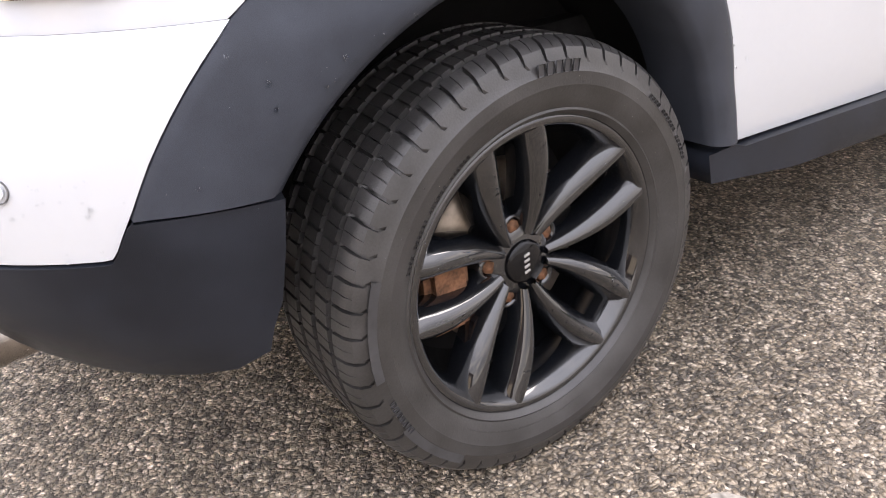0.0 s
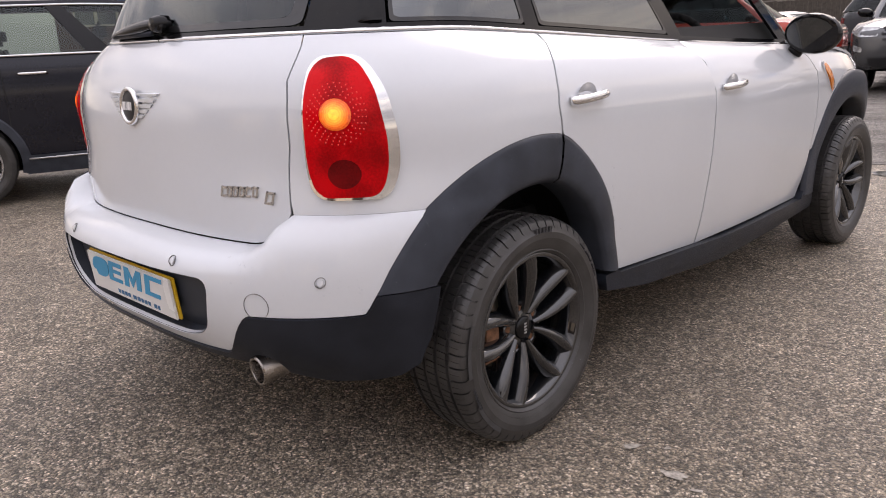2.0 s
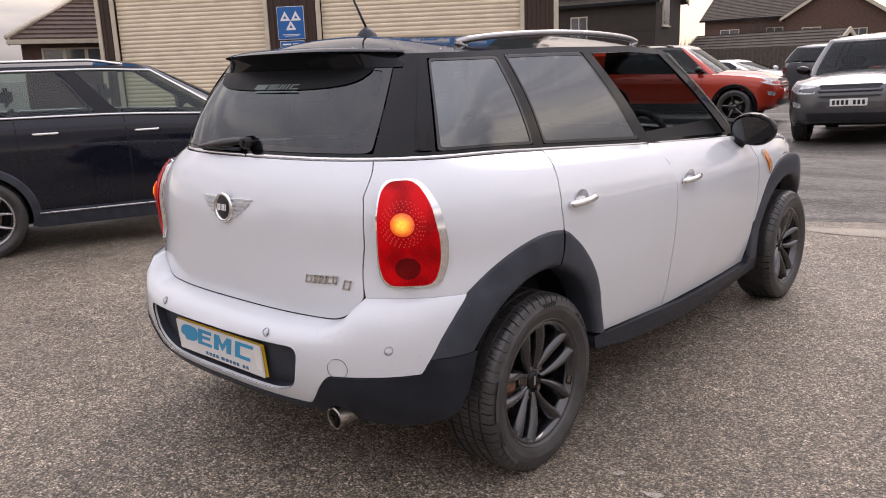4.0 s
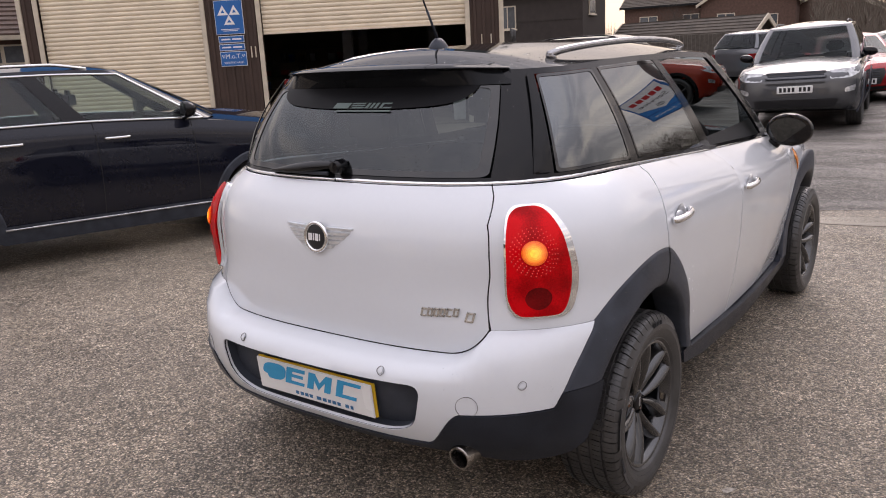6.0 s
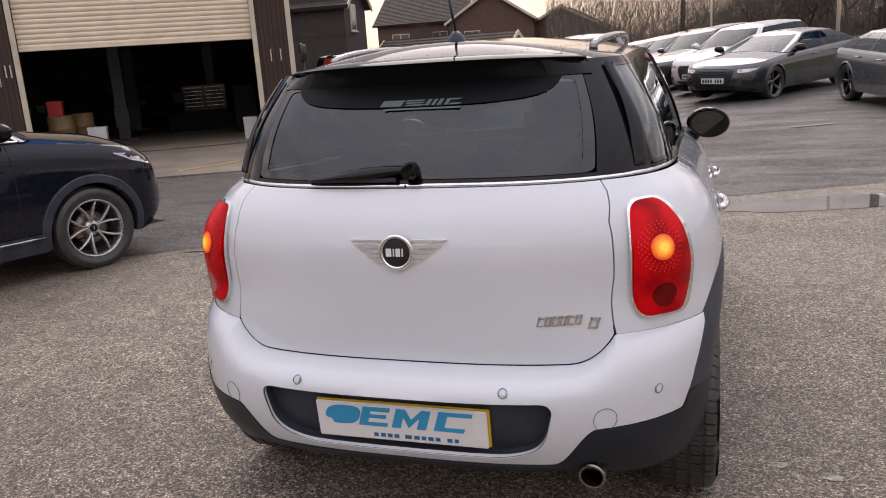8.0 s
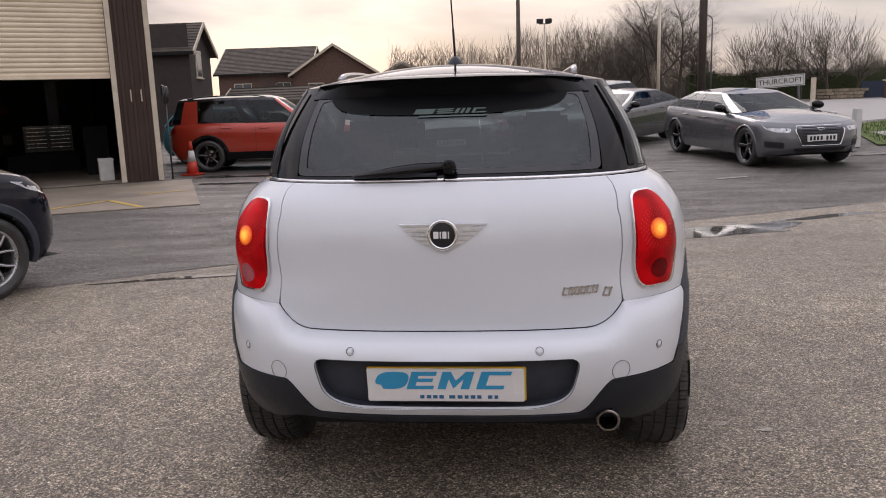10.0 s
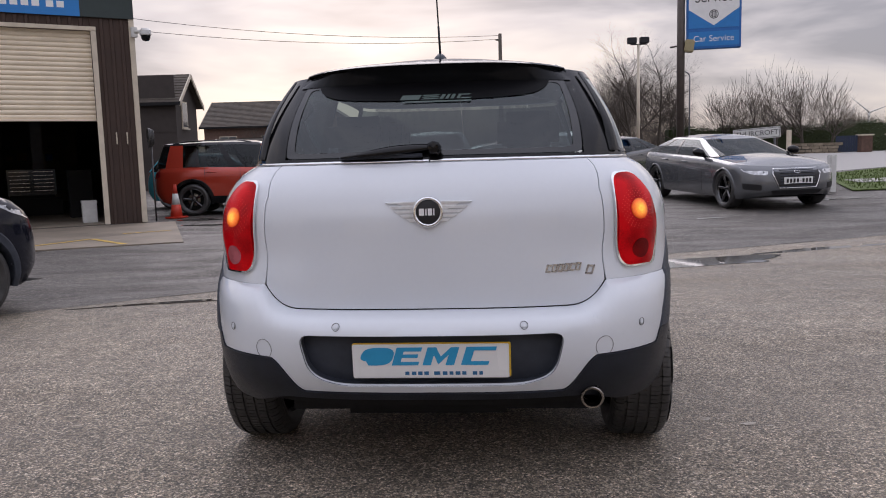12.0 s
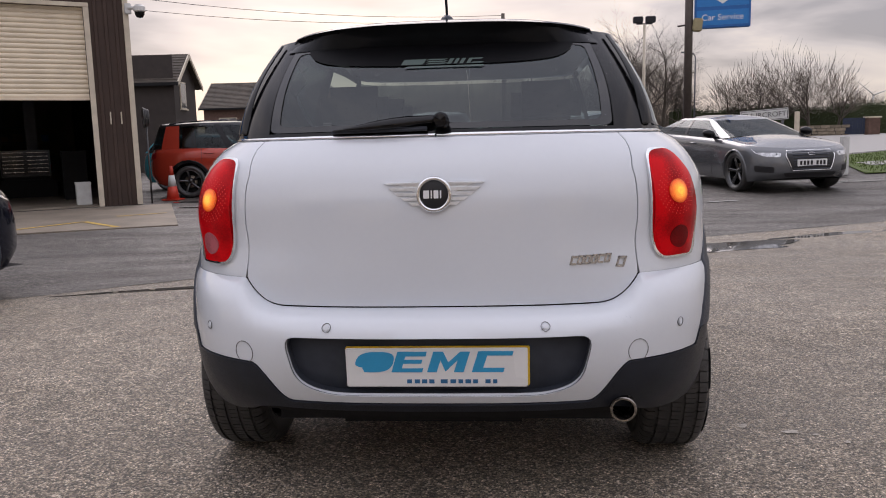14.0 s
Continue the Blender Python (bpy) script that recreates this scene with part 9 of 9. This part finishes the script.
def tree_belt():
    rnd = random.Random(21)
    # bearings of the trees from the walk's end, with their distance and height
    for k, (dx, dist, h, iv) in enumerate(((0.070, 52, 5.4, 0), (0.082, 56, 5.4, 0), (0.095, 50, 5.8, 0), (0.105, 58, 5.6, 0), (0.117, 54, 5.8, 1), (0.128, 52, 6.0, 1), (0.138, 50, 6.8, 1), (0.150, 55, 6.4, 1), (0.160, 48, 7.4, 1), (0.172, 46, 8.6, 1), (0.188, 48, 8.2, 1), (0.200, 52, 6.0, 1), (0.212, 50, 5.4, 0), (0.232, 56, 4.2, 0),
                                          (0.262, 52, 4.2, 0), (0.292, 50, 5.0, 0), (0.318, 52, 5.2, 0), (0.345, 49, 5.2, 0), (0.372, 53, 4.0, 0), (0.372, 60, 3.2, 0),
                                          (0.045, 62, 4.6, 0), (0.020, 66, 4.6, 0), (-0.02, 66, 4.2, 0), (-0.06, 70, 4.4, 0), (-0.10, 68, 4.4, 0), (-0.30, 62, 5.6, 0))):
        x, y, z = out(dx, math.sqrt(1 - dx * dx), dist)
        bare_tree(x, y, h * 0.88, 100 + k, spread=0.56, trunk=0.07 + 0.008 * h, ivy=False, levels=6)
    # far belt of scrub and woods
    verts, faces = [], []
    for i in range(9000):
        a = rnd.uniform(-0.55, 0.55)
        d = rnd.uniform(74, 120)
        x, y = C11.x + d * math.sin(a), C11.y + d * math.cos(a)
        z0 = ground_z(x, y) - 0.5
        h = (2.2 + 1.4 * noise.noise((a * 9, 0, 0)) + 1.0 * noise.noise((a * 31, 3, 0))) * rnd.uniform(0.5, 1.25)
        dx_, w = rnd.uniform(-0.5, 0.5), rnd.uniform(0.03, 0.10)
        k = len(verts)
        verts += [(x - w, y, z0), (x + w, y, z0), (x + dx_, y + rnd.uniform(-0.4, 0.4), z0 + 0.8 + h)]
        faces.append((k, k + 1, k + 2))
    tagged(mesh_object("woodland", verts, faces, BARK, False), "distant belt of bare brown woodland", "woodland", kind="stuff")
    # nearer thicket of saplings, and rounded twiggy bushes over the hedge
    verts, faces = [], []

    def twig(x, y, z, d, w):
        k = len(verts)
        verts.extend([(x - w, y, z), (x + w, y, z), (x + d[0], y + d[1], z + d[2])])
        faces.append((k, k + 1, k + 2))
    for i in range(30000):
        s = rnd.uniform(-0.16, 0.222)
        x, y, z = out(s, math.sqrt(1 - s * s), rnd.uniform(52, 66))
        h = 4.9 + 1.1 * noise.noise((s * 40, 1, 0)) + 0.7 * noise.noise((s * 130, 5, 0)) - 2.2 * smooth01(0.19, 0.222, s)
        z0 = h * (1 - rnd.random() ** 0.7)
        twig(x, y, z + z0, (rnd.gauss(0, 0.42), rnd.gauss(0, 0.3), rnd.uniform(0.2, 1.2)), rnd.uniform(0.004, 0.014) + 0.012 * (1 - z0 / h) ** 3)
    tagged(mesh_object("thicket", verts, faces, TWIG, False), "dense thicket of bare brown saplings", "thicket", kind="stuff")
    verts, faces = [], []
    for s, d, h, w in ((0.262, 51, 4.0, 1.6), (0.285, 52, 4.7, 2.0), (0.315, 50, 4.9, 2.3), (0.345, 51, 4.8, 2.2), (0.368, 52, 4.3, 1.6), (0.395, 57, 2.5, 1.6), (0.44, 58, 2.3, 2.2)):
        x, y, z = out(s, math.sqrt(1 - s * s), d)
        for _ in range(620):
            a, e = rnd.uniform(0, 2 * math.pi), math.acos(rnd.uniform(0, 1))
            r = rnd.uniform(0.35, 1.0) ** 0.6 * (1 + 0.18 * math.sin(5 * a + s * 50))
            dx_, dy_, dz_ = math.sin(e) * math.cos(a), math.sin(e) * math.sin(a), math.cos(e)
            ln = rnd.uniform(0.3, 0.7)
            twig(x + w * r * dx_, y + w * r * dy_, z + 1.2 + (h - 1.6) * r * dz_, (ln * dx_ + rnd.gauss(0, 0.15), ln * dy_, ln * (0.4 + dz_)), rnd.uniform(0.005, 0.014))
    tagged(mesh_object("thicket", verts, faces, TWIG, False), "rounded bare bushes of fine grey twigs", "thicket", kind="stuff")


tree_belt()


def turbine(dx, dist, top, blade, turn, label):
    x, y, z = out(dx, math.sqrt(1 - dx * dx), dist)
    t = thing("wind_turbine", label, "wind turbine", pose(x, y, 0))
    part("tower", cyl(bmesh.new(), (0, 0, -2), (0, 0, top), blade * 0.045, blade * 0.025, 12), WHITEPL, t)
    part("hub", cyl(bmesh.new(), (0, -blade * 0.08, top), (0, blade * 0.06, top), blade * 0.04, blade * 0.04, 10), WHITEPL, t)
    for k in range(3):
        a = radians(turn + 120 * k)
        part("blade", cyl(bmesh.new(), (0, -blade * 0.06, top), (blade * math.sin(a), -blade * 0.06, top + blade * math.cos(a)), blade * 0.03, blade * 0.008, 6), WHITEPL, t)


turbine(0.4058, 420, 16.5, 11.0, -50, "distant white three-bladed wind turbine")
turbine(0.388, 560, 17.0, 11.0, 15, "distant white three-bladed wind turbine")


# ---------------------------------------------------------------- the workshop opposite, behind the walk
def opposite():
    m = pose(14, -15, 0, 0, 0, 180)
    w = thing("wall_opposite", "brown ribbed workshop opposite with cream shutters", "wall", m, kind="structure")
    part("wall_panel", box(bmesh.new(), 0, 28, 0, 0.25, 0, 4.6), BROWN, w, smooth=False)
    ribbed("cladding", 0.1, 27.9, 0.0, 4.5, BROWN, w, y=-0.003)
    for x0 in (4.0, 10.5, 17.0):
        for k in range(36):
            z = 0.02 + k * 0.094
            prof = [(-0.035, z), (-0.06, z + 0.012), (-0.073, z + 0.05), (-0.06, z + 0.088), (-0.035, z + 0.094)]
            part("slat", ([(x, y, zz) for y, zz in prof for x in (x0, x0 + 4.4)], [(2 * i, 2 * i + 1, 2 * i + 3, 2 * i + 2) for i in range(4)]), CREAM, w)


opposite()
